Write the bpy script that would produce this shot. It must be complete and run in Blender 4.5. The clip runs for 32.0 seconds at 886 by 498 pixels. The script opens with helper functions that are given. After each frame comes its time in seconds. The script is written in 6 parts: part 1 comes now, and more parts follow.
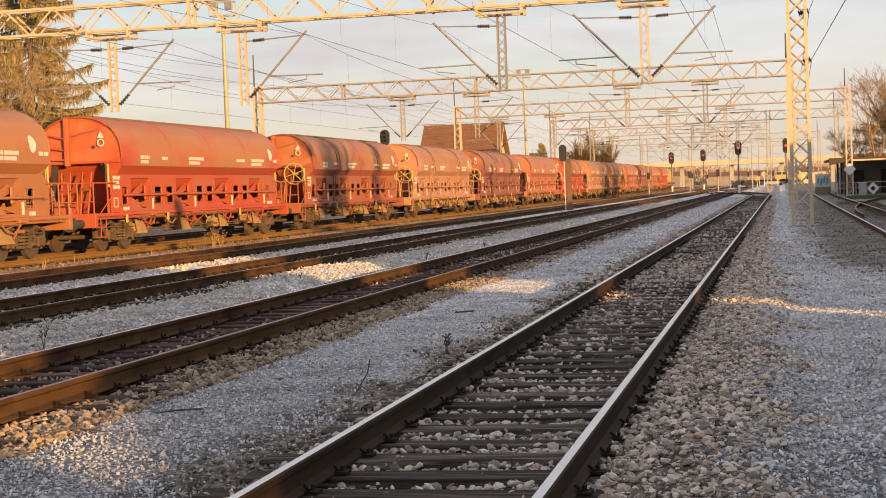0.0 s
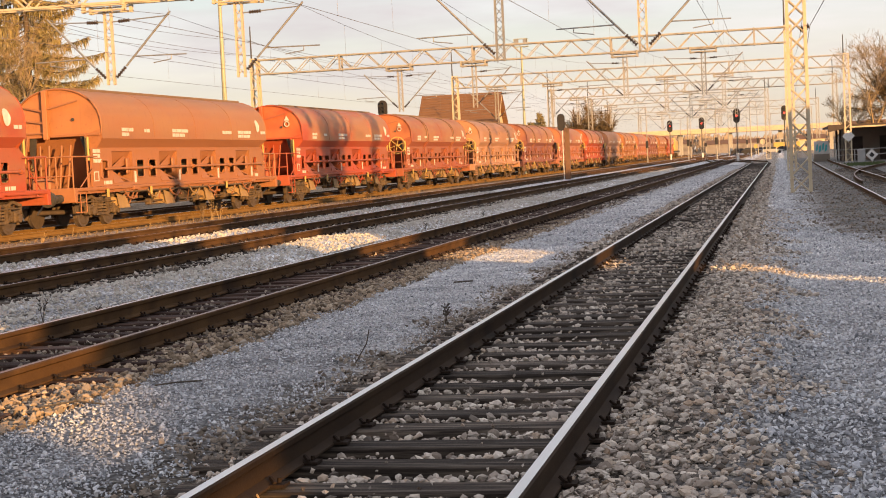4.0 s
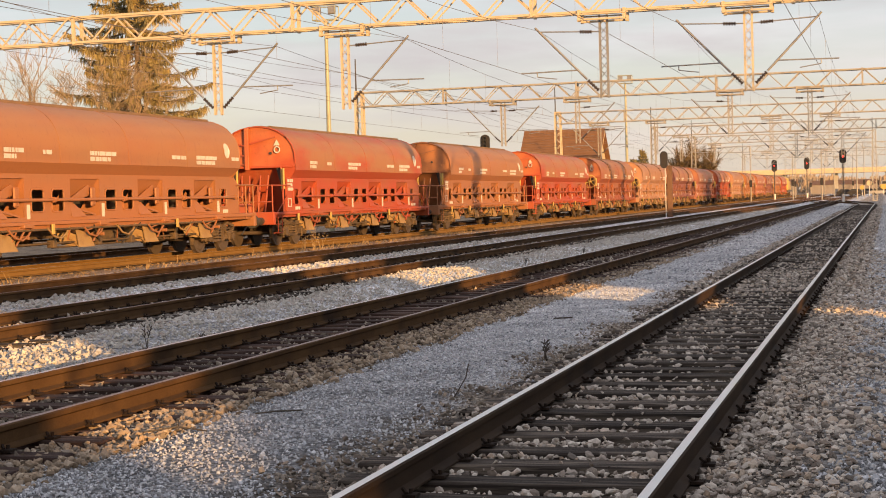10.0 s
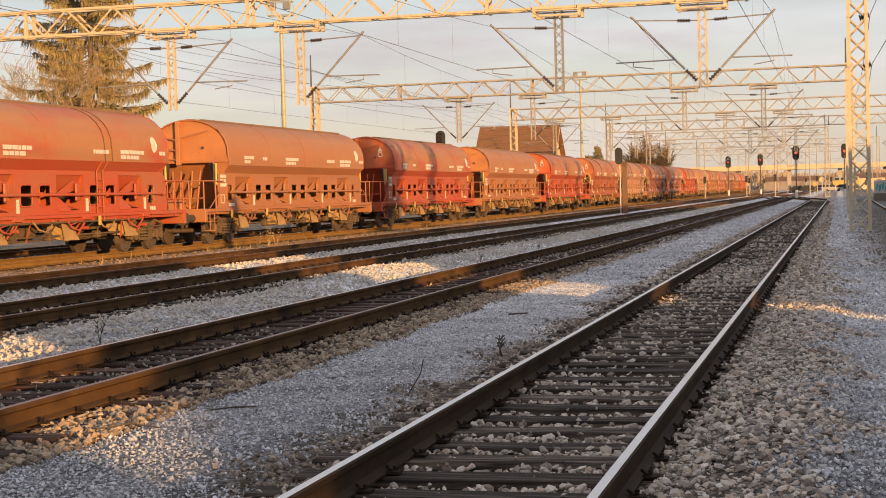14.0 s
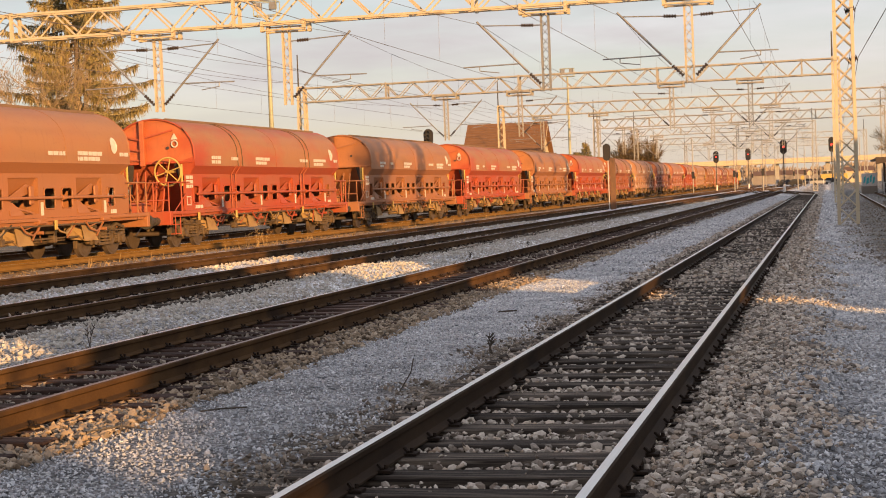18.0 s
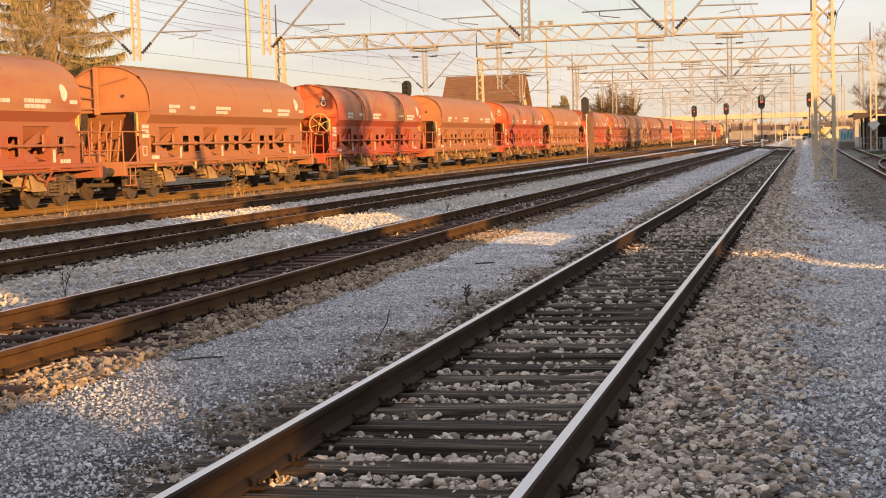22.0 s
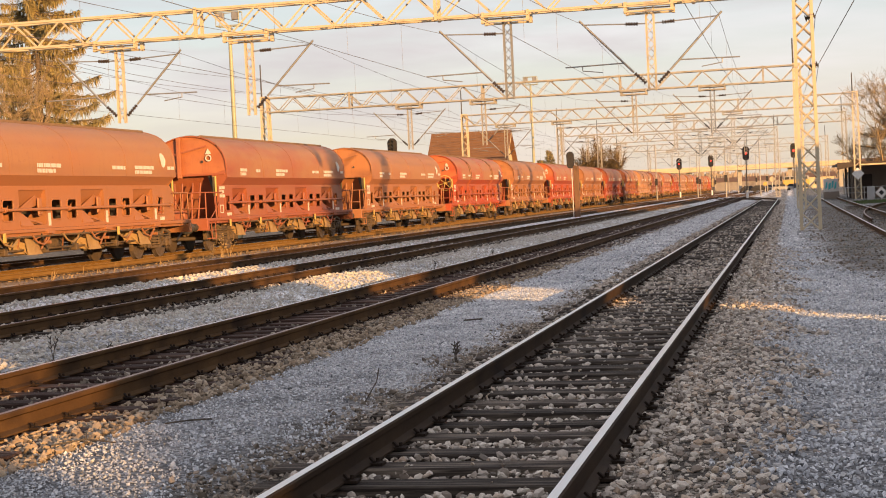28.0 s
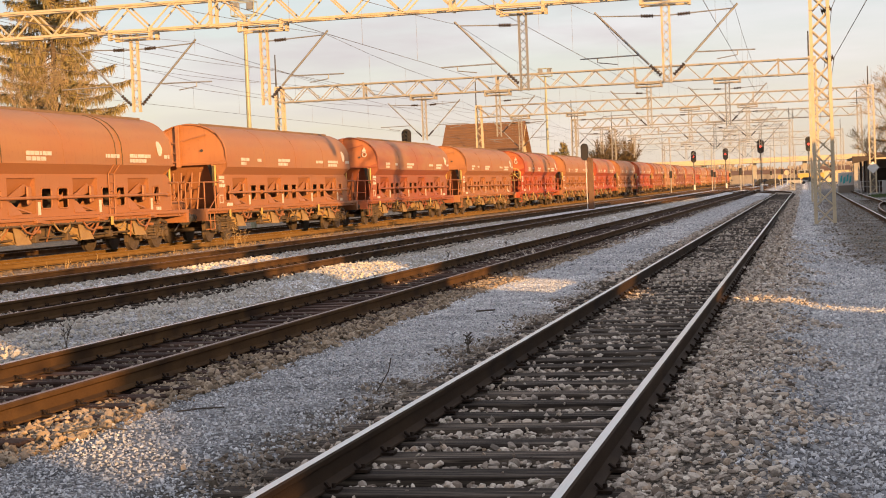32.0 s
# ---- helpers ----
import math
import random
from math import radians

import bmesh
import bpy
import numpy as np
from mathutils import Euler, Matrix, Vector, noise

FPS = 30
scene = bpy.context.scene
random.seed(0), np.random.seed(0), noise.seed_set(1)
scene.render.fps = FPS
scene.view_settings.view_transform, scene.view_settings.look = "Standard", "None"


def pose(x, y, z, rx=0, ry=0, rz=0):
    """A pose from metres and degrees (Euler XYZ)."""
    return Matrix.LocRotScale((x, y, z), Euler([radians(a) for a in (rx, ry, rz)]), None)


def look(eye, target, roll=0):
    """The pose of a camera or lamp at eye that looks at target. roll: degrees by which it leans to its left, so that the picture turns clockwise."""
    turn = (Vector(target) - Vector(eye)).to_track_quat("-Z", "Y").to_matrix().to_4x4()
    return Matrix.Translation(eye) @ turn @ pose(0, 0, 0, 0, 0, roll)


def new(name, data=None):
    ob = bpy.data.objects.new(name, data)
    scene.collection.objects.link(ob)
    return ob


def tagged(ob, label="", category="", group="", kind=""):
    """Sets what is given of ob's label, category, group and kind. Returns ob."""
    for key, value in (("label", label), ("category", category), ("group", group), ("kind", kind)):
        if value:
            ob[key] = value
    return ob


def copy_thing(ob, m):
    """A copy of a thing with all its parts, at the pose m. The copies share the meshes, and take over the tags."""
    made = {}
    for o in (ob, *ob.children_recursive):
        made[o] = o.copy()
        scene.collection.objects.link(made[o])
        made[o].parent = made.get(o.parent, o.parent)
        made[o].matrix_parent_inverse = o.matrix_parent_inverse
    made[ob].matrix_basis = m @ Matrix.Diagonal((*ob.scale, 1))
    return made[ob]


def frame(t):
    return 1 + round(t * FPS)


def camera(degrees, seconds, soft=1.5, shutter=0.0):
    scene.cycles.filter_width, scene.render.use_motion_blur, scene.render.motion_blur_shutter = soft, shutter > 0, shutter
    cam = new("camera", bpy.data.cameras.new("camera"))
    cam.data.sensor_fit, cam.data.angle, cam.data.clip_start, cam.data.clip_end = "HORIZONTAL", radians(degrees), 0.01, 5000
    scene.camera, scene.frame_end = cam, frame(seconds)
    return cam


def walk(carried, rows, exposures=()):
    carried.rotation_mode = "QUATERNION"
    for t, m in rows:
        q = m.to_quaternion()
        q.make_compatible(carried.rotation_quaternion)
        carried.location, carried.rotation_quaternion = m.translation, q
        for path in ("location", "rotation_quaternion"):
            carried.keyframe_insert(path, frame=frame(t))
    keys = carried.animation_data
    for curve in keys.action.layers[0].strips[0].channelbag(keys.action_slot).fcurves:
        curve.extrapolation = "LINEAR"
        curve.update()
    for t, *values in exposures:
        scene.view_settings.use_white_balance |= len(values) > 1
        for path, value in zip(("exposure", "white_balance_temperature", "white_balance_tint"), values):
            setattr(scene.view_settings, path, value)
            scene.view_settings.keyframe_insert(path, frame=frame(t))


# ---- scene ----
cam = camera(31.6, 32.0, soft=1.0)
PATH = [
    (0.0, pose(0.000, 0.000, 1.634, 87.884, 2.225, 12.219)),
    (0.5, pose(0.001, -0.010, 1.637, 87.933, 2.262, 12.241)),
    (1.0, pose(-0.000, -0.007, 1.635, 88.010, 2.313, 12.301)),
    (1.5, pose(0.001, -0.002, 1.636, 88.006, 2.425, 12.338)),
    (2.0, pose(-0.001, 0.002, 1.631, 87.724, 2.393, 12.375)),
    (2.5, pose(0.002, 0.003, 1.628, 87.427, 2.473, 12.364)),
    (3.0, pose(0.005, 0.010, 1.628, 87.162, 2.634, 12.279)),
    (3.5, pose(0.003, 0.025, 1.625, 86.901, 2.759, 12.194)),
    (5.5, pose(0.002, 0.010, 1.631, 86.690, 2.344, 11.969)),
    (6.0, pose(-0.001, 0.003, 1.631, 86.839, 2.165, 11.944)),
    (6.5, pose(-0.003, 0.004, 1.632, 86.876, 2.077, 11.958)),
    (7.0, pose(-0.002, 0.014, 1.634, 86.880, 2.164, 11.974)),
    (7.5, pose(-0.007, 0.020, 1.632, 86.842, 2.282, 12.226)),
    (8.0, pose(-0.015, 0.020, 1.630, 86.805, 2.304, 13.237)),
    (8.5, pose(-0.022, 0.015, 1.631, 87.077, 2.374, 15.215)),
    (9.0, pose(-0.022, 0.022, 1.633, 87.706, 2.280, 15.800)),
    (9.5, pose(-0.018, 0.008, 1.636, 88.044, 1.853, 15.959)),
    (10.0, pose(-0.011, -0.003, 1.636, 88.187, 1.585, 15.854)),
    (10.5, pose(-0.010, -0.001, 1.635, 88.232, 1.584, 15.546)),
    (11.0, pose(-0.008, 0.003, 1.634, 88.218, 1.746, 15.342)),
    (11.5, pose(-0.007, 0.004, 1.634, 88.206, 1.727, 15.132)),
    (12.0, pose(-0.007, 0.001, 1.633, 88.212, 1.616, 14.974)),
    (12.5, pose(-0.006, 0.001, 1.632, 88.183, 1.496, 14.717)),
    (13.0, pose(-0.005, -0.004, 1.632, 88.156, 1.459, 14.530)),
    (13.5, pose(-0.007, 0.002, 1.630, 88.056, 1.441, 14.348)),
    (14.0, pose(-0.005, 0.001, 1.633, 88.000, 1.546, 14.229)),
    (14.5, pose(-0.006, -0.000, 1.632, 88.005, 1.453, 14.174)),
    (16.5, pose(-0.003, 0.004, 1.633, 87.933, 1.927, 14.005)),
    (17.0, pose(0.001, -0.002, 1.636, 87.934, 2.164, 13.926)),
    (17.5, pose(-0.001, -0.003, 1.634, 87.941, 2.250, 13.875)),
    (18.0, pose(-0.000, -0.001, 1.634, 87.921, 2.246, 13.812)),
    (18.5, pose(-0.002, 0.006, 1.631, 87.754, 2.216, 13.744)),
    (19.0, pose(-0.002, 0.008, 1.628, 87.471, 2.074, 13.670)),
    (19.5, pose(-0.004, 0.012, 1.627, 87.222, 1.990, 13.638)),
    (20.0, pose(-0.001, 0.018, 1.627, 86.915, 1.997, 13.451)),
    (20.5, pose(0.001, 0.015, 1.626, 86.728, 1.916, 13.320)),
    (21.0, pose(-0.000, 0.013, 1.626, 86.500, 1.861, 13.169)),
    (21.5, pose(0.001, 0.010, 1.624, 86.288, 1.827, 13.083)),
    (22.0, pose(0.002, 0.011, 1.623, 86.150, 1.752, 13.009)),
    (22.5, pose(0.001, 0.010, 1.623, 86.071, 1.627, 12.948)),
    (23.0, pose(-0.001, 0.009, 1.624, 86.023, 1.630, 12.847)),
    (23.5, pose(0.004, 0.003, 1.629, 86.207, 1.719, 12.762)),
    (24.0, pose(0.006, 0.001, 1.634, 86.502, 1.953, 12.689)),
    (24.5, pose(0.003, -0.005, 1.637, 86.869, 2.056, 12.592)),
    (25.0, pose(0.005, -0.007, 1.637, 87.438, 2.240, 12.529)),
    (25.5, pose(0.004, -0.007, 1.640, 87.730, 2.418, 12.500)),
    (27.5, pose(0.009, -0.013, 1.637, 88.099, 2.818, 12.383)),
    (28.0, pose(0.007, -0.011, 1.637, 88.188, 2.723, 12.511)),
    (28.5, pose(0.006, -0.009, 1.636, 88.220, 2.613, 12.603)),
    (29.0, pose(0.004, -0.009, 1.636, 88.189, 2.516, 12.685)),
    (29.5, pose(0.009, -0.016, 1.635, 88.209, 2.666, 12.733)),
    (30.0, pose(0.008, -0.003, 1.632, 88.105, 2.732, 12.733)),
    (30.5, pose(0.005, 0.001, 1.631, 87.981, 2.621, 12.817)),
    (31.0, pose(0.007, 0.003, 1.629, 87.895, 2.592, 12.964)),
    (31.5, pose(0.009, -0.000, 1.629, 87.898, 2.487, 13.020)),
    (32.0, pose(0.011, -0.002, 1.628, 87.890, 2.346, 13.020)),
]
# the camera brightens as it tips towards the ground
EXPOSURES = [(0.0, 0.82), (2.0, 0.85), (3.5, 0.94), (6.0, 0.96), (8.0, 0.92), (9.0, 0.85), (10.0, 0.76), (11.0, 0.70), (14.0, 0.72), (18.0, 0.73), (19.0, 0.83), (20.0, 0.93), (24.0, 0.94), (25.0, 0.87), (28.0, 0.87), (32.0, 0.87)]
walk(cam, PATH, EXPOSURES)

# ---- daylight: low sun behind and to the side, pale sky with thin clouds ----
SUN_ELEV = 5.9
SUN_FROM = Vector((0.667, -0.745, math.tan(radians(SUN_ELEV))))
scene.view_settings.exposure = 0.69


def build_light():
    sun = new("sun", bpy.data.lights.new("sun", "SUN"))
    sun.data.energy, sun.data.angle, sun.data.color = 5.0, radians(0.6), (1.0, 0.55, 0.205)
    sun.matrix_world = look(SUN_FROM, (0, 0, 0))
    world = bpy.data.worlds.new("sky")
    scene.world = world
    world.use_nodes = True
    nt = world.node_tree
    nt.nodes.clear()
    nd, ln = nt.nodes.new, nt.links.new
    sky = nd("ShaderNodeTexSky")
    sky.sky_type, sky.sun_disc = "NISHITA", False
    sky.sun_elevation = radians(SUN_ELEV)
    sky.sun_rotation = math.atan2(SUN_FROM.x, SUN_FROM.y)
    sky.air_density, sky.dust_density = 1.0, 0.6
    tc = nd("ShaderNodeTexCoord")
    mp = nd("ShaderNodeMapping")
    mp.inputs["Scale"].default_value = (1.6, 1.6, 11.0)
    ns = nd("ShaderNodeTexNoise")
    ns.inputs["Scale"].default_value, ns.inputs["Detail"].default_value = 2.6, 6.0
    ns.inputs["Roughness"].default_value = 0.55
    rp = nd("ShaderNodeValToRGB")
    rp.color_ramp.elements[0].position, rp.color_ramp.elements[1].position = 0.42, 0.70
    ln(tc.outputs["Generated"], mp.inputs["Vector"])
    ln(mp.outputs["Vector"], ns.inputs["Vector"])
    ln(ns.outputs["Fac"], rp.inputs["Fac"])
    mix = nd("ShaderNodeMix")
    mix.data_type = "RGBA"
    mix.inputs["B"].default_value = (7.6, 6.5, 6.3, 1)
    fac = nd("ShaderNodeMath")
    fac.operation = "MULTIPLY"
    fac.inputs[1].default_value = 0.75
    ln(rp.outputs["Color"], fac.inputs[0])
    ln(fac.outputs[0], mix.inputs["Factor"])
    ln(sky.outputs[0], mix.inputs["A"])
    # greyish undersides of a few clouds
    mp2, ns2, rp2 = nd("ShaderNodeMapping"), nd("ShaderNodeTexNoise"), nd("ShaderNodeMapRange")
    mp2.inputs["Location"].default_value = (3.1, 1.7, 0.4)
    mp2.inputs["Scale"].default_value = (1.3, 1.3, 6.5)
    ns2.inputs["Scale"].default_value, ns2.inputs["Detail"].default_value = 4.2, 7.0
    for k, v in (("From Min", 0.47), ("From Max", 0.66), ("To Max", 0.95)):
        rp2.inputs[k].default_value = v
    ln(tc.outputs["Generated"], mp2.inputs["Vector"])
    ln(mp2.outputs["Vector"], ns2.inputs["Vector"])
    ln(ns2.outputs["Fac"], rp2.inputs["Value"])
    # the thin veil of high cloud all over the sky
    veil = nd("ShaderNodeMix")
    veil.data_type = "RGBA"
    high = nd("ShaderNodeSeparateXYZ")
    ln(tc.outputs["Generated"], high.inputs[0])
    thick = nd("ShaderNodeMapRange")
    for k, v in (("From Min", 0.0), ("From Max", 0.5), ("To Min", 0.74), ("To Max", 0.42)):
        thick.inputs[k].default_value = v
    ln(high.outputs[2], thick.inputs["Value"])
    ln(thick.outputs["Result"], veil.inputs["Factor"])
    tint = nd("ShaderNodeValToRGB")
    stops = tint.color_ramp.elements
    while len(stops) < 5:
        stops.new(0.5)
    for k, (p, c) in enumerate(((0.0, (0.555, 0.47, 0.405)), (0.045, (0.575, 0.525, 0.485)), (0.09, (0.56, 0.56, 0.575)), (0.16, (0.515, 0.565, 0.645)), (0.6, (0.80, 0.83, 0.99)))):
        stops[k].position, stops[k].color = p, (*c, 1)
    ln(high.outputs[2], tint.inputs["Fac"])
    bright = nd("ShaderNodeVectorMath")
    bright.operation = "SCALE"
    bright.inputs["Scale"].default_value = 10.3
    ln(tint.outputs["Color"], bright.inputs[0])
    ln(bright.outputs[0], veil.inputs["B"])
    ln(mix.outputs["Result"], veil.inputs["A"])
    under = nd("ShaderNodeMix")
    under.data_type = "RGBA"
    under.inputs["B"].default_value = (4.75, 4.3, 4.35, 1)
    # the clouds thin out into the haze over the horizon
    lift, grey = nd("ShaderNodeMapRange"), nd("ShaderNodeMath")
    lift.inputs["From Min"].default_value, lift.inputs["From Max"].default_value = 0.02, 0.075
    grey.operation = "MULTIPLY"
    ln(high.outputs[2], lift.inputs["Value"])
    ln(lift.outputs["Result"], grey.inputs[0])
    ln(rp2.outputs["Result"], grey.inputs[1])
    ln(grey.outputs[0], under.inputs["Factor"])
    ln(veil.outputs["Result"], under.inputs["A"])
    bg = nd("ShaderNodeBackground")
    bg.inputs["Strength"].default_value = 0.082
    out = nd("ShaderNodeOutputWorld")
    ln(under.outputs["Result"], bg.inputs["Color"])
    ln(bg.outputs[0], out.inputs["Surface"])


build_light()


# ---- materials ----
def surface(name, a, b, rough=0.7, scale=6.0, fine=60.0, bump=0.2, dist=0.01, metal=0.0, stain=None, stain_at=(0.5, 0.7), tint=False, rand=0.0, stretch=(1, 1, 1), coords="Object"):
    """Two colours mixed by a broad and a fine noise, with stains of a third, relief from the fine noise.
    tint: the object's own colour instead of a. rand: brightness spread from object to object."""
    m = bpy.data.materials.new(name)
    m.use_nodes = True
    nt = m.node_tree
    nd, ln = nt.nodes.new, nt.links.new
    bs = nt.nodes["Principled BSDF"]
    tc, mp = nd("ShaderNodeTexCoord"), nd("ShaderNodeMapping")
    mp.inputs["Scale"].default_value = stretch
    ln(tc.outputs[coords], mp.inputs["Vector"])
    info = nd("ShaderNodeObjectInfo")
    n1, n2 = nd("ShaderNodeTexNoise"), nd("ShaderNodeTexNoise")
    for n, s in ((n1, scale), (n2, fine)):
        n.noise_dimensions = "4D"
        n.inputs["Scale"].default_value, n.inputs["Detail"].default_value = s, 5.0
        ln(mp.outputs["Vector"], n.inputs["Vector"])
        ln(info.outputs["Random"], n.inputs["W"])
    mx = nd("ShaderNodeMix")
    mx.data_type = "RGBA"
    mx.inputs["A"].default_value, mx.inputs["B"].default_value = (*a, 1), (*b, 1)
    if tint:
        ln(info.outputs["Color"], mx.inputs["A"])
    rp = nd("ShaderNodeValToRGB")
    rp.color_ramp.elements[0].position, rp.color_ramp.elements[1].position = 0.35, 0.68
    ad = nd("ShaderNodeMix")
    ad.inputs["Factor"].default_value = 0.4
    ln(n1.outputs["Fac"], ad.inputs["A"])
    ln(n2.outputs["Fac"], ad.inputs["B"])
    ln(ad.outputs["Result"], rp.inputs["Fac"])
    ln(rp.outputs["Color"], mx.inputs["Factor"])
    col = mx.outputs["Result"]
    if stain:
        n3 = nd("ShaderNodeTexNoise")
        n3.noise_dimensions = "4D"
        n3.inputs["Scale"].default_value, n3.inputs["Detail"].default_value = scale * 0.6, 8.0
        ln(mp.outputs["Vector"], n3.inputs["Vector"])
        ln(info.outputs["Random"], n3.inputs["W"])
        r3 = nd("ShaderNodeValToRGB")
        r3.color_ramp.elements[0].position, r3.color_ramp.elements[1].position = stain_at
        ln(n3.outputs["Fac"], r3.inputs["Fac"])
        m3 = nd("ShaderNodeMix")
        m3.data_type = "RGBA"
        m3.inputs["B"].default_value = (*stain, 1)
        ln(r3.outputs["Color"], m3.inputs["Factor"])
        ln(col, m3.inputs["A"])
        col = m3.outputs["Result"]
    if rand:
        hs = nd("ShaderNodeHueSaturation")
        mr = nd("ShaderNodeMapRange")
        mr.inputs["To Min"].default_value, mr.inputs["To Max"].default_value = 1 - rand, 1 + rand
        ln(info.outputs["Random"], mr.inputs["Value"])
        ln(mr.outputs["Result"], hs.inputs["Value"])
        ln(col, hs.inputs["Color"])
        col = hs.outputs["Color"]
    ln(col, bs.inputs["Base Color"])
    bs.inputs["Roughness"].default_value, bs.inputs["Metallic"].default_value = rough, metal
    if bump:
        bp = nd("ShaderNodeBump")
        bp.inputs["Strength"].default_value, bp.inputs["Distance"].default_value = bump, dist
        ln(n2.outputs["Fac"], bp.inputs["Height"])
        ln(bp.outputs["Normal"], bs.inputs["Normal"])
    return m


def stone_material(name, colours, rough=0.9):
    """Loose stones, each island of its own colour."""
    m = bpy.data.materials.new(name)
    m.use_nodes = True
    nt = m.node_tree
    nd, ln = nt.nodes.new, nt.links.new
    bs = nt.nodes["Principled BSDF"]
    ge, rp = nd("ShaderNodeNewGeometry"), nd("ShaderNodeValToRGB")
    el = rp.color_ramp.elements
    while len(el) < len(colours):
        el.new(0.5)
    for i, c in enumerate(colours):
        el[i].position, el[i].color = i / (len(colours) - 1), (*c, 1)
    ln(ge.outputs["Random Per Island"], rp.inputs["Fac"])
    tc, ns = nd("ShaderNodeTexCoord"), nd("ShaderNodeTexNoise")
    ns.inputs["Scale"].default_value = 70.0
    ln(tc.outputs["Object"], ns.inputs["Vector"])
    hs, mr = nd("ShaderNodeHueSaturation"), nd("ShaderNodeMapRange")
    mr.inputs["To Min"].default_value, mr.inputs["To Max"].default_value = 0.7, 1.25
    ln(ns.outputs["Fac"], mr.inputs["Value"])
    ln(mr.outputs["Result"], hs.inputs["Value"])
    ln(rp.outputs["Color"], hs.inputs["Color"])
    ln(hs.outputs["Color"], bs.inputs["Base Color"])
    bs.inputs["Roughness"].default_value = rough
    return m


def glow(name, colour, strength):
    m = bpy.data.materials.new(name)
    m.use_nodes = True
    bs = m.node_tree.nodes["Principled BSDF"]
    bs.inputs["Base Color"].default_value = (*colour, 1)
    bs.inputs["Emission Color"].default_value, bs.inputs["Emission Strength"].default_value = (*colour, 1), strength
    return m


M_RAIL = surface("rusty_rail", (0.06, 0.032, 0.014), (0.115, 0.064, 0.027), 0.75, 2.0, 80, 0.25, 0.004, stain=(0.03, 0.018, 0.012))
# the near track's shade put into a darker rail colour
M_RAIL_SHADE = surface("shaded_dark_rail", (0.032, 0.020, 0.013), (0.056, 0.036, 0.021), 0.7, 2.0, 80, 0.25, 0.004, stain=(0.02, 0.014, 0.011))
# low sunlight on the train's rails put into a brighter ochre
M_RAIL_SUNLIT = surface("sunlit_ochre_rail", (0.16, 0.088, 0.027), (0.235, 0.135, 0.043), 0.75, 2.0, 80, 0.25, 0.004, stain=(0.09, 0.05, 0.022), stain_at=(0.6, 0.8))
M_RAILTOP = surface("polished_rail_head", (0.66, 0.66, 0.67), (0.52, 0.51, 0.50), 0.28, 3.0, 90, 0.05, 0.001, metal=0.9, stretch=(8, 0.4, 1))
M_RAILTOP_DULL = surface("dull_rail_head", (0.24, 0.16, 0.13), (0.17, 0.10, 0.075), 0.45, 3.0, 90, 0.1, 0.001, metal=0.6, stretch=(8, 0.4, 1))
M_SLEEPER = surface("weathered_sleeper_wood", (0.056, 0.044, 0.035), (0.02, 0.016, 0.014), 0.85, 5.0, 40, 0.6, 0.01, stain=(0.17, 0.138, 0.108), stain_at=(0.48, 0.64), rand=0.3, stretch=(0.5, 9, 9))
M_CLIP = surface("rusty_fastening", (0.02, 0.014, 0.011), (0.036, 0.023, 0.015), 0.8, 20, 120, 0.2, 0.003)
M_BALLAST = stone_material("ballast_stone", [(0.07, 0.056, 0.045), (0.55, 0.48, 0.405), (0.19, 0.15, 0.118), (0.66, 0.59, 0.50), (0.40, 0.30, 0.215)])
M_GRAVEL = stone_material("grey_gravel", [(0.12, 0.125, 0.135), (0.60, 0.61, 0.63), (0.31, 0.315, 0.33), (0.72, 0.72, 0.73), (0.46, 0.45, 0.44)])
M_MOUND = stone_material("pale_crushed_stone", [(0.34, 0.315, 0.275), (0.55, 0.51, 0.445), (0.43, 0.40, 0.35), (0.60, 0.56, 0.49), (0.38, 0.335, 0.28)])
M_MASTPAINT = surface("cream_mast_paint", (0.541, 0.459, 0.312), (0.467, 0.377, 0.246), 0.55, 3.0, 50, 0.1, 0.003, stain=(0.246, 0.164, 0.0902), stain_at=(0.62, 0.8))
# distance haze put into the colour of the farther gantries and masts
M_HAZEPAINT = surface("hazed_mast_paint", (0.36, 0.335, 0.285), (0.26, 0.24, 0.205), 0.6, 3.0, 50, 0.1, 0.003, stain=(0.16, 0.13, 0.10), stain_at=(0.55, 0.75))
M_GALV = surface("grey_steel", (0.34, 0.34, 0.33), (0.24, 0.23, 0.22), 0.5, 4.0, 60, 0.1, 0.002, metal=0.5)
M_GREYPOST = surface("grey_post_paint", (0.23, 0.23, 0.225), (0.165, 0.165, 0.16), 0.6, 4.0, 60, 0.1, 0.002)
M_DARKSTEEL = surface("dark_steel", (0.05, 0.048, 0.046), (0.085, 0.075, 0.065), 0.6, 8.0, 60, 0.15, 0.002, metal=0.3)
M_INSUL = surface("brown_insulator", (0.04, 0.032, 0.026), (0.06, 0.045, 0.035), 0.3, 20, 100, 0.0)
M_WIRE = surface("copper_wire", (0.17, 0.15, 0.13), (0.22, 0.18, 0.15), 0.5, 5, 50, 0.0, metal=0.5)
M_CONC = surface("grey_concrete", (0.40, 0.38, 0.35), (0.30, 0.285, 0.265), 0.85, 1.5, 30, 0.3, 0.01, stain=(0.20, 0.185, 0.165), stain_at=(0.6, 0.8))
M_BROWNBALLAST = stone_material("brown_ballast_stone", [(0.09, 0.066, 0.045), (0.38, 0.29, 0.20), (0.20, 0.15, 0.105), (0.46, 0.37, 0.27), (0.29, 0.21, 0.14)])
M_OCHRE = stone_material("rust_dusted_stone", [(0.10, 0.066, 0.035), (0.26, 0.17, 0.085), (0.16, 0.105, 0.055), (0.33, 0.235, 0.13), (0.20, 0.13, 0.065)])
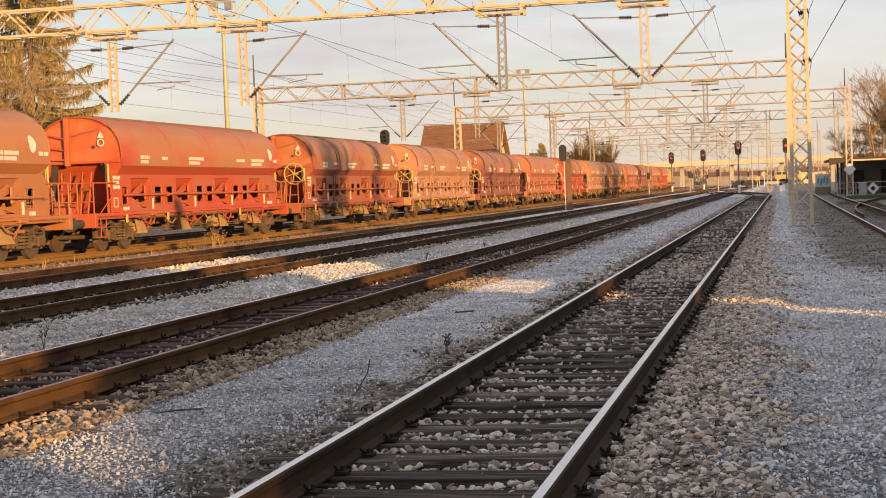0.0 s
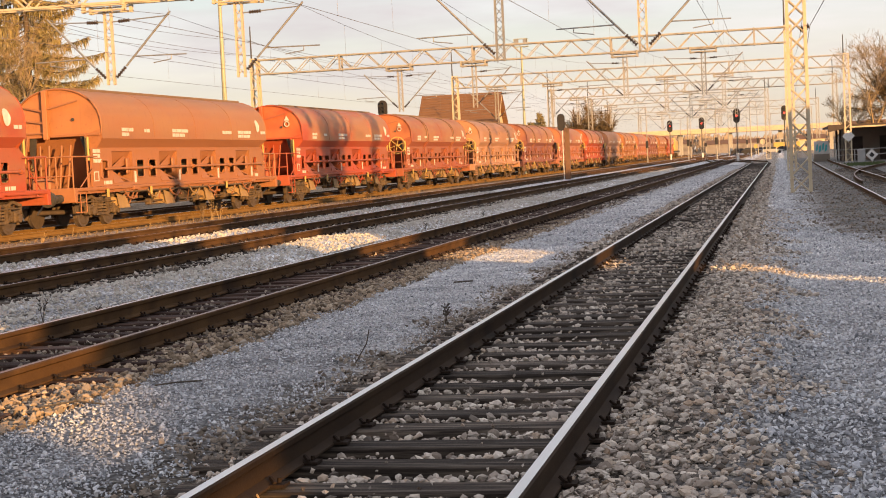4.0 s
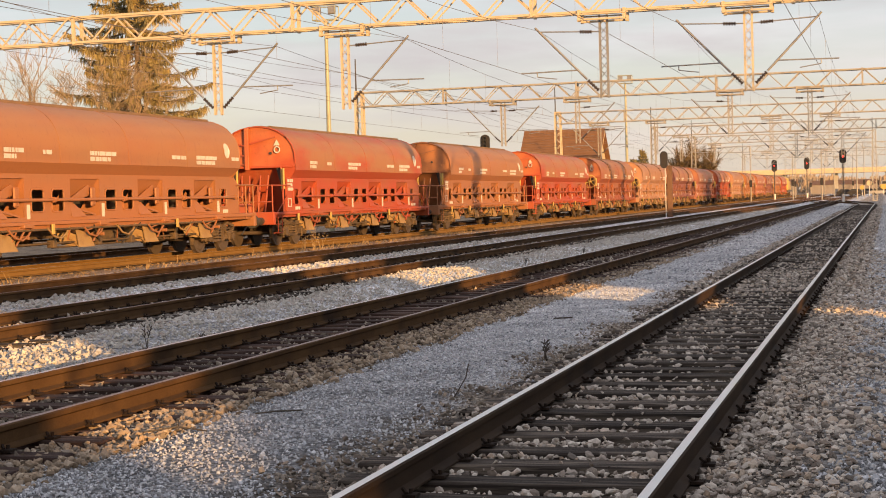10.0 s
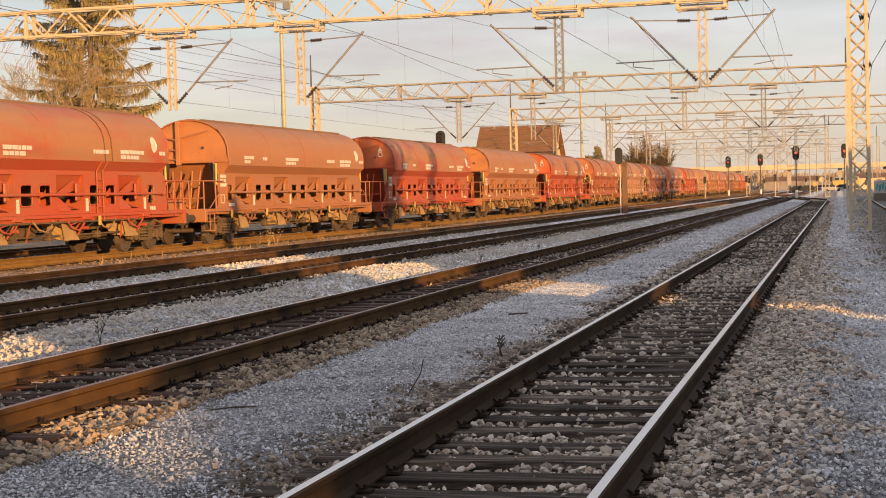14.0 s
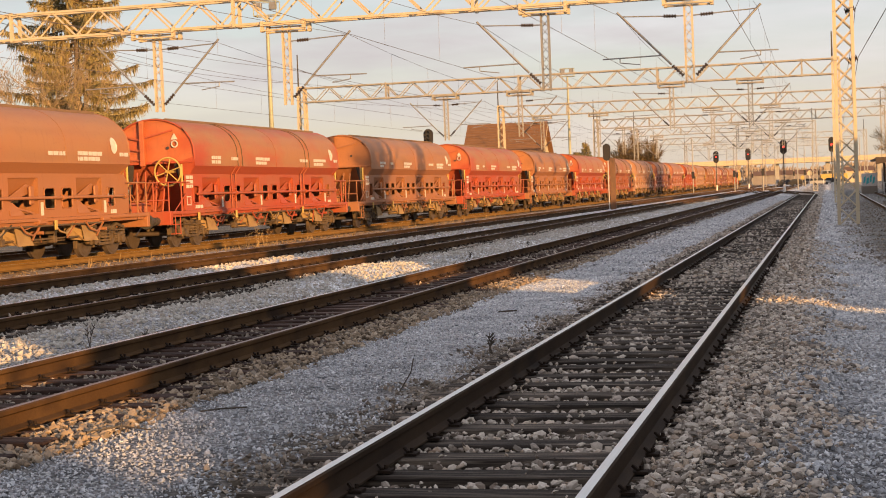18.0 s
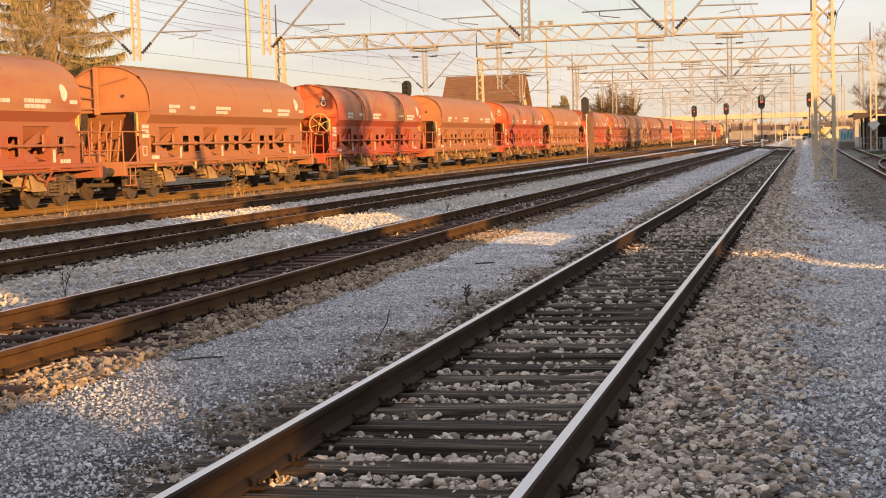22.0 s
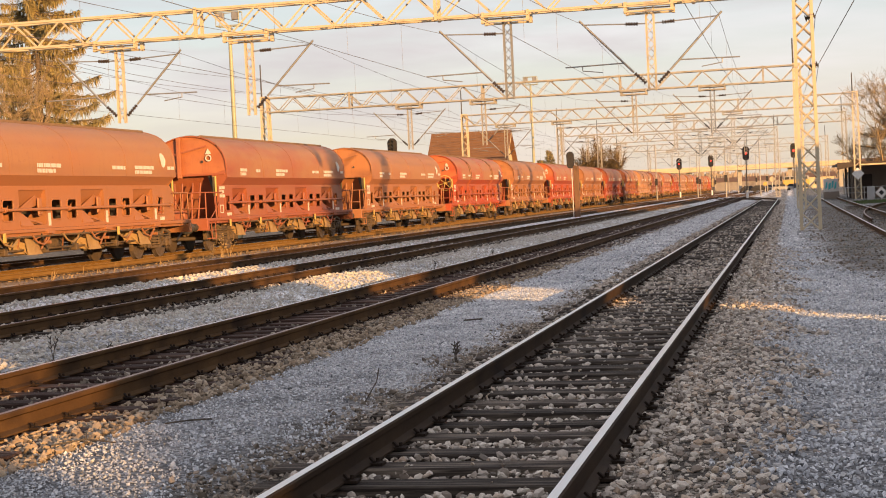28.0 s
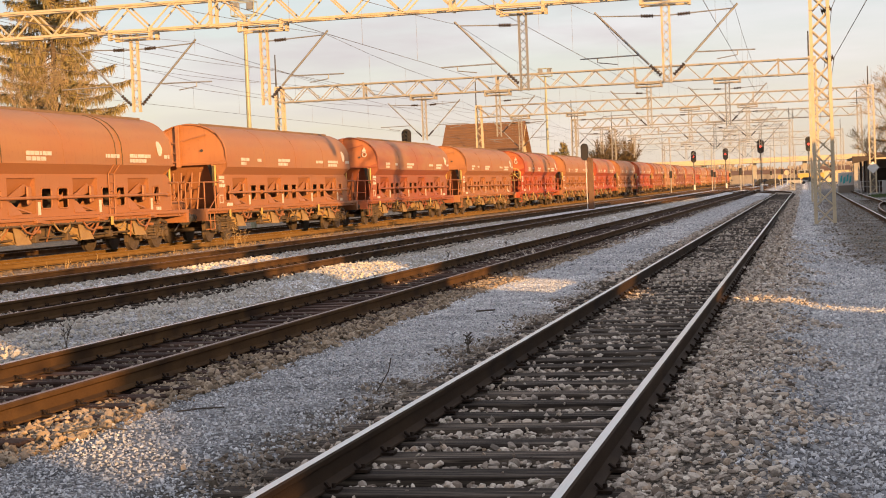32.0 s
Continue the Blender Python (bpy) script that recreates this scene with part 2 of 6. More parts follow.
M_WHITE = surface("white_paint", (0.72, 0.70, 0.66), (0.58, 0.55, 0.50), 0.6, 5, 50, 0.1, 0.002, stain=(0.35, 0.30, 0.25), stain_at=(0.6, 0.8))
M_DIRTY = stone_material("oil_stained_ballast", [(0.07, 0.056, 0.045), (0.28, 0.235, 0.185), (0.13, 0.105, 0.085), (0.38, 0.32, 0.255), (0.19, 0.15, 0.115)])
M_SLEEPER_RED = surface("rust_stained_sleeper_wood", (0.062, 0.036, 0.028), (0.032, 0.021, 0.017), 0.85, 5.0, 40, 0.6, 0.01, stain=(0.13, 0.085, 0.066), stain_at=(0.52, 0.68), rand=0.3, stretch=(0.6, 6, 6))
for _m, _level in ((M_RAIL, 0.08), (M_RAIL_SUNLIT, 0.08), (M_RAIL_SHADE, 0.08), (M_SLEEPER, 0.12), (M_SLEEPER_RED, 0.12), (M_CLIP, 0.1), (M_BALLAST, 0.25), (M_GRAVEL, 0.25), (M_MOUND, 0.25), (M_DIRTY, 0.15), (M_BROWNBALLAST, 0.2), (M_OCHRE, 0.15)):
    _m.node_tree.nodes["Principled BSDF"].inputs["Specular IOR Level"].default_value = _level


# ---- mesh helpers ----
def part(name, bm, material, parent=None, label=""):
    """Links a bmesh as one mesh object under a thing or a part."""
    me = bpy.data.meshes.new(name)
    bm.to_mesh(me)
    bm.free()
    return mesh_part(name, me, material, parent, label)


def mesh_part(name, me, material, parent=None, label=""):
    for m in material if isinstance(material, (list, tuple)) else [material]:
        if not me.materials or m.name not in me.materials:
            me.materials.append(m)
    ob = new(name, me)
    if parent is not None:
        ob.parent = parent
    if label:
        ob["label"] = label
    return ob


def thing(name, m, label, category, group="", kind=""):
    ob = new(name)
    ob.empty_display_size = 0.2
    ob.matrix_basis = m
    return tagged(ob, label, category, group, kind)


def box(bm, x0, x1, y0, y1, z0, z1, bevel=0.0, mi=0):
    v = [bm.verts.new((x, y, z)) for z in (z0, z1) for y in (y0, y1) for x in (x0, x1)]
    fs = [bm.faces.new([v[i] for i in f]) for f in ((0, 2, 3, 1), (4, 5, 7, 6), (0, 1, 5, 4), (2, 6, 7, 3), (0, 4, 6, 2), (1, 3, 7, 5))]
    for f in fs:
        f.material_index = mi
    if bevel:
        es = list({e for f in fs for e in f.edges})
        bmesh.ops.bevel(bm, geom=es, offset=bevel, segments=1, affect="EDGES")
    return bm


def tube(bm, p, q, r, n=8, r2=None, mi=0, caps=True):
    p, q = Vector(p), Vector(q)
    d = (q - p).normalized()
    u = d.orthogonal().normalized()
    w = d.cross(u)
    r2 = r if r2 is None else r2
    a = [bm.verts.new(p + (u * math.cos(t) + w * math.sin(t)) * r) for t in [2 * math.pi * i / n for i in range(n)]]
    b = [bm.verts.new(q + (u * math.cos(t) + w * math.sin(t)) * r2) for t in [2 * math.pi * i / n for i in range(n)]]
    for i in range(n):
        f = bm.faces.new((a[i], a[(i + 1) % n], b[(i + 1) % n], b[i]))
        f.material_index, f.smooth = mi, n > 5
    if caps:
        if n > 5:
            a, b = [bm.verts.new(v.co) for v in a], [bm.verts.new(v.co) for v in b]
        bm.faces.new(a[::-1]).material_index = mi
        bm.faces.new(b).material_index = mi
    return bm


def strut(bm, p, q, w, t=None, mi=0):
    """A flat bar or angle from p to q, w wide and t thick."""
    return tube(bm, p, q, w * 0.7, 4, mi=mi)


def extrude(bm, profile, y0, y1, mi=0, caps=True, smooth=False, closed=True):
    """A profile of (x, z) pushed along y."""
    a = [bm.verts.new((x, y0, z)) for x, z in profile]
    b = [bm.verts.new((x, y1, z)) for x, z in profile]
    n = len(profile)
    for i in range(n if closed else n - 1):
        f = bm.faces.new((a[i], b[i], b[(i + 1) % n], a[(i + 1) % n]))
        f.material_index, f.smooth = mi, smooth
    if caps and closed:
        bm.faces.new(a).material_index = mi
        bm.faces.new(b[::-1]).material_index = mi
    return bm


def plate(bm, pts, normal, thick, mi=0):
    """A flat plate with the outline pts, thickened along the normal."""
    n = Vector(normal) * thick
    a = [bm.verts.new(p) for p in pts]
    b = [bm.verts.new(Vector(p) + n) for p in pts]
    bm.faces.new(a).material_index = mi
    bm.faces.new(b[::-1]).material_index = mi
    k = len(pts)
    for i in range(k):
        bm.faces.new((a[i], b[i], b[(i + 1) % k], a[(i + 1) % k])).material_index = mi
    return bm


def ring(bm, c, r, tr, axis="y", n=20, m=6, mi=0):
    c = Vector(c)
    vs = []
    for i in range(n):
        t = 2 * math.pi * i / n
        row = []
        for j in range(m):
            s = 2 * math.pi * j / m
            rr, h = r + tr * math.cos(s), tr * math.sin(s)
            v = (rr * math.cos(t), h, rr * math.sin(t)) if axis == "y" else (h, rr * math.cos(t), rr * math.sin(t))
            row.append(bm.verts.new(c + Vector(v)))
        vs.append(row)
    for i in range(n):
        for j in range(m):
            f = bm.faces.new((vs[i][j], vs[(i + 1) % n][j], vs[(i + 1) % n][(j + 1) % m], vs[i][(j + 1) % m]))
            f.material_index, f.smooth = mi, True
    return bm


def wire(pts, r, n=5):
    """One unbroken wire through the points."""
    bm = bmesh.new()
    rows = []
    for i, p in enumerate(pts):
        d = (Vector(pts[min(len(pts) - 1, i + 1)]) - Vector(pts[max(0, i - 1)])).normalized()
        u = d.orthogonal().normalized()
        w = d.cross(u)
        rows.append([bm.verts.new(Vector(p) + (u * math.cos(2 * math.pi * k / n) + w * math.sin(2 * math.pi * k / n)) * r) for k in range(n)])
    for a, b in zip(rows, rows[1:]):
        for k in range(n):
            bm.faces.new((a[k], a[(k + 1) % n], b[(k + 1) % n], b[k])).smooth = True
    return bm


def fix(bm):
    bmesh.ops.recalc_face_normals(bm, faces=bm.faces)
    return bm


def mesh_arrays(name, verts, faces, smooth=False):
    """A mesh from arrays of corners and of triangles or quads, quickly."""
    me = bpy.data.meshes.new(name)
    k = faces.shape[1]
    me.vertices.add(len(verts))
    me.vertices.foreach_set("co", np.asarray(verts, np.float32).ravel())
    me.loops.add(faces.size)
    me.loops.foreach_set("vertex_index", np.asarray(faces, np.int32).ravel())
    me.polygons.add(len(faces))
    me.polygons.foreach_set("loop_start", np.arange(0, faces.size, k, dtype=np.int32))
    me.polygons.foreach_set("use_smooth", np.full(len(faces), smooth))
    me.update(calc_edges=True)
    return me


# ---- ground ----
TRACKS = [(-1.93, "near"), (-6.67, "second"), (-11.6, "third"), (-16.15, "fourth"), (-21.7, "train"), (-26.6, "far")]
TRAIN_X = -21.7
RAIL_Z = 0.17


def ground_height(x, y):
    """The height of the ballast and gravel at a place, in metres; works on arrays."""
    z = -0.05 + 0.0 * x
    for cx, _ in TRACKS:
        z = z - 0.012 * np.exp(-((x - cx) / 0.9) ** 4)
    z = z + 0.05 * np.exp(-((x + 4.3) / 0.9) ** 4)
    z = z + 0.10 * np.exp(-((x + 0.45) / 0.5) ** 4)
    z = z + 0.14 * np.exp(-((x + 9.15) / 0.75) ** 4) * (0.75 + 0.25 * np.sin(y * 0.7))
    z = z + 0.12 * np.exp(-((x + 9.3) / 0.8) ** 2 - ((y - 31.5) / 3.2) ** 2)
    z = z + 0.10 * np.exp(-((x + 14.0) / 0.7) ** 4)
    z = z + 0.06 * np.exp(-((x + 18.9) / 1.6) ** 4)
    z = z + 0.04 * np.exp(-((x - 1.6) / 1.9) ** 4)
    z = z + 0.018 * np.sin(1.3 * x + 0.9 * y) * np.sin(0.7 * x - 1.1 * y) * (np.abs(x + 15) < 20)
    return z


def ground_material():
    """Grey gravel between the tracks, browner ballast at them, soil and thin grass farther out."""
    m = bpy.data.materials.new("gravel_ground")
    m.use_nodes = True
    nt = m.node_tree
    nd, ln = nt.nodes.new, nt.links.new
    bs = nt.nodes["Principled BSDF"]
    tc = nd("ShaderNodeTexCoord")
    pos = tc.outputs["Object"]
    xyz = nd("ShaderNodeSeparateXYZ")
    ln(pos, xyz.inputs[0])
    wob = nd("ShaderNodeTexNoise")
    wob.inputs["Scale"].default_value, wob.inputs["Detail"].default_value = 1.3, 6
    ln(pos, wob.inputs["Vector"])
    vo = nd("ShaderNodeTexVoronoi")
    vo.inputs["Scale"].default_value = 26.0
    ln(pos, vo.inputs["Vector"])
    vb = nd("ShaderNodeTexVoronoi")
    vb.inputs["Scale"].default_value = 15.0
    ln(pos, vb.inputs["Vector"])

    def ramp(src, stops):
        r = nd("ShaderNodeValToRGB")
        e = r.color_ramp.elements
        while len(e) < len(stops):
            e.new(0.5)
        for i, (p, c) in enumerate(stops):
            e[i].position, e[i].color = p, (*c, 1) if len(c) == 3 else c
        ln(src, r.inputs["Fac"])
        return r.outputs["Color"]

    def mixed(f, a, b):
        x = nd("ShaderNodeMix")
        x.data_type = "RGBA"
        for k, v in (("Factor", f), ("A", a), ("B", b)):
            if isinstance(v, tuple):
                x.inputs[k].default_value = (*v, 1)
            else:
                ln(v, x.inputs[k])
        return x.outputs["Result"]

    def math_node(op, a, b):
        x = nd("ShaderNodeMath")
        x.operation = op
        for i, v in enumerate((a, b)):
            if isinstance(v, (int, float)):
                x.inputs[i].default_value = v
            else:
                ln(v, x.inputs[i])
        return x.outputs[0]

    sep = nd("ShaderNodeSeparateColor")
    ln(vo.outputs["Color"], sep.inputs[0])
    grey = ramp(sep.outputs[0], [(0.0, (0.27, 0.27, 0.275)), (0.5, (0.48, 0.48, 0.485)), (1.0, (0.66, 0.655, 0.65))])
    sep2 = nd("ShaderNodeSeparateColor")
    ln(vb.outputs["Color"], sep2.inputs[0])
    brown = ramp(sep2.outputs[0], [(0.0, (0.13, 0.11, 0.092)), (0.5, (0.32, 0.27, 0.22)), (1.0, (0.56, 0.49, 0.40))])
    # how near a place is to the middle of one of the tracks
    near = None
    for cx, _ in TRACKS:
        d = math_node("ABSOLUTE", math_node("SUBTRACT", xyz.outputs[0], cx), 0.0)
        near = d if near is None else math_node("MINIMUM", near, d)
    edge = math_node("ADD", near, math_node("MULTIPLY", math_node("SUBTRACT", wob.outputs["Fac"], 0.5), 1.2))
    shoulder = nd("ShaderNodeMapRange")
    for k, v in (("From Min", 1.35), ("From Max", 1.75), ("To Min", 1.0), ("To Max", 0.0)):
        shoulder.inputs[k].default_value = v
    ln(edge, shoulder.inputs["Value"])
    col = mixed(shoulder.outputs["Result"], grey, brown)
    # oil-dark four foot
    dark = nd("ShaderNodeMapRange")
    for k, v in (("From Min", 0.9), ("From Max", 0.45), ("To Min", 0.0), ("To Max", 0.1)):
        dark.inputs[k].default_value = v
    ln(edge, dark.inputs["Value"])
    col = mixed(dark.outputs["Result"], col, (0.07, 0.058, 0.05))
    # soil and thin dry grass to the side and far away
    big = nd("ShaderNodeTexNoise")
    big.inputs["Scale"].default_value, big.inputs["Detail"].default_value = 0.35, 7
    ln(pos, big.inputs["Vector"])
    soil = ramp(big.outputs["Fac"], [(0.3, (0.08, 0.076, 0.07)), (0.5, (0.14, 0.132, 0.12)), (0.7, (0.08, 0.08, 0.062))])
    side = nd("ShaderNodeMapRange")
    for k, v in (("From Min", 0.9), ("From Max", 2.3), ("To Min", 0.0), ("To Max", 0.9)):
        side.inputs[k].default_value = v
    far = nd("ShaderNodeMapRange")
    for k, v in (("From Min", 21.0), ("From Max", 30.0), ("To Min", -2.0), ("To Max", 1.0)):
        far.inputs[k].default_value = v
    ln(xyz.outputs[1], far.inputs["Value"])
    ln(math_node("ADD", math_node("ADD", xyz.outputs[0], far.outputs["Result"]), math_node("MULTIPLY", math_node("SUBTRACT", big.outputs["Fac"], 0.5), 1.2)), side.inputs["Value"])
    left = nd("ShaderNodeMapRange")
    for k, v in (("From Min", -17.6), ("From Max", -19.4), ("To Min", 0.0), ("To Max", 0.85)):
        left.inputs[k].default_value = v
    ln(math_node("ADD", xyz.outputs[0], math_node("MULTIPLY", math_node("SUBTRACT", wob.outputs["Fac"], 0.5), 1.5)), left.inputs["Value"])
    col = mixed(side.outputs["Result"], col, soil)
    ochre = ramp(big.outputs["Fac"], [(0.3, (0.13, 0.082, 0.04)), (0.5, (0.21, 0.138, 0.068)), (0.7, (0.15, 0.105, 0.05))])
    col = mixed(left.outputs["Result"], col, ochre)
    # shade in the crevices between pebbles, multiplied into the ground colour
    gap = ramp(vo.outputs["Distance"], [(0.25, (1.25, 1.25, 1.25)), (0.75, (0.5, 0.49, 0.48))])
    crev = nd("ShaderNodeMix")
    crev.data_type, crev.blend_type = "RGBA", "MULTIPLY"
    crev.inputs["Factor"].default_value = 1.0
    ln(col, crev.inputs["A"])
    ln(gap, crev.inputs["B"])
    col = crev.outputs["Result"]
    blot = ramp(wob.outputs["Fac"], [(0.32, (0.6, 0.6, 0.6)), (0.68, (1.4, 1.38, 1.35))])
    mul = nd("ShaderNodeMix")
    mul.data_type, mul.blend_type = "RGBA", "MULTIPLY"
    mul.inputs["Factor"].default_value = 1.0
    ln(col, mul.inputs["A"])
    ln(blot, mul.inputs["B"])
    # shade between the nearby loose stones, painted as a darker bed; farther off it is covered
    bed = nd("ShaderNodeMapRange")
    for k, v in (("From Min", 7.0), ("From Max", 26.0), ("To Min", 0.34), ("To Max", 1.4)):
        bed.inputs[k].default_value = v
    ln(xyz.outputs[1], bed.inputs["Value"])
    gap_shade = nd("ShaderNodeVectorMath")
    gap_shade.operation = "SCALE"
    ln(mul.outputs["Result"], gap_shade.inputs[0])
    ln(bed.outputs["Result"], gap_shade.inputs["Scale"])
    ln(gap_shade.outputs[0], bs.inputs["Base Color"])
    bs.inputs["Roughness"].default_value = 0.95
    bs.inputs["Specular IOR Level"].default_value = 0.2
    bp = nd("ShaderNodeBump")
    bp.inputs["Strength"].default_value, bp.inputs["Distance"].default_value = 0.9, 0.035
    bp.invert = True
    ln(vo.outputs["Distance"], bp.inputs["Height"])
    ln(bp.outputs["Normal"], bs.inputs["Normal"])
    return m


def build_ground():
    xs = np.concatenate([np.linspace(-900, -60, 12), np.linspace(-50, -30, 6), np.arange(-29, 6.01, 0.2), np.linspace(8, 60, 10), np.linspace(100, 900, 9)])
    ys = np.concatenate([np.linspace(-300, -10, 12), np.arange(-6, 45, 0.3), np.arange(45, 120, 1.5), np.linspace(122, 500, 40), np.linspace(550, 2500, 14)])
    gx, gy = np.meshgrid(xs, ys)
    gz = ground_height(gx, gy)
    nx, ny = len(xs), len(ys)
    v = np.stack([gx.ravel(), gy.ravel(), gz.ravel()], 1)
    i = (np.arange(ny - 1)[:, None] * nx + np.arange(nx - 1)[None, :]).ravel()
    f = np.stack([i, i + 1, i + nx + 1, i + nx], 1)
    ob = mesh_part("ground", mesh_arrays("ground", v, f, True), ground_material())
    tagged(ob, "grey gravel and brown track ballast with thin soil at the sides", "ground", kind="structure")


build_ground()

def rock_shape():
    """Corners and faces of a rounded stone, which the scatter below makes angular."""
    bm = bmesh.new()
    bmesh.ops.create_icosphere(bm, subdivisions=1, radius=1.0)
    bm.verts.ensure_lookup_table()
    shape = np.array([v.co[:] for v in bm.verts]), np.array([[w.index for w in f.verts] for f in bm.faces])
    bm.free()
    return shape


ROCK = rock_shape()
# an angular chip of crushed rock with eight faces
CHIP = np.array([(1.0, 0.15, 0.3), (-0.9, -0.2, 0.25), (0.2, 0.95, -0.2), (-0.15, -1.0, -0.15), (0.25, 0.1, 0.95), (-0.1, 0.05, -0.9)]), np.array([(0, 2, 4), (2, 1, 4), (1, 3, 4), (3, 0, 4), (2, 0, 5), (1, 2, 5), (3, 1, 5), (0, 3, 5)])


def stones(name, count, place, size, flat, material, label, seed, lift=0.0, coarse=False):
    """Many loose stones in one mesh. place: a function from a random state to arrays x, y; each lies on the ground."""
    rs = np.random.RandomState(seed)
    x, y = place(rs, count)
    n = len(x)
    s = size[0] + (size[1] - size[0]) * rs.rand(n) ** 2
    z = ground_height(x, y) + s * (-0.15 + 0.95 * rs.rand(n)) + lift
    pts, fcs = CHIP if coarse else ROCK
    k = len(pts)
    ax = rs.normal(size=(n, 4))
    ax /= np.linalg.norm(ax, axis=1)[:, None]
    w, a, b, c = ax.T
    rot = np.stack([1 - 2 * (b * b + c * c), 2 * (a * b - c * w), 2 * (a * c + b * w), 2 * (a * b + c * w), 1 - 2 * (a * a + c * c), 2 * (b * c - a * w), 2 * (a * c - b * w), 2 * (b * c + a * w), 1 - 2 * (a * a + b * b)], 1).reshape(n, 3, 3)
    sc = s[:, None] * (0.45 + 0.75 * rs.rand(n, 3))
    bumps = 0.62 + 0.72 * rs.rand(n, k, 1)
    v = np.einsum("nij,nkj->nki", rot, pts[None] * sc[:, None, :] * bumps)
    v[:, :, 2] *= flat
    v += np.stack([x, y, z], 1)[:, None, :]
    f = (fcs[None] + (np.arange(n) * k)[:, None, None]).reshape(-1, 3)
    ob = mesh_part(name, mesh_arrays(name, v.reshape(-1, 3), f), material)
    return tagged(ob, label, "stones", kind="stuff")


def spread(x0, x1, y0, y1, power=1.0, keep=None):
    """Places over a strip, thinning out along y by the power."""
    def at(rs, n):
        x = x0 + (x1 - x0) * rs.rand(n)
        y = y0 + (y1 - y0) * rs.rand(n) ** power
        if keep is not None:
            k = keep(x, y)
            x, y = x[k], y[k]
        return x, y
    return at


# ---- tracks ----
SLEEPER_STEP = 0.59


def rail_profile(cx):
    half = [(0.070, 0.0), (0.070, 0.012), (0.012, 0.032), (0.010, 0.115), (0.034, 0.130), (0.036, 0.160)]
    top = [(0.026, 0.170)]
    return [(cx + x, z) for x, z in half + top] + [(cx - x, z) for x, z in (half + top)[::-1]]


def build_track(cx, label, y0, y1, singles, polished, clips, seed, wood=M_SLEEPER, steel=M_RAIL):
    """A straight track of two rails on sleepers; singles: how far the sleepers are objects of their own."""
    rs = random.Random(seed)
    tr = thing("railway_track", pose(cx, 0, 0), label, "track", "tracks of the yard", "structure")
    for rx, bright in zip((-0.7525, 0.7525), polished):
        head = M_RAILTOP if bright else M_RAILTOP_DULL
        bm = bmesh.new()
        extrude(bm, rail_profile(rx), y0, y1, 0, True)
        fix(bm)
        for f in bm.faces:
            if f.normal.z > 0.85 and f.calc_center_median().z > 0.15:
                f.material_index = 1
        part("rail", bm, [steel, head], tr, "steel rail with a worn bright head" if bright else "rusty steel rail with a dull head")
    protos = []
    for k in range(4):
        bm = bmesh.new()
        w = 0.115 + 0.012 * rs.random()
        box(bm, -1.3, 1.3, -w, w, -0.15, -0.002, 0.012)
        for v in bm.verts:
            v.co.z += 0.008 * (noise.noise((v.co.x * 3, k * 7.0, v.co.y * 9))) - 0.004
            v.co.y += 0.02 * noise.noise((v.co.x * 2, v.co.y * 3, k * 3.0))
        me = bpy.data.meshes.new("sleeper")
        bm.to_mesh(me)
        bm.free()
        me.materials.append(wood)
        protos.append(me)
    y = y0 + 0.3
    rest_v, rest_f, n = [], [], 0
    while y < min(y1, 220):
        if singles[0] <= y <= singles[1]:
            ob = new("sleeper", rs.choice(protos))
            ob.parent = tr
            ob.matrix_basis = pose(rs.uniform(-0.06, 0.06), y + rs.uniform(-0.03, 0.03), rs.uniform(-0.012, 0.004), 0, 0, rs.uniform(-1.2, 1.2))
        else:
            for z in (-0.15, -0.006):
                for q in (-0.12, 0.12):
                    for x in (-1.3, 1.3):
                        rest_v.append((x, y + q, z))
            rest_f += [[n + i for i in q] for q in ((4, 5, 7, 6), (0, 1, 5, 4), (2, 6, 7, 3), (0, 4, 6, 2), (1, 3, 7, 5))]
            n += 8
        y += SLEEPER_STEP
    if rest_v:
        ob = mesh_part("sleepers", mesh_arrays("sleepers", np.array(rest_v), np.array(rest_f)), wood, tr)
        ob["kind"] = "stuff"
    if clips:
        bm = bmesh.new()
        y = y0 + 0.3
        while y < clips:
            for rx in (-0.7525, 0.7525):
                for s in (-1, 1):
                    c = rx + s * 0.10
                    box(bm, c - 0.045, c + 0.045, y - 0.05, y + 0.05, 0.0, 0.016)
                    tube(bm, (c + s * 0.005, y, 0.02), (c + s * 0.005, y, 0.045), 0.013, 6)
                    tube(bm, (c - s * 0.01, y - 0.03, 0.02), (c - s * 0.045, y + 0.01, 0.04), 0.012, 5)
            y += SLEEPER_STEP
        ob = part("rail_fastenings", bm, M_CLIP, tr, "rusty bolts and clips along both rails")
        ob["kind"] = "stuff"
    return tr


build_track(-1.93, "straight track with bright worn rails on dark wooden sleepers", -12.14, 156, (3.5, 75), (1, 1), 45, 1, M_SLEEPER, M_RAIL_SHADE)
build_track(-6.67, "track with rusty rails on sleepers sunk in ballast", -12.14, 420, (8, 75), (1, 0), 60, 2, M_SLEEPER_RED)
build_track(-11.6, "track with dark rusty rails half buried in ballast", -12, 420, (14, 60), (1, 0), 50, 3)
build_track(-16.15, "track with dark rusty rails half buried in ballast", -12, 420, (20, 60), (0, 0), 60, 4)
build_track(TRAIN_X, "track with rusty rails under the freight train", -12, 460, (25, 70), (1, 1), 0, 5, M_SLEEPER, M_RAIL_SUNLIT)
build_track(-26.6, "rusty track behind the freight train", -12, 460, (0, 0), (0, 0), 0, 6)


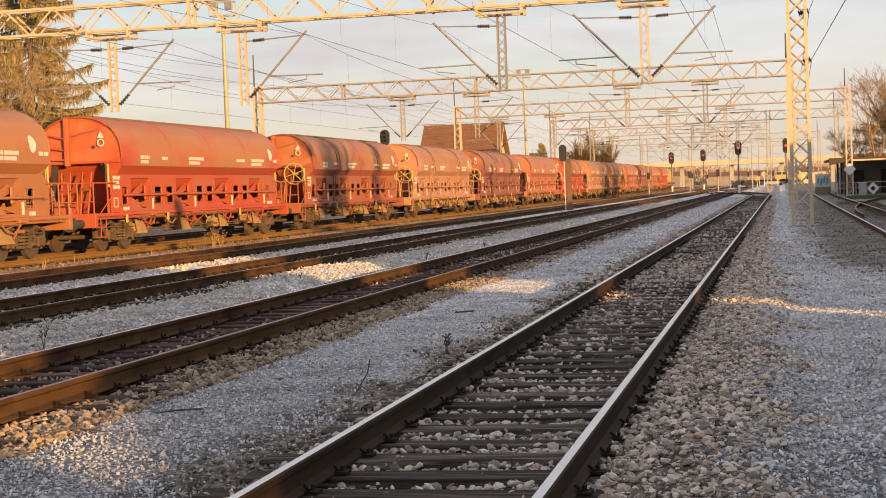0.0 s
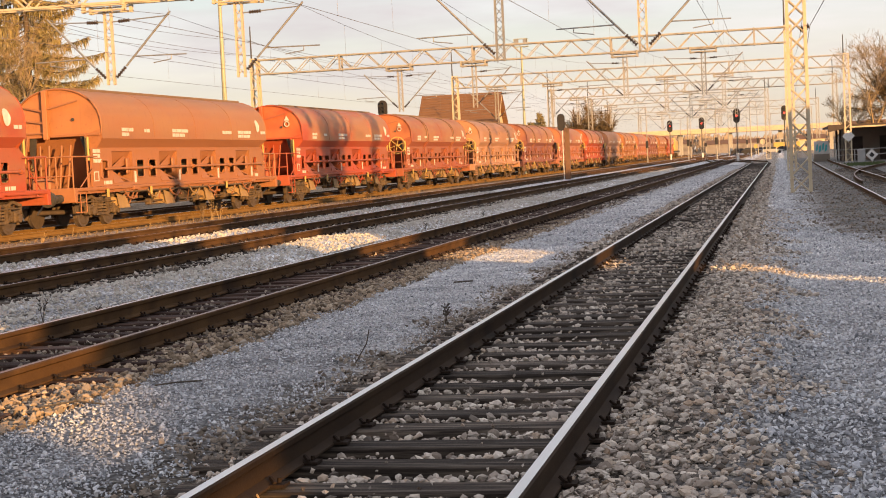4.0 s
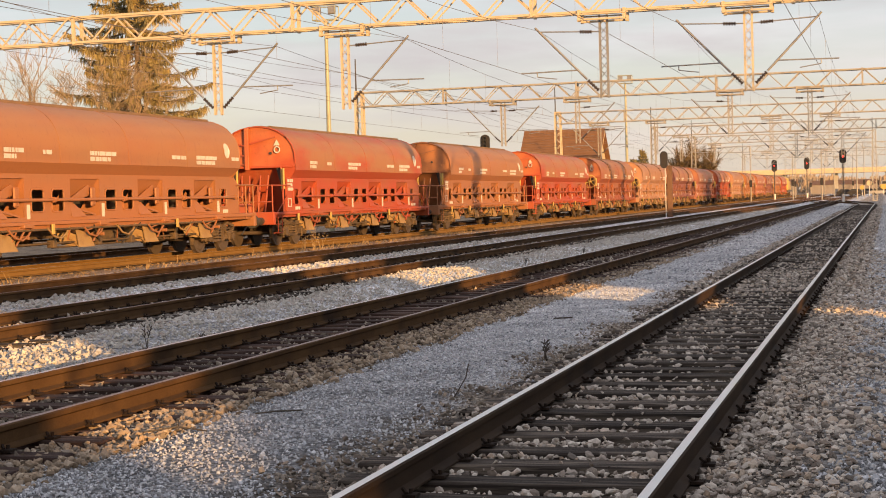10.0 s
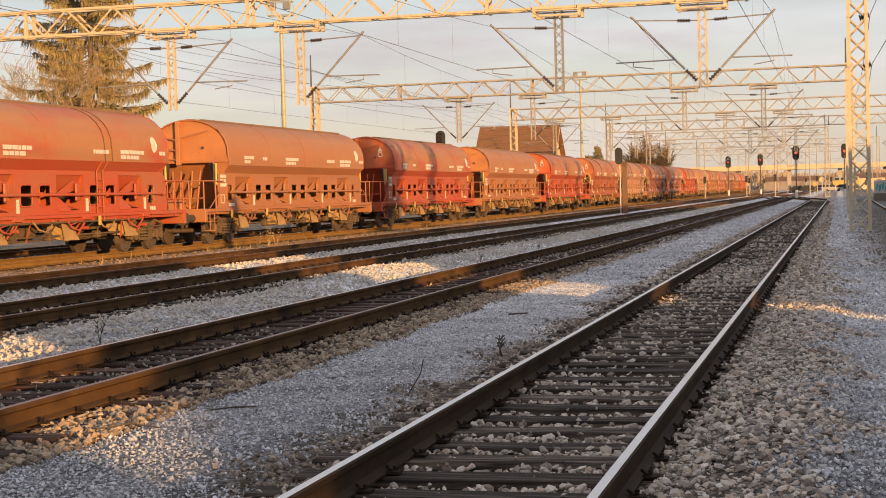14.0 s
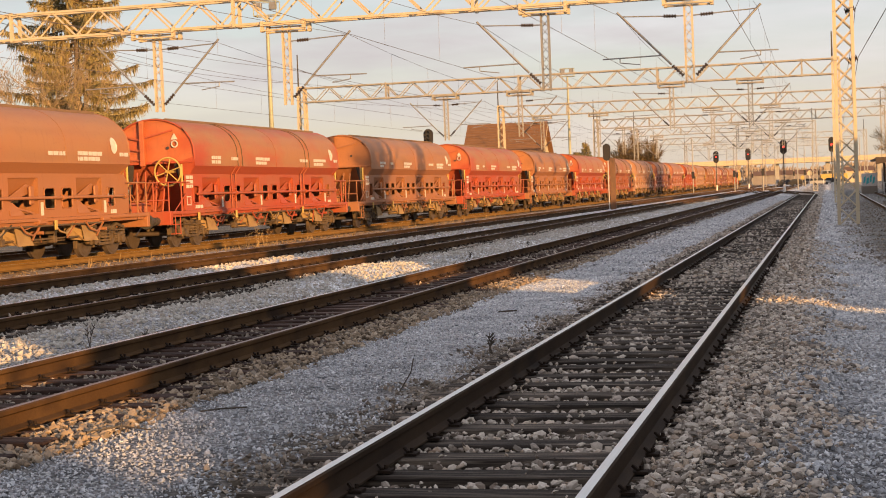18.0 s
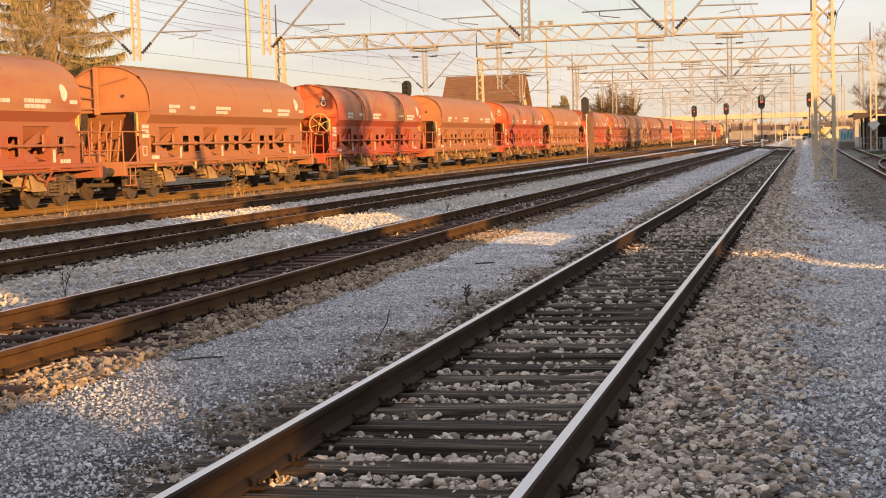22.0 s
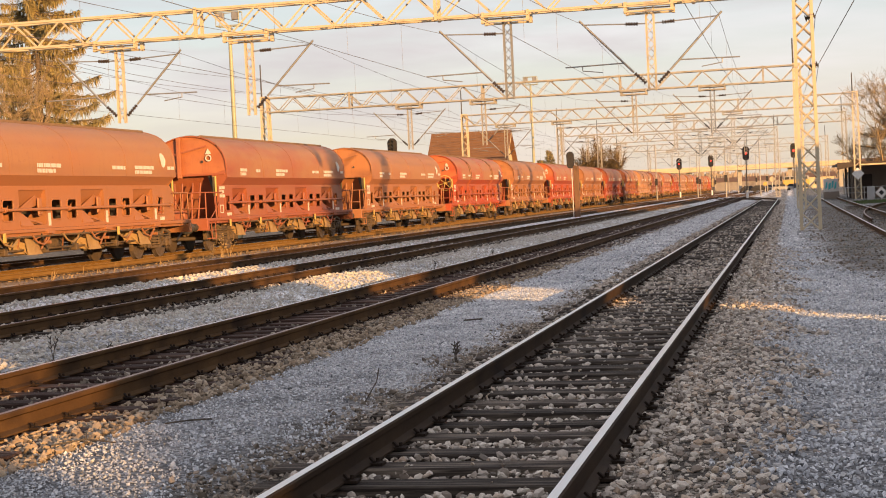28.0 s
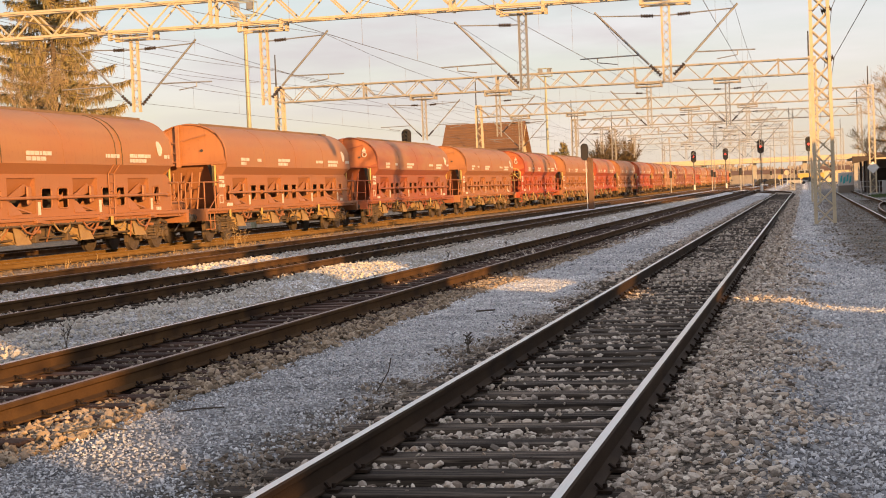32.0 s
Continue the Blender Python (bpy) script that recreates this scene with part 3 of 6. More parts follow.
# ---- hopper wagons ----
def wagon_paint(name, dust, amount, low=0.42):
    """Oxide paint in the object's own colour, with dust lying on it and rusty runs down the sides."""
    m = bpy.data.materials.new(name)
    m.use_nodes = True
    nt = m.node_tree
    nd, ln = nt.nodes.new, nt.links.new
    bs = nt.nodes["Principled BSDF"]
    info, tc = nd("ShaderNodeObjectInfo"), nd("ShaderNodeTexCoord")

    def noise_at(stretch, scale, detail):
        mp, n = nd("ShaderNodeMapping"), nd("ShaderNodeTexNoise")
        mp.inputs["Scale"].default_value = stretch
        n.noise_dimensions = "4D"
        n.inputs["Scale"].default_value, n.inputs["Detail"].default_value = scale, detail
        ln(tc.outputs["Object"], mp.inputs["Vector"])
        ln(mp.outputs["Vector"], n.inputs["Vector"])
        ln(info.outputs["Random"], n.inputs["W"])
        return n.outputs["Fac"]

    def ramp(src, p0, p1, top):
        r = nd("ShaderNodeMapRange")
        for k, v in (("From Min", p0), ("From Max", p1), ("To Max", top)):
            r.inputs[k].default_value = v
        ln(src, r.inputs["Value"])
        return r.outputs["Result"]

    def mixed(f, a, b):
        x = nd("ShaderNodeMix")
        x.data_type = "RGBA"
        ln(f, x.inputs["Factor"])
        ln(a, x.inputs["A"])
        x.inputs["B"].default_value = (*b, 1)
        return x.outputs["Result"]

    col = mixed(ramp(noise_at((1, 0.35, 1), 1.1, 6), low, low + 0.28, amount), info.outputs["Color"], dust)
    col = mixed(ramp(noise_at((6, 7, 0.5), 1.6, 7), 0.56, 0.78, 0.22), col, (0.14, 0.055, 0.035))
    col = mixed(ramp(noise_at((1, 1, 1), 14, 4), 0.60, 0.78, 0.45), col, (0.16, 0.055, 0.03))
    ln(col, bs.inputs["Base Color"])
    bs.inputs["Roughness"].default_value = 0.62
    bp = nd("ShaderNodeBump")
    bp.inputs["Strength"].default_value, bp.inputs["Distance"].default_value = 0.15, 0.01
    ln(noise_at((1, 1, 1), 5, 5), bp.inputs["Height"])
    ln(bp.outputs["Normal"], bs.inputs["Normal"])
    return m


M_PAINT = wagon_paint("oxide_wagon_paint", (0.279, 0.135, 0.0656), 0.6)
M_ROOF = wagon_paint("dusty_wagon_roof", (0.34, 0.16, 0.064), 0.95, 0.32)
# less dust: clean end trim, and the eave's shade put into its colour
M_CLEAN_SHADE = wagon_paint("clean_and_shaded_wagon_paint", (0.295, 0.115, 0.0492), 0.25)
# end plates and posts take a lighter, more orange dust
M_END = wagon_paint("lighter_orange_end_paint", (0.50, 0.205, 0.07), 0.45, 0.3)
M_RIDGE = surface("brown_roof_ridge", (0.221, 0.135, 0.0738), (0.164, 0.0984, 0.0533), 0.8, 3, 40, 0.2, 0.004)
M_BOGIE = surface("dusty_bogie_steel", (0.07, 0.046, 0.026), (0.155, 0.10, 0.05), 0.85, 6, 50, 0.3, 0.006, stain=(0.0492, 0.0369, 0.0287), stain_at=(0.5, 0.7))
M_TYRE = surface("worn_wheel_steel", (0.0984, 0.0697, 0.0492), (0.164, 0.123, 0.0902), 0.6, 6, 50, 0.2, 0.004, metal=0.4)
M_CHUTE = surface("sandy_chute_steel", (0.361, 0.238, 0.0984), (0.246, 0.148, 0.0656), 0.7, 3, 40, 0.2, 0.006, stain=(0.18, 0.082, 0.041), stain_at=(0.55, 0.75))
M_MARK = surface("white_lettering", (0.64, 0.59, 0.525), (0.541, 0.476, 0.394), 0.6, 8, 60, 0.0, stain=(0.369, 0.205, 0.123), stain_at=(0.6, 0.8))
M_YELLOW = surface("yellow_paint", (0.541, 0.377, 0.0984), (0.426, 0.279, 0.0738), 0.5, 6, 60, 0.05)
M_BLACK = surface("black_rubber", (0.02, 0.02, 0.02), (0.035, 0.033, 0.03), 0.7, 10, 80, 0.1, 0.002)

# side of the body: half width of the roof edge, of the lower wall; heights over the rail head
HALF, WALL = 1.48, 1.25
NEAR_END, FAR_END = -7.65, 7.95
WALL_END = NEAR_END - 0.35
HATCHES = (-5.74, -1.9, 1.92, 5.68)
WINDOWS = [(-7.12, 0.27)] + [(c + d, 0.31) for c in HATCHES[:3] for d in (1.40, 2.40)] + [(7.03, 0.25)]


def roof_profile():
    """From the roof edge over the crown to the other edge."""
    pts = []
    for i in range(17):
        t = math.pi * i / 16
        x = HALF * math.cos(t)
        z = 2.98 + 1.27 * max(0.0, math.sin(t)) ** 0.82
        pts.append((x, z))
    return [(HALF + 0.01, 2.66)] + pts + [(-HALF - 0.01, 2.66)]


def side_wall(parent, s):
    """One lower side wall: a plate with four hatch openings and small windows cut through it."""
    z0, z1 = 1.195, 2.39
    cuts = [(c - 0.79, c + 0.79, 1.30, 2.27) for c in HATCHES] + [(c - w, c + w, 1.43, 2.0) for c, w in WINDOWS]
    cuts.sort()
    bm = bmesh.new()
    y = WALL_END
    x0, x1 = s * (WALL - 0.03), s * WALL
    for a, b, za, zb in cuts:
        a = max(a, WALL_END + 0.06)
        box(bm, min(x0, x1), max(x0, x1), y, a, z0, z1)
        box(bm, min(x0, x1), max(x0, x1), a, b, z0, za)
        box(bm, min(x0, x1), max(x0, x1), a, b, zb, z1)
        y = b
    box(bm, min(x0, x1), max(x0, x1), y, FAR_END - 0.35, z0, z1)
    bmesh.ops.remove_doubles(bm, verts=bm.verts, dist=0.0005)
    part("side_wall", fix(bm), M_PAINT, parent)


def window_rim(bm, s, y, w):
    x = s * (WALL + 0.006)
    pts = [(y - w, 1.50), (y - w + 0.07, 1.43), (y + w - 0.07, 1.43), (y + w, 1.50), (y + w, 1.93), (y + w - 0.07, 2.0), (y - w + 0.07, 2.0), (y - w, 1.93)]
    for i in range(8):
        a, b = pts[i], pts[(i + 1) % 8]
        tube(bm, (x, a[0], a[1]), (x, b[0], b[1]), 0.022, 5)


def lettering(bm, s, x, y, z, w, rows, rs, slope=0.0):
    """Short bars in rows: writing too small to be read."""
    for r in range(rows):
        yy = y
        zz = z - r * 0.15
        while yy < y + w * (1.0 if r % 2 == 0 else 0.8):
            k = rs.uniform(0.06, 0.30)
            xx = x - slope * (z - zz)
            box(bm, min(s * xx, s * (xx + 0.008)), max(s * xx, s * (xx + 0.008)), yy, yy + k, zz - 0.11, zz)
            yy += k + rs.uniform(0.02, 0.05)


def build_bogie(parent, y, rs):
    """A two-axle bogie with its wheelsets."""
    bg = new("bogie")
    bg.parent = parent
    bg.matrix_basis = pose(0, y, 0)
    for s in (-1, 1):
        bm = bmesh.new()
        x = s * 1.02
        # an open frame: upper and lower beam, uprights, and the spring nest between them
        upper = [(-1.25, 0.80), (-0.75, 0.91), (-0.45, 0.82), (0.45, 0.82), (0.75, 0.91), (1.25, 0.80)]
        lower = [(-1.25, 0.66), (-0.72, 0.60), (-0.42, 0.36), (0.42, 0.36), (0.72, 0.60), (1.25, 0.66)]
        for chain in (upper, lower):
            for (a, b), (c, d) in zip(chain, chain[1:]):
                strut(bm, (x, a, b), (x, c, d), 0.085)
        for a in (-1.25, -0.62, 0.62, 1.25):
            strut(bm, (x, a, 0.64), (x, a, 0.84), 0.07)
        for a in (-0.42, 0.42):
            strut(bm, (x, a, 0.36), (x, a, 0.82), 0.075)
        for a in (-0.2, 0.0, 0.2):
            for k in range(4):
                tube(bm, (x, a, 0.43 + 0.09 * k), (x, a, 0.48 + 0.09 * k), 0.085, 8)
        tube(bm, (x + s * 0.08, -1.1, 0.75), (x + s * 0.08, 1.1, 0.72), 0.022, 5)
        part("side_frame", fix(bm), M_BOGIE, bg)
        for q in (-0.9, 0.9):
            bm = bmesh.new()
            box(bm, x - 0.10, x + 0.10, q - 0.17, q + 0.17, 0.34, 0.64, 0.03)
            tube(bm, (x + s * 0.10, q, 0.46), (x + s * 0.17, q, 0.46), 0.12, 10)
            part("axle_box", bm, M_BOGIE, bg)
            for d in (-0.27, 0.27):
                coil = [(x + s * 0.02 + 0.06 * math.cos(1.05 * k), q + d + 0.06 * math.sin(1.05 * k), 0.37 + 0.0105 * k) for k in range(27)]
                part("spring", wire(coil, 0.024, 4), M_BOGIE, bg)
        for q in (-1.42, -0.38, 0.38, 1.42):
            bm = bmesh.new()
            box(bm, s * 0.80 - 0.06, s * 0.80 + 0.06, q - 0.05, q + 0.05, 0.26, 0.62, 0.01)
            strut(bm, (s * 0.80, q, 0.6), (s * 0.86, q * 0.9, 0.86), 0.03)
            part("brake_shoe", bm, M_BOGIE, bg)
    bm = bmesh.new()
    box(bm, -1.0, 1.0, -0.22, 0.22, 0.5, 0.86, 0.03)
    part("bolster", bm, M_BOGIE, bg)
    for q in (-0.9, 0.9):
        bm = bmesh.new()
        tube(bm, (-1.05, 0, 0), (1.05, 0, 0), 0.075, 10)
        for s in (-1, 1):
            tube(bm, (s * 0.685, 0, 0), (s * 0.715, 0, 0), 0.485, 28)
            tube(bm, (s * 0.715, 0, 0), (s * 0.82, 0, 0), 0.46, 28)
            tube(bm, (s * 0.82, 0, 0), (s * 0.835, 0, 0), 0.40, 28, r2=0.36)
            tube(bm, (s * 0.835, 0, 0), (s * 0.88, 0, 0), 0.14, 14)
            for k in range(4):
                t = math.pi / 2 * k
                tube(bm, (s * 0.832, 0.25 * math.cos(t), 0.25 * math.sin(t)), (s * 0.842, 0.25 * math.cos(t), 0.25 * math.sin(t)), 0.05, 8)
        ws = part("wheelset", bm, M_TYRE, bg)
        ws.matrix_basis = pose(0, q, 0.46)
    return bg


def build_wagon(style, rs):
    """A bogie hopper wagon with a curved roof; origin on the rail heads under its middle. style 1: handwheel, ladders, roof straps; 2: end markings only."""
    wg = thing("hopper_wagon", pose(TRAIN_X, 0, RAIL_Z), "", "freight wagon")
    # roof, two leaves with an edge rim
    bm = bmesh.new()
    prof = roof_profile()
    inner = [(x * 0.975, z - 0.03) for x, z in prof][::-1]
    extrude(bm, prof, NEAR_END, FAR_END, smooth=True, closed=False)
    extrude(bm, inner, NEAR_END, FAR_END, smooth=True, closed=False)
    part("roof", bm, M_ROOF, wg, "dusty curved roof shell")
    bm = bmesh.new()
    box(bm, -0.14, 0.14, NEAR_END + 0.15, FAR_END - 0.15, 4.235, 4.285, 0.015)
    box(bm, 0.40, 0.46, NEAR_END + 0.15, FAR_END - 0.15, 4.1, 4.27)
    part("roof_ridge", bm, M_RIDGE, wg, "brown walkway rail along the roof's crown")
    # inner hopper: sloping wall under the roof edge
    for s in (-1, 1):
        bm = bmesh.new()
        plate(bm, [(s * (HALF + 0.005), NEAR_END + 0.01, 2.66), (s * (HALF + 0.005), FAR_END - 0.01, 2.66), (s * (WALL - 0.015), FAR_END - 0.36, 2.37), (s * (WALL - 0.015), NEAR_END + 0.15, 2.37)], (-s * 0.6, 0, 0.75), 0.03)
        # shade under the roof edge is put into this darker paint
        part("eave_slope", fix(bm), M_CLEAN_SHADE, wg)
        side_wall(wg, s)
        for y, w in WINDOWS:
            bm = bmesh.new()
            window_rim(bm, s, y, w)
            part("window_rim", bm, M_PAINT, wg)
        # hatches: inclined chute floor, diagonal lever and door in each opening
        for c in HATCHES:
            bm = bmesh.new()
            plate(bm, [(s * (WALL - 0.04), c - 0.79, 2.30), (s * (WALL - 0.04), c + 0.79, 2.30), (s * 0.92, c + 0.79, 1.80), (s * 0.92, c - 0.79, 1.80)], (-s * 0.8, 0, 0.5), 0.02)
            for e in (-0.80, 0.80):
                plate(bm, [(s * (WALL - 0.035), c + e, 2.30), (s * (WALL - 0.035), c + e, 1.25), (s * 0.5, c + e, 1.25)], (0, 1 if e < 0 else -1, 0), 0.012)
            part("hatch_recess", fix(bm), M_PAINT, wg)
            bm = bmesh.new()
            plate(bm, [(s * (WALL - 0.09), c - 0.74, 1.60), (s * (WALL - 0.09), c - 0.74, 1.72), (s * (WALL - 0.12), c + 0.36, 2.12), (s * (WALL - 0.12), c + 0.56, 2.06), (s * (WALL - 0.12), c + 0.50, 1.86)], (-s, 0, 0), 0.035)
            strut(bm, (s * (WALL - 0.08), c - 0.62, 1.55), (s * (WALL - 0.06), c + 0.62, 1.32), 0.05)
            part("hatch_lever", fix(bm), M_PAINT, wg)
            bm = bmesh.new()
            box(bm, min(s * 1.18, s * 1.25), max(s * 1.18, s * 1.25), c + 0.34, c + 0.60, 1.55, 2.06, 0.04)
            part("lever_lock", bm, M_PAINT, wg)
            bm = bmesh.new()
            plate(bm, [(s * (WALL - 0.06), c - 0.76, 1.66), (s * (WALL - 0.05), c - 0.5, 1.62), (s * (WALL - 0.02), c - 0.15, 1.42), (s * (WALL + 0.03), c + 0.0, 1.28), (s * (WALL + 0.03), c - 0.76, 1.28)], (-s, 0, 0), 0.03)
            part("hatch_door", fix(bm), M_PAINT, wg)
            bm = bmesh.new()
            box(bm, min(s * (WALL + 0.005), s * (WALL + 0.012)), max(s * (WALL + 0.005), s * (WALL + 0.012)), c + 0.88, c + 1.03, 1.26, 1.62)
            part("chalk_board", bm, M_MARK, wg, "small white label plate")
            # discharge chute under the frame, with its flap and lever
            bm = bmesh.new()
            plate(bm, [(s * 0.6, c - 0.5, 1.05), (s * 0.6, c + 0.5, 1.05), (s * 1.24, c + 0.42, 0.48), (s * 1.24, c - 0.42, 0.48)], (s * 0.3, 0, 0.5), 0.03)
            for e in (-0.5, 0.5):
                plate(bm, [(s * 0.6, c + e * 1.1, 1.0), (s * 1.2, c + e * 0.8, 0.8), (s * 1.16, c + e * 0.7, 0.5), (s * 0.75, c + e * 0.9, 0.55)], (0, 1, 0), 0.02)
            plate(bm, [(s * 1.245, c - 0.42, 0.48), (s * 1.245, c + 0.42, 0.48), (s * 1.20, c + 0.16, 0.86), (s * 1.20, c - 0.5, 0.95)], (s, 0, 0), 0.02)
            part("chute", fix(bm), M_CHUTE, wg)
            bm = bmesh.new()
            strut(bm, (s * 1.3, c + 0.7, 1.0), (s * 1.3, c + 0.25, 0.62), 0.035)
            strut(bm, (s * 1.32, c + 0.9, 1.08), (s * 1.32, c - 0.2, 0.9), 0.03)
            tube(bm, (s * 1.0, c + 0.75, 0.8), (s * 1.36, c + 0.75, 0.8), 0.05, 8)
            box(bm, min(s * 1.18, s * 1.40), max(s * 1.18, s * 1.40), c + 0.52, c + 0.98, 1.04, 1.14, 0.01)
            part("flap_lever", bm, M_PAINT, wg)
        # long operating bar along the wall
        bm = bmesh.new()
        for a, b in ((-7.2, -3.6), (-3.5, 0.2), (0.3, 4.0), (4.1, 7.9)):
            tube(bm, (s * (WALL + 0.09), a, 1.73), (s * (WALL + 0.09), b, 1.73), 0.042, 8)
            tube(bm, (s * (WALL + 0.09), b - 0.12, 1.73), (s * (WALL + 0.09), b - 0.02, 1.73), 0.075, 8)
            tube(bm, (s * WALL, b - 0.5, 1.73), (s * (WALL + 0.09), b - 0.5, 1.73), 0.03, 6)
        part("operating_bar", bm, M_PAINT, wg)
        # underframe sole bar
        bm = bmesh.new()
        box(bm, min(s * 1.14, s * 1.36), max(s * 1.14, s * 1.36), -9.3, 9.3, 1.10, 1.19, 0.01)
        box(bm, min(s * 1.22, s * 1.26), max(s * 1.22, s * 1.26), -9.3, 9.3, 1.0, 1.10)
        part("sole_bar", bm, M_PAINT, wg)
        # writing on the roof edge and at the wall's near end
        for x, y, z, w, r in ((HALF + 0.012, -6.2, 3.0, 0.7, 2), (HALF + 0.012, -4.4, 2.98, 0.45, 1), (HALF + 0.012, -2.0, 3.0, 1.3, 2), (HALF + 0.012, 2.9, 2.98, 0.9, 1), (HALF + 0.012, 4.6, 3.0, 1.5, 2), (HALF + 0.012, 7.25, 3.0, 0.3, 1), (WALL + 0.004, -7.9, 2.34, 0.5, 3), (WALL + 0.004, 7.0, 1.34, 0.4, 1), (WALL + 0.004, -7.2, 1.36, 0.5, 1)):
            bm = bmesh.new()
            lettering(bm, s, x, y, z, w, r, rs)
            part("lettering", bm, M_MARK, wg, "faded white writing on the side")
        bm = bmesh.new()
        x0, x1 = sorted((s * (WALL + 0.003), s * (WALL + 0.012)))
        for y0, y1, z0, z1 in ((-7.9, -7.56, 1.36, 1.39), (-7.9, -7.56, 1.63, 1.66), (-7.9, -7.87, 1.39, 1.63), (-7.59, -7.56, 1.39, 1.63)):
            box(bm, x0, x1, y0, y1, z0, z1)
        part("inspection_box", bm, M_MARK, wg, "white outlined inspection panel")
        for c in (-7.3, -3.9, 3.3):
            bm = bmesh.new()
            x0, x1 = sorted((s * 1.36, s * 1.40))
            box(bm, x0, x1, c, c + 0.14, 0.86, 1.12, 0.01)
            part("load_hook", bm, M_YELLOW, wg, "yellow painted hook")
        # curved pull rods and hangers below the sole bar
        for k in range(7):
            c = -5.9 + 1.85 * k
            bm = wire([(s * 1.34, c, 1.02), (s * 1.36, c + 0.25, 0.82), (s * 1.34, c + 0.65, 0.74), (s * 1.3, c + 1.0, 0.86), (s * 1.28, c + 1.2, 1.02)], 0.03)
            part("pull_rod", bm, M_CHUTE if k % 2 else M_PAINT, wg)
        bm = bmesh.new()
        cy = 6.9
        pts = [(s * (HALF + 0.012 - 0.08 * max(0.0, math.sin(t))), cy + 0.2 * math.cos(t), 3.2 + 0.24 * math.sin(t)) for t in [2 * math.pi * i / 18 for i in range(18)]]
        plate(bm, pts, (s, 0, 0), 0.01)
        part("round_mark", fix(bm), M_MARK, wg, "faded white disc painted on the roof edge")
    # end walls: arched upper wall and post
    for ye, s in ((NEAR_END, -1), (FAR_END, 1)):
        bm = bmesh.new()
        arch = [(x * 0.985, z - 0.01) for x, z in roof_profile()[1:-1]]
        outline = [(HALF * 0.96, 2.8)] + arch + [(-HALF * 0.96, 2.8)]
        plate(bm, [(x, ye - s * 0.05, z) for x, z in outline], (0, -s, 0), 0.04)
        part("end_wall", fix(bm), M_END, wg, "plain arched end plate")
        part("end_rim", wire([(x * 1.012, ye, z) for x, z in outline], 0.03), M_CLEAN_SHADE, wg)
        bm = bmesh.new()
        box(bm, -1.42, 1.42, min(ye, ye + s * 0.05), max(ye, ye + s * 0.05), 2.76, 2.84, 0.01)
        part("end_lip", bm, M_CLEAN_SHADE, wg)
        # recessed lower end: sloping hopper wall behind two slanted corner gussets
        bm = bmesh.new()
        plate(bm, [(-1.25, ye - s * 0.3, 2.8), (1.25, ye - s * 0.3, 2.8), (1.15, ye - s * 1.3, 1.2), (-1.15, ye - s * 1.3, 1.2)], (0, -s, -0.3), 0.03)
        part("end_slope", fix(bm), M_PAINT, wg)
        for s2 in (-1, 1):
            bm = bmesh.new()
            plate(bm, [(s2 * 1.46, ye, 2.97), (s2 * 1.475, ye - s * 0.02, 2.68), (s2 * 1.24, ye - s * 0.06, 2.36), (s2 * 1.0, ye - s * 0.04, 2.36), (s2 * 0.92, ye + s * 0.02, 2.8)], (0, -s, 0), 0.03)
            part("corner_gusset", fix(bm), M_CLEAN_SHADE, wg)
            bm = bmesh.new()
            plate(bm, [(s2 * 1.22, ye + s * 0.36, 1.2), (s2 * 1.22, ye + s * 0.36, 2.15), (s2 * 1.22, ye + s * 0.02, 2.4), (s2 * 1.22, ye - s * 0.5, 2.4), (s2 * 1.22, ye - s * 0.5, 1.2)], (-s2, 0, 0), 0.03)
            part("corner_panel", fix(bm), M_PAINT, wg)
            bm = bmesh.new()
            strut(bm, (s2 * 1.15, ye + s * 0.34, 1.1), (s2 * 0.95, ye + s * 0.05, 2.78), 0.06)
            part("corner_post", bm, M_PAINT, wg)
            bm = bmesh.new()
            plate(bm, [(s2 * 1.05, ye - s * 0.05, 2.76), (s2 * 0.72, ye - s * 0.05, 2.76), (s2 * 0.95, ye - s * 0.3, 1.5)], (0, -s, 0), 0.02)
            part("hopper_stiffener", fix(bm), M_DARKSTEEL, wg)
        bm = bmesh.new()
        box(bm, -0.40, -0.24, min(ye, ye + s * 0.16), max(ye, ye + s * 0.16), 2.7, 4.2, 0.015)
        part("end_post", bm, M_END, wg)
        for a, b, c, d in ((-1.05, 3.72, -0.32, 3.55), (-1.36, 3.36, -0.32, 3.2), (-1.15, 2.92, -0.32, 2.9), (0.75, 3.86, -0.32, 3.62)):
            bm = bmesh.new()
            strut(bm, (a, ye + s * 0.05, b), (c, ye + s * 0.10, d), 0.05)
            part("end_rung", bm, M_PAINT, wg)
        bm = bmesh.new()
        tube(bm, (0.55, ye + s * 0.0, 3.28), (0.55, ye + s * 0.03, 3.28), 0.05, 12)
        part("end_socket", bm, M_DARKSTEEL, wg)
        # end platform, railing and buffers
        bm = bmesh.new()
        box(bm, -1.35, 1.35, min(ye - s * 1.0, s * 9.45), max(ye - s * 1.0, s * 9.45), 1.08, 1.16, 0.01)
        box(bm, -1.35, 1.35, min(s * 9.3, s * 9.5), max(s * 9.3, s * 9.5), 0.76, 1.2, 0.015)
        part("end_platform", bm, M_PAINT, wg)
        bm = bmesh.new()
        for x in (-1.28, -0.75, 0.75, 1.28):
            tube(bm, (x, s * 9.42, 1.03), (x, s * 9.42, 2.12), 0.026, 6)
        for z in (1.55, 2.12):
            tube(bm, (-1.28, s * 9.42, z), (1.28, s * 9.42, z), 0.024, 6)
        for x in (-1.3, 1.3):
            tube(bm, (x, s * 9.42, 2.12), (x, ye + s * 0.1, 2.12), 0.024, 6)
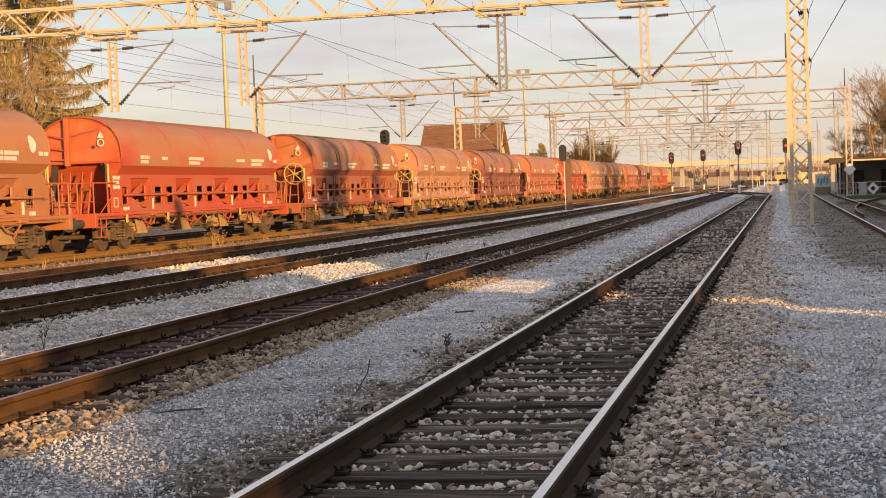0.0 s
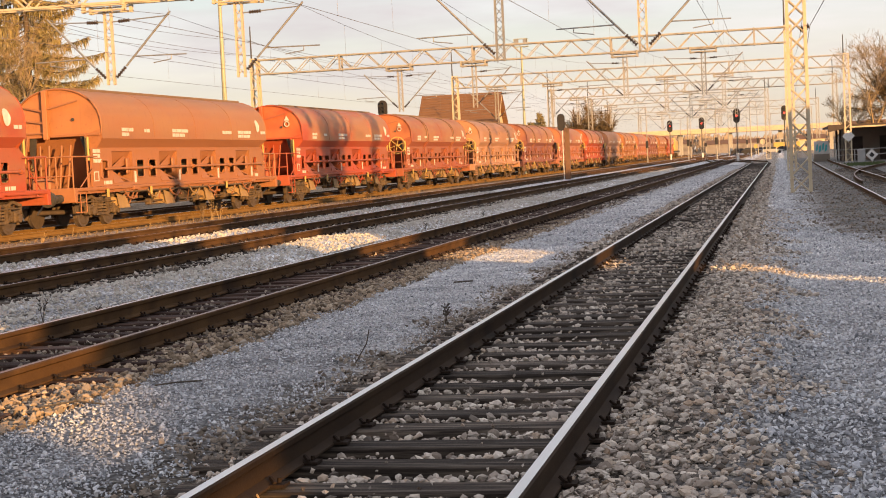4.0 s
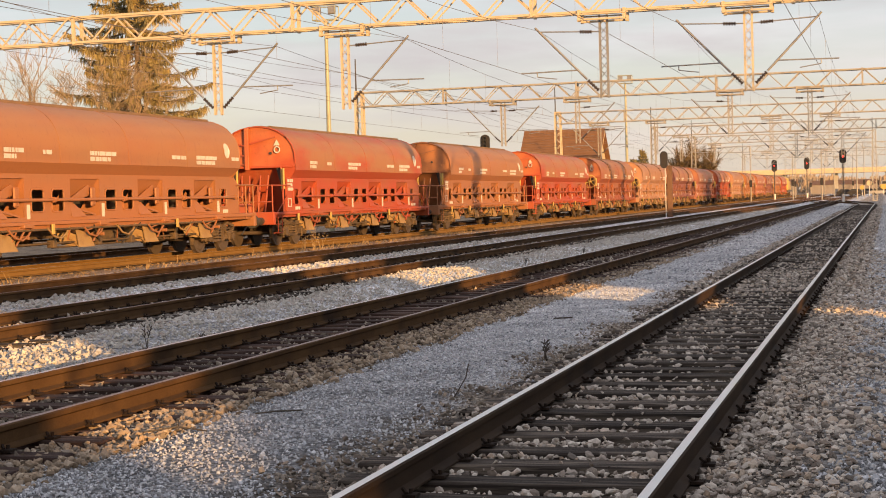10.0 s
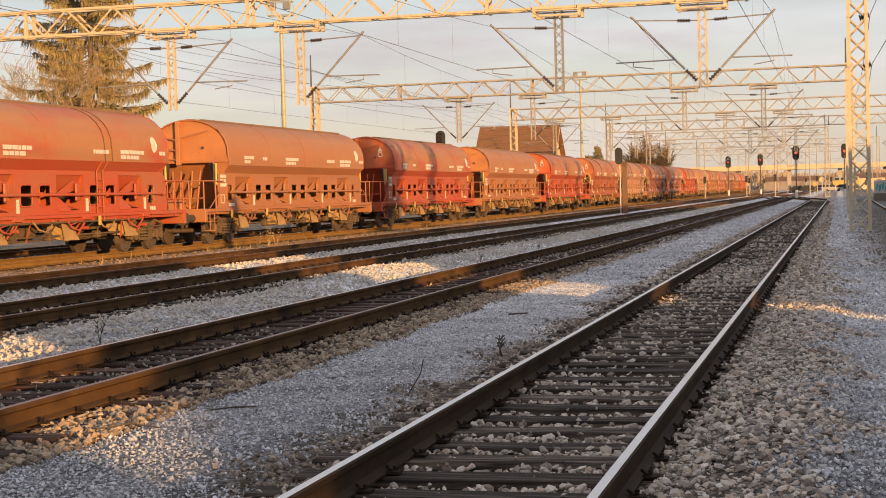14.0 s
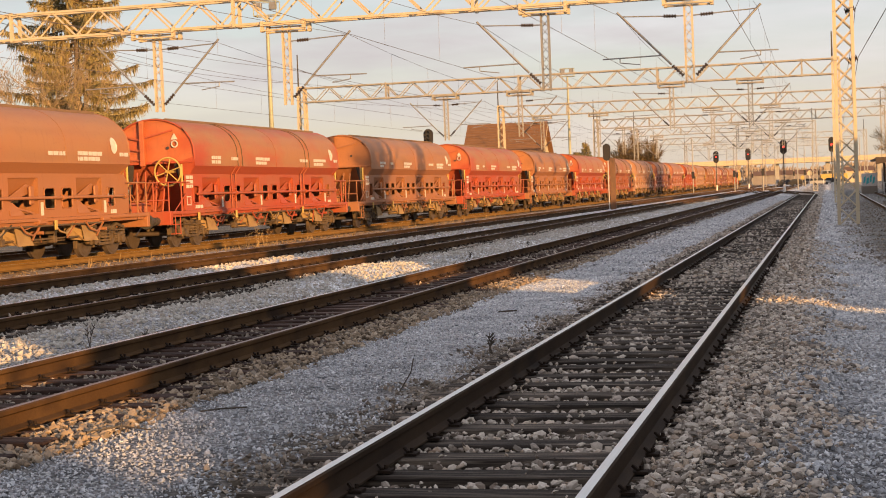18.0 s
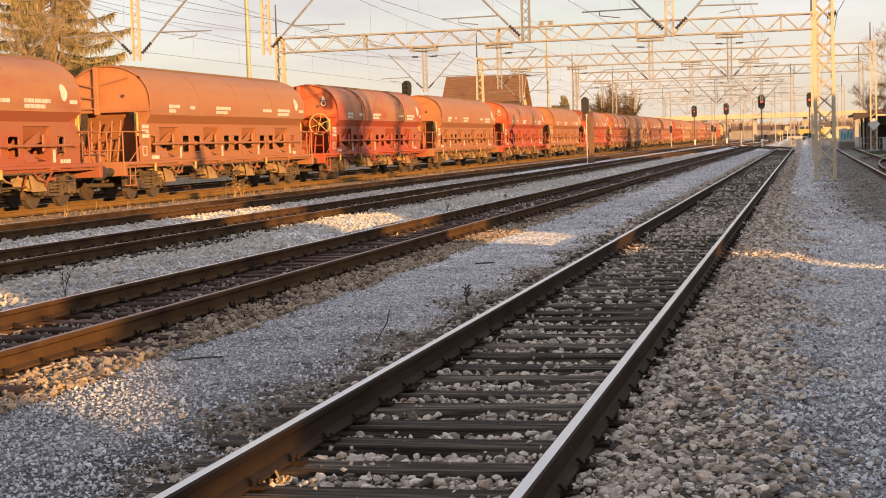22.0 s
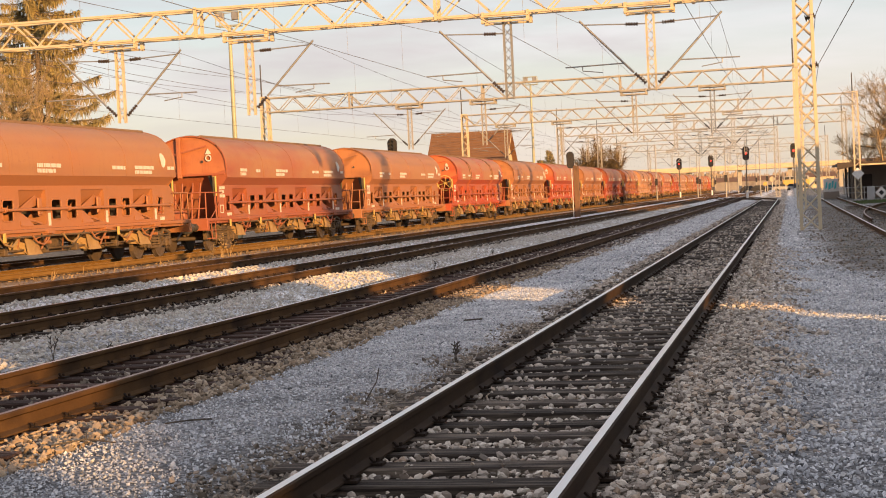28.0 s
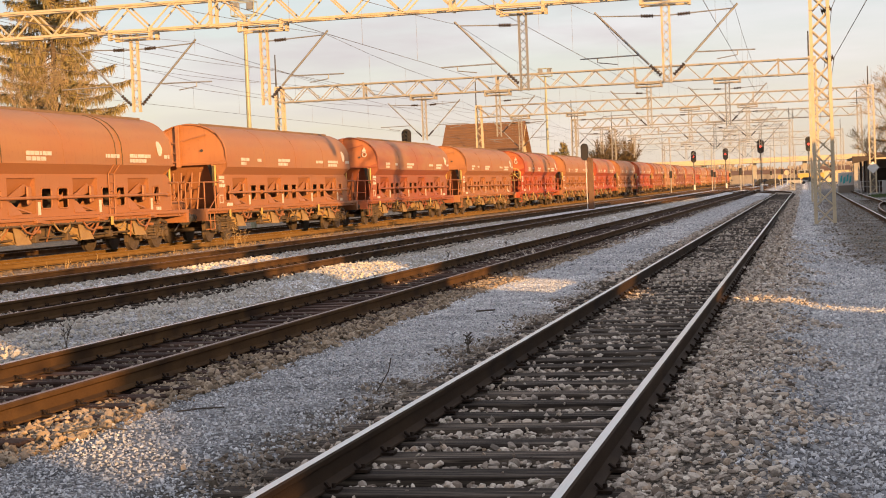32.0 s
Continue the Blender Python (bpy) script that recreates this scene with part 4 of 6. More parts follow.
            tube(bm, (x, ye + s * 0.8, 1.03), (x, ye + s * 0.8, 2.12), 0.026, 6)
            tube(bm, (x, s * 9.0, 1.2), (x, ye + s * 0.4, 1.75), 0.02, 6)
        part("railing", bm, M_PAINT, wg)
        for x in (-0.875, 0.875):
            bm = bmesh.new()
            tube(bm, (x, s * 9.5, 0.89), (x, s * 9.72, 0.89), 0.13, 12)
            tube(bm, (x, s * 9.72, 0.89), (x, s * 10.2, 0.89), 0.095, 12)
            tube(bm, (x, s * 10.2, 0.89), (x, s * 10.265, 0.89), 0.23, 18)
            part("buffer", bm, M_DARKSTEEL, wg, "dark steel buffer")
        bm = bmesh.new()
        tube(bm, (0, s * 9.5, 0.87), (0, s * 10.27, 0.84), 0.06, 8)
        box(bm, -0.08, 0.08, min(s * 9.9, s * 10.26), max(s * 9.9, s * 10.26), 0.66, 0.96, 0.02)
        for x in (-0.35, 0.35):
            tube(bm, (x, s * 9.5, 0.72), (x * 0.8, s * 9.85, 0.45), 0.03, 6)
        part("coupling", bm, M_DARKSTEEL, wg, "dark screw coupling with brake hoses")
        for x in (-1.05, 1.05):
            for d in (0.0, 0.16):
                bm = bmesh.new()
                tube(bm, (x + d * 0.8, ye + s * (0.25 + d), 2.0), (x + d * 0.8, ye + s * (0.25 + d), 2.72), 0.042, 6)
                part("handrail", bm, M_YELLOW, wg, "yellow painted handrail")
        bm = bmesh.new()
        for x in (-0.45, -0.2, 0.15, 0.4):
            tube(bm, (x, ye + s * 0.35, 1.03), (x * 1.2, ye + s * 0.1, 2.5), 0.035, 6)
        box(bm, -0.5, 0.1, min(ye + s * 0.5, ye + s * 0.9), max(ye + s * 0.5, ye + s * 0.9), 1.03, 1.5, 0.05)
        part("brake_gear", bm, M_PAINT, wg, "brake pipes and levers")
    # painted triangle and ring on the near end wall
    if style != 0:
        bm = bmesh.new()
        plate(bm, [(0.68, NEAR_END - 0.025, 3.55), (0.92, NEAR_END - 0.025, 3.55), (0.80, NEAR_END - 0.025, 3.76)], (0, -1, 0), 0.008)
        ring(bm, (0.80, NEAR_END - 0.03, 3.40), 0.105, 0.026, "y", 16, 4)
        part("end_mark", fix(bm), M_MARK, wg, "white triangle over a ring")
    # added inner body; its dark colour stands for shade behind the openings
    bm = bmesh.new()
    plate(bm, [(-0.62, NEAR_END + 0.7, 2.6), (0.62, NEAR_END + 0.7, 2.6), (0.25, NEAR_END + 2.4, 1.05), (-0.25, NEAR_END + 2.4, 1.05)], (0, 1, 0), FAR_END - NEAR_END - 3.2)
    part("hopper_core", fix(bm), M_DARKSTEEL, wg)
    # centre sill, air tank and pipes below
    bm = bmesh.new()
    box(bm, -0.3, 0.3, -9.3, 9.3, 0.72, 1.02)
    part("centre_sill", bm, M_BOGIE, wg)
    bm = bmesh.new()
    tube(bm, (0.75, -0.6, 0.72), (0.75, 0.5, 0.72), 0.19, 14)
    tube(bm, (0.75, 0.5, 0.72), (0.75, 0.58, 0.72), 0.19, 14, r2=0.1)
    part("air_tank", bm, M_BOGIE, wg)
    bm = bmesh.new()
    for s in (-1, 1):
        tube(bm, (s * 1.1, -5.5, 0.62), (s * 1.1, 5.2, 0.62), 0.03, 6)
        tube(bm, (s * 0.95, -3.2, 0.5), (s * 0.95, 4.6, 0.55), 0.025, 6)
        for y in (-3.4, -1.0, 0.9, 3.7):
            tube(bm, (s * 1.1, y, 0.62), (s * 1.15, y + 0.1, 0.96), 0.025, 6)
            box(bm, min(s * 0.98, s * 1.18), max(s * 0.98, s * 1.18), y - 0.1, y + 0.1, 0.5, 0.7, 0.02)
    part("brake_rigging", bm, M_BOGIE, wg)
    for s in (-1, 1):
        for k in range(9):
            y = -5.2 + 1.25 * k + rs.uniform(-0.3, 0.3)
            bm = bmesh.new()
            strut(bm, (s * 1.3, y, 1.05), (s * rs.uniform(1.0, 1.25), y + rs.uniform(-0.8, 0.8), rs.uniform(0.45, 0.7)), 0.03)
            part("rigging_rod", bm, M_DARKSTEEL if k % 2 else M_PAINT, wg)
        bm = bmesh.new()
        tube(bm, (s * 1.32, -6.2, 0.98), (s * 1.32, 6.2, 0.98), 0.028, 6)
        part("flap_shaft", bm, M_BOGIE, wg)
    for y in (-3.55, 0.2, 3.95):
        part("roof_seam", wire([(x * 1.003, y, z + 0.003) for x, z in roof_profile()], 0.007), M_ROOF, wg)
    for y in (-7.0, 7.0):
        build_bogie(wg, y, rs)
    for s in (-1, 1):
        bm = bmesh.new()
        for z in (0.45, 0.75):
            box(bm, min(s * 1.2, s * 1.4), max(s * 1.2, s * 1.4), -9.2, -8.8, z, z + 0.03)
        for y in (-9.2, -8.8):
            tube(bm, (s * 1.38, y, 0.45), (s * 1.38, y, 1.0), 0.018, 6)
        part("footstep", bm, M_PAINT, wg)
    if style == 1:
        bm = bmesh.new()
        ring(bm, (0.75, NEAR_END - 0.55, 2.48), 0.46, 0.03, "y", 26, 6)
        for k in range(3):
            t = math.pi * k / 3 + 0.3
            tube(bm, (0.75 - 0.47 * math.cos(t), NEAR_END - 0.55, 2.48 - 0.47 * math.sin(t)), (0.75 + 0.47 * math.cos(t), NEAR_END - 0.55, 2.48 + 0.47 * math.sin(t)), 0.022, 6)
        tube(bm, (0.75, NEAR_END - 0.65, 2.48), (0.75, NEAR_END + 0.0, 2.48), 0.05, 8)
        part("handwheel", bm, M_YELLOW, wg, "large yellow handwheel")
        for s in (-1, 1):
            for y in (-3.8, 3.6):
                bm = bmesh.new()
                for d in (-0.19, 0.19):
                    tube(bm, (s * (WALL + 0.05), y + d, 1.0), (s * (WALL + 0.06), y + d, 2.4), 0.022, 6)
                    tube(bm, (s * (WALL + 0.06), y + d, 2.4), (s * (HALF + 0.04), y + d, 2.68), 0.022, 6)
                for k in range(6):
                    tube(bm, (s * (WALL + 0.055), y - 0.19, 1.1 + 0.26 * k), (s * (WALL + 0.055), y + 0.19, 1.1 + 0.26 * k), 0.018, 6)
                part("ladder", bm, M_PAINT, wg)
        for y in (-3.8, -3.35, 3.6, 4.05):
            part("roof_strap", wire([(x * 1.008, y, z + 0.006) for x, z in roof_profile()], 0.016), M_BOGIE, wg)
    return wg


PITCH, LEAD = 20.55, 33.07
TAN, RED, BROWN, PALE, PINK, DARK = (0.335, 0.135, 0.052, 1), (0.377, 0.0656, 0.023, 1), (0.303, 0.0861, 0.0369, 1), (0.41, 0.221, 0.131, 1), (0.377, 0.139, 0.082, 1), (0.23, 0.082, 0.0615, 1)
LOOKS = {TAN: "dusty tan-orange", RED: "bright red", BROWN: "dull red-brown", PALE: "pale dust-covered", PINK: "faded pink-red", DARK: "dark purplish brown"}
# colour and style of each wagon, from the last that follows to the first ahead
TRAIN = [(TAN, 0), (TAN, 1), (TAN, 0), (BROWN, 2), (TAN, 0), (RED, 1), (TAN, 0), (RED, 2), (TAN, 0), (RED, 2), (BROWN, 1), (PALE, 1), (DARK, 1), (PINK, 0), (RED, 1), (PALE, 0), (TAN, 1), (PINK, 0), (DARK, 1), (TAN, 0), (RED, 0)]
FIRST = -9
WAGONS = []


def build_train():
    rs = random.Random(4)
    protos = [build_wagon(k, rs) for k in (0, 1, 2)]
    used = set()
    for i, (colour, style) in enumerate(TRAIN):
        y = LEAD + PITCH * (FIRST + i + 1)
        m = pose(TRAIN_X, y, RAIL_Z)
        if style in used:
            wg = copy_thing(protos[style], m)
        else:
            wg = protos[style]
            wg.matrix_basis = m
            used.add(style)
        for o in wg.children_recursive:
            o.color = colour
        extra = " and yellow handwheel" if style == 1 else ""
        tagged(wg, LOOKS[colour] + " hopper wagon with a curved roof" + extra, "freight wagon", "wagons of the train")
        WAGONS.append((wg, y))


build_train()


# ---- overhead line gantries ----
def lattice(bm_sides, w0, w1, h, step):
    """Zigzag bars on the four faces of a tapering mast, one bmesh a face."""
    n = max(2, int(h / step))
    for k, bm in enumerate(bm_sides):
        for i in range(n):
            za, zb = h * i / n, h * (i + 1) / n
            wa, wb = w0 + (w1 - w0) * za / h, w0 + (w1 - w0) * zb / h
            s = 1 if i % 2 else -1
            p = {0: ((s * wa, -wa, za), (-s * wb, -wb, zb)), 1: ((s * wa, wa, za), (-s * wb, wb, zb)), 2: ((-wa, s * wa, za), (-wb, -s * wb, zb)), 3: ((wa, s * wa, za), (wb, -s * wb, zb))}[k]
            strut(bm, *p, 0.044)


def lattice_bars(face, w0, w1, h, step):
    """The bars of one face, each in a bmesh of its own."""
    n = max(2, int(h / step))
    for i in range(n):
        za, zb = h * i / n, h * (i + 1) / n
        wa, wb = w0 + (w1 - w0) * za / h, w0 + (w1 - w0) * zb / h
        for s in (-1, 1):
            p = (((s * wa, -wa, za), (-s * wb, -wb, zb)), ((s * wa, wa, za), (-s * wb, wb, zb)), ((-wa, s * wa, za), (-wb, -s * wb, zb)), ((wa, s * wa, za), (wb, -s * wb, zb)))[face]
            yield strut(bmesh.new(), *p, 0.04)


def paint_at(y, haze_from=90):
    """The mast paint at y; far gantries have distance haze put into a greyer colour."""
    return M_MASTPAINT if y < haze_from else M_HAZEPAINT


def build_mast(x, y, h, w0, w1, spike=0.0, label="cream painted steel lattice mast standing in gravel", step=0.55):
    ms = thing("lattice_mast", pose(x, y, 0), label, "mast", "gantry masts")
    for sx in (-1, 1):
        for sy in (-1, 1):
            bm = bmesh.new()
            strut(bm, (sx * w0, sy * w0, -0.2), (sx * w1, sy * w1, h), 0.11)
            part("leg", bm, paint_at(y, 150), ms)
    if y < 110 and x > -5:
        for k in range(4):
            for bm in lattice_bars(k, w0, w1, h, step * 1.3):
                part("brace", bm, paint_at(y, 150), ms)
    else:
        bm = bmesh.new()
        lattice([bm] * 4, w0, w1, h, step)
        part("bracing", bm, paint_at(y, 150), ms)["kind"] = "stuff"
    bm = bmesh.new()
    box(bm, -w0 - 0.12, w0 + 0.12, -w0 - 0.12, w0 + 0.12, -0.4, 0.02, 0.02)
    part("foundation", bm, M_CONC, ms, "concrete foundation block")
    bm = bmesh.new()
    box(bm, -w1 - 0.05, w1 + 0.05, -w1 - 0.05, w1 + 0.05, h - 0.05, h + 0.03, 0.01)
    part("cap", bm, paint_at(y, 150), ms)
    if spike:
        bm = bmesh.new()
        tube(bm, (-w1, 0, h - 0.5), (-w1, 0, h + spike), 0.06, 8, 0.04)
        part("spike", bm, M_DARKSTEEL, ms, "dark steel pole on top")
    return ms


def insulator(bm, p, q, r=0.085, mi=0):
    """A ribbed insulator between two points."""
    p, q = Vector(p), Vector(q)
    d = (q - p).normalized()
    u = d.orthogonal().normalized()
    w = d.cross(u)
    rows = []
    for i in range(5):
        for f, k in ((0.0, 0.5), (0.05, 1.0), (0.5, 1.0), (0.6, 0.5)):
            c = p.lerp(q, (i + f) / 5)
            rows.append([bm.verts.new(c + (u * math.cos(math.pi * j / 4) + w * math.sin(math.pi * j / 4)) * r * k) for j in range(8)])
    for a, b in zip(rows, rows[1:]):
        for j in range(8):
            bm.faces.new((a[j], a[(j + 1) % 8], b[(j + 1) % 8], b[j])).material_index = mi


BEAM_Z0, BEAM_Z1 = 8.05, 9.0
WIRES = []


def build_beam(x0, x1, y, group="gantry beams"):
    """A lattice beam between two masts."""
    b = thing("gantry_beam", pose(0, y, 0), "cream painted steel lattice beam spanning the tracks", "gantry", group)
    dy = 0.32
    for sy in (-1, 1):
        for z in (BEAM_Z0, BEAM_Z1):
            bm = bmesh.new()
            box(bm, x0, x1, sy * dy - 0.045, sy * dy + 0.045, z - 0.045, z + 0.045, 0.01)
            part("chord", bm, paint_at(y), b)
        bm = bmesh.new()
        n = int(abs(x1 - x0) / 0.95)
        for i in range(n):
            xa, xb = x0 + (x1 - x0) * i / n, x0 + (x1 - x0) * (i + 1) / n
            za, zb = (BEAM_Z0, BEAM_Z1) if i % 2 else (BEAM_Z1, BEAM_Z0)
            strut(bm, (xa, sy * dy, za), (xb, sy * dy, zb), 0.055)
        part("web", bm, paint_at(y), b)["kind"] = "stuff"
    for z in (BEAM_Z0, BEAM_Z1):
        bm = bmesh.new()
        n = int(abs(x1 - x0) / 1.9)
        for i in range(n):
            xa, xb = x0 + (x1 - x0) * i / n, x0 + (x1 - x0) * (i + 1) / n
            strut(bm, (xa, -dy, z), (xb, dy, z), 0.03)
        part("cross_bracing", bm, paint_at(y), b)["kind"] = "stuff"
    bm = bmesh.new()
    x = x0 + 6.0
    while x < x1 - 2:
        for e in (-dy, dy):
            box(bm, x - 0.05, x + 0.05, e - 0.07, e + 0.07, BEAM_Z0 - 0.08, BEAM_Z1 + 0.08)
        x += 9.0
    part("splice", bm, paint_at(y), b)
    return b


def build_drop(x, y, arms, paint):
    """A post hanging from the beam, with the arms that carry the wires to either side."""
    d = thing("drop_post", pose(x, y, 0), ("grey steel" if paint is M_GREYPOST else "cream") + " lattice post with wire arms hanging from the gantry beam", "catenary post", "drop posts")
    bm = bmesh.new()
    for s in (-1, 1):
        box(bm, -0.85, 0.85, s * 0.40 - 0.05, s * 0.40 + 0.05, 7.74, 7.81, 0.01)
        box(bm, -0.85, 0.85, s * 0.40 - 0.05, s * 0.40 + 0.05, 7.93, 7.98, 0.01)
        for e in (-0.8, 0.8):
            box(bm, e - 0.05, e + 0.05, s * 0.32 - 0.1, s * 0.32 + 0.1, 7.72, 8.12)
    part("bracket", bm, paint_at(y), d)
    for sx in (-1, 1):
        bm = bmesh.new()
        box(bm, sx * 0.13 - 0.03, sx * 0.13 + 0.03, -0.08, 0.08, 5.05, 7.95)
        part("post_leg", bm, paint, d)
    bm = bmesh.new()
    for i in range(9):
        za, zb = 5.1 + i * 0.31, 5.1 + (i + 1) * 0.31
        s = 1 if i % 2 else -1
        strut(bm, (s * 0.13, -0.06, za), (-s * 0.13, -0.06, zb), 0.022)
        strut(bm, (-s * 0.13, 0.06, za), (s * 0.13, 0.06, zb), 0.022)
    part("post_lacing", bm, paint, d)["kind"] = "stuff"
    for s in arms:
        arm = new("cantilever")
        arm.parent = d
        bm = bmesh.new()
        tube(bm, (s * 0.62, 0, 5.72), (s * 2.45, 0, 7.62), 0.04, 8)
        part("strut_tube", bm, M_GALV, arm)
        for p, q in (((s * 0.22, 0, 5.32), (s * 0.62, 0, 5.72)), ((s * 0.42, 0, 7.38), (s * 0.88, 0, 7.40))):
            bm = bmesh.new()
            insulator(bm, p, q, 0.065)
            part("insulator", bm, M_INSUL, arm)
        bm = bmesh.new()
        tube(bm, (s * 0.14, 0, 7.37), (s * 2.30, 0, 7.47), 0.022, 6)
        part("top_tie", bm, M_GALV, arm)
        bm = bmesh.new()
        tube(bm, (s * 0.95, 0, 6.06), (s * 3.0, 0, 6.03), 0.024, 6)
        tube(bm, (s * 2.4, 0, 6.03), (s * 2.4, 0, 5.88), 0.02, 6)
        tube(bm, (s * 2.4, 0, 5.88), (s * 1.7, 0, 5.78), 0.018, 6)
        part("registration_arm", bm, M_GALV, arm)
    return d


GANTRIES = [(54.6, -36.0, 0.64, (-24.2, -19.1, -9.5, -4.5)), (101.0, -34.4, 0.66, (-24.4, -19.4, -9.55, -4.6)), (137.0, -28.1, 5.6, (-24.4, -19.4, -9.5, -4.6)), (175.0, -25.1, 5.9, (-22.0, -9.5, -4.6)), (210.0, -24.8, -1.6, (-22.0, -9.5)), (262.0, -27.8, 6.0, (-19.0, -9.5)), (320.0, -27.8, 6.0, (-9.5,))]
ARMS = {0: (-1, 1), 1: (1,), 2: (-1,), 3: (-1, 1)}
for gi, (gy, gl, gr, drops) in enumerate(GANTRIES):
    top = 12.5 if gi == 0 else 9.1
    right = build_mast(gr, gy, top, 0.31 if gi == 0 else 0.25, 0.27 if gi == 0 else 0.2, 0 if gi == 0 else 1.6, step=0.44)
    if gi == 2:
        bm = bmesh.new()
        plate(bm, [(0.52, -0.34, 2.15), (0, -0.34, 2.67), (-0.52, -0.34, 2.15), (0, -0.34, 1.63)], (0, 1, 0), 0.03)
        part("diamond_board", fix(bm), M_WHITE, right, "white diamond-shaped board")
    build_mast(gl, gy, 9.1, 0.3, 0.22, 2.2)
    build_beam(gl, gr, gy)
    for k, dx in enumerate(drops):
        build_drop(dx, gy, ARMS[k] if len(drops) == 4 else (-1, 1), M_GREYPOST if (gi, k) in ((0, 2), (1, 3)) else paint_at(gy))


def build_wires():
    """A catenary over each track: messenger, contact wire and droppers from gantry to gantry, sagging in between."""
    ys = [4.0] + [g[0] for g in GANTRIES]
    for cx in (-2.15, -6.85, -11.8, -16.75, -21.8, -26.6):
        cw = thing("catenary", pose(cx, 0, 0), "thin dark overhead wires hung along the track", "overhead wires", "catenaries")
        for a, b in zip(ys, ys[1:]):
            n = 8
            mess = [(0, a + (b - a) * i / n, 7.5 - 2.6 * (i / n) * (1 - i / n)) for i in range(n + 1)]
            part("messenger_wire", wire(mess, 0.0075), M_WIRE, cw)
            part("contact_wire", wire([(0, a, 5.78), (0, b, 5.78)], 0.0075), M_WIRE, cw)
            for p in mess[1:-1]:
                part("dropper", wire([p, (0, p[1], 5.78)], 0.004, 4), M_WIRE, cw)
    for x, z in ((-34.6, 10.3), (-34.2, 9.3), (-31.0, 8.9), (1.06, 7.26), (1.1, 5.61)):
        fw = thing("feeder_wire", pose(x, 0, 0), "thin feeder wire along the masts", "overhead wires", "feeder wires")
        if x > 0:
            part("wire", wire([(0, 54.6, z), (0.92, 30, z + 0.55), (1.95, 2, z + 1.2)], 0.012), M_WIRE, fw)
        for (a, *_), (b, *_) in zip(GANTRIES, GANTRIES[1:]):
            part("wire", wire([(0, a + (b - a) * i / 8, z - 2.0 * (i / 8) * (1 - i / 8)) for i in range(9)], 0.011), M_WIRE, fw)
        bm = bmesh.new()
        if x > 0:
            insulator(bm, (-0.35, 54.6, z - 0.1), (0, 54.6, z), 0.11)
            part("insulator", bm, M_INSUL, fw)
        else:
            bm.free()


build_wires()


# ---- signals, posts and lamps ----
M_SIGNAL = surface("black_signal_paint", (0.022, 0.02, 0.02), (0.035, 0.03, 0.028), 0.8, 6, 50, 0.1, 0.002)
M_RUSTPOST = surface("rusty_brown_steel", (0.18, 0.0943, 0.0451), (0.123, 0.0615, 0.0328), 0.8, 3, 40, 0.25, 0.005, stain=(0.0656, 0.041, 0.0287), stain_at=(0.55, 0.75))
M_POLE = surface("pale_green_pole_paint", (0.361, 0.361, 0.246), (0.295, 0.287, 0.18), 0.45, 2, 40, 0.1, 0.002)
M_REDLAMP = glow("red_signal_lamp", (1.0, 0.045, 0.03), 1.6)
M_LENS = surface("dark_signal_lens", (0.02, 0.02, 0.022), (0.03, 0.03, 0.03), 0.55, 10, 60, 0.0)


def oval(bm, w, h, y, t, z, n=20, x=0.0):
    """An upright rounded plate w wide and h high, centred at height z."""
    pts = []
    for i in range(n):
        a = 2 * math.pi * i / n
        px = w / 2 * math.cos(a)
        pz = (h - w) / 2 * (1 if math.sin(a) >= 0 else -1) + w / 2 * math.sin(a)
        pts.append((x + px, y, z + pz))
    plate(bm, pts, (0, 1, 0), t)


def build_signal(x, y, head, w, h, lit=True, white_base=True):
    word = "showing red" if lit else "seen from behind"
    sg = thing("light_signal", pose(x, y, 0), "black oval light signal on a slim post, " + word, "signal", "light signals")
    bm = bmesh.new()
    tube(bm, (0, 0, 0.9 if white_base else -0.1), (0, 0, head), 0.07, 10)
    part("post", bm, M_DARKSTEEL, sg)
    if white_base:
        bm = bmesh.new()
        tube(bm, (0, 0, -0.2), (0, 0, 1.0), 0.16, 12)
        part("base", bm, M_WHITE, sg, "white painted base")
    bm = bmesh.new()
    oval(bm, w, h, -0.05, 0.05, head)
    part("backboard", fix(bm), M_SIGNAL, sg)
    bm = bmesh.new()
    box(bm, -w * 0.28, w * 0.28, 0.0, 0.25, head - h * 0.4, head + h * 0.4, 0.03)
    part("housing", bm, M_SIGNAL, sg)
    for k in range(3):
        z = head + h * (0.24 - 0.24 * k)
        on = lit and k == 1
        bm = bmesh.new()
        tube(bm, (0, -0.10, z), (0, -0.05, z), 0.125, 14)
        part("lamp", bm, M_REDLAMP if on else M_LENS, sg, "glowing red lamp" if on else "")
        bm = bmesh.new()
        for i in range(7):
            a, b = math.pi * i / 7, math.pi * (i + 1) / 7
            plate(bm, [(0.125 * math.cos(a), -0.05, z + 0.125 * math.sin(a)), (0.125 * math.cos(b), -0.05, z + 0.125 * math.sin(b)), (0.125 * math.cos(b), -0.26, z + 0.125 * math.sin(b)), (0.125 * math.cos(a), -0.26, z + 0.125 * math.sin(a))], (0, 0, 1), 0.008)
        part("hood", bm, M_SIGNAL, sg)
    bm = bmesh.new()
    for s in (-1, 1):
        tube(bm, (s * 0.16, 0.32, 0.3), (s * 0.16, 0.32, head + 0.2), 0.018, 6)
    for i in range(int((head - 0.4) / 0.32)):
        tube(bm, (-0.16, 0.32, 0.5 + 0.32 * i), (0.16, 0.32, 0.5 + 0.32 * i), 0.013, 5)
    for z in (0.8, head - 0.3):
        tube(bm, (-0.16, 0.32, z), (0, 0, z), 0.015, 5)
        tube(bm, (0.16, 0.32, z), (0, 0, z), 0.015, 5)
    part("ladder", bm, M_GALV, sg)
    return sg


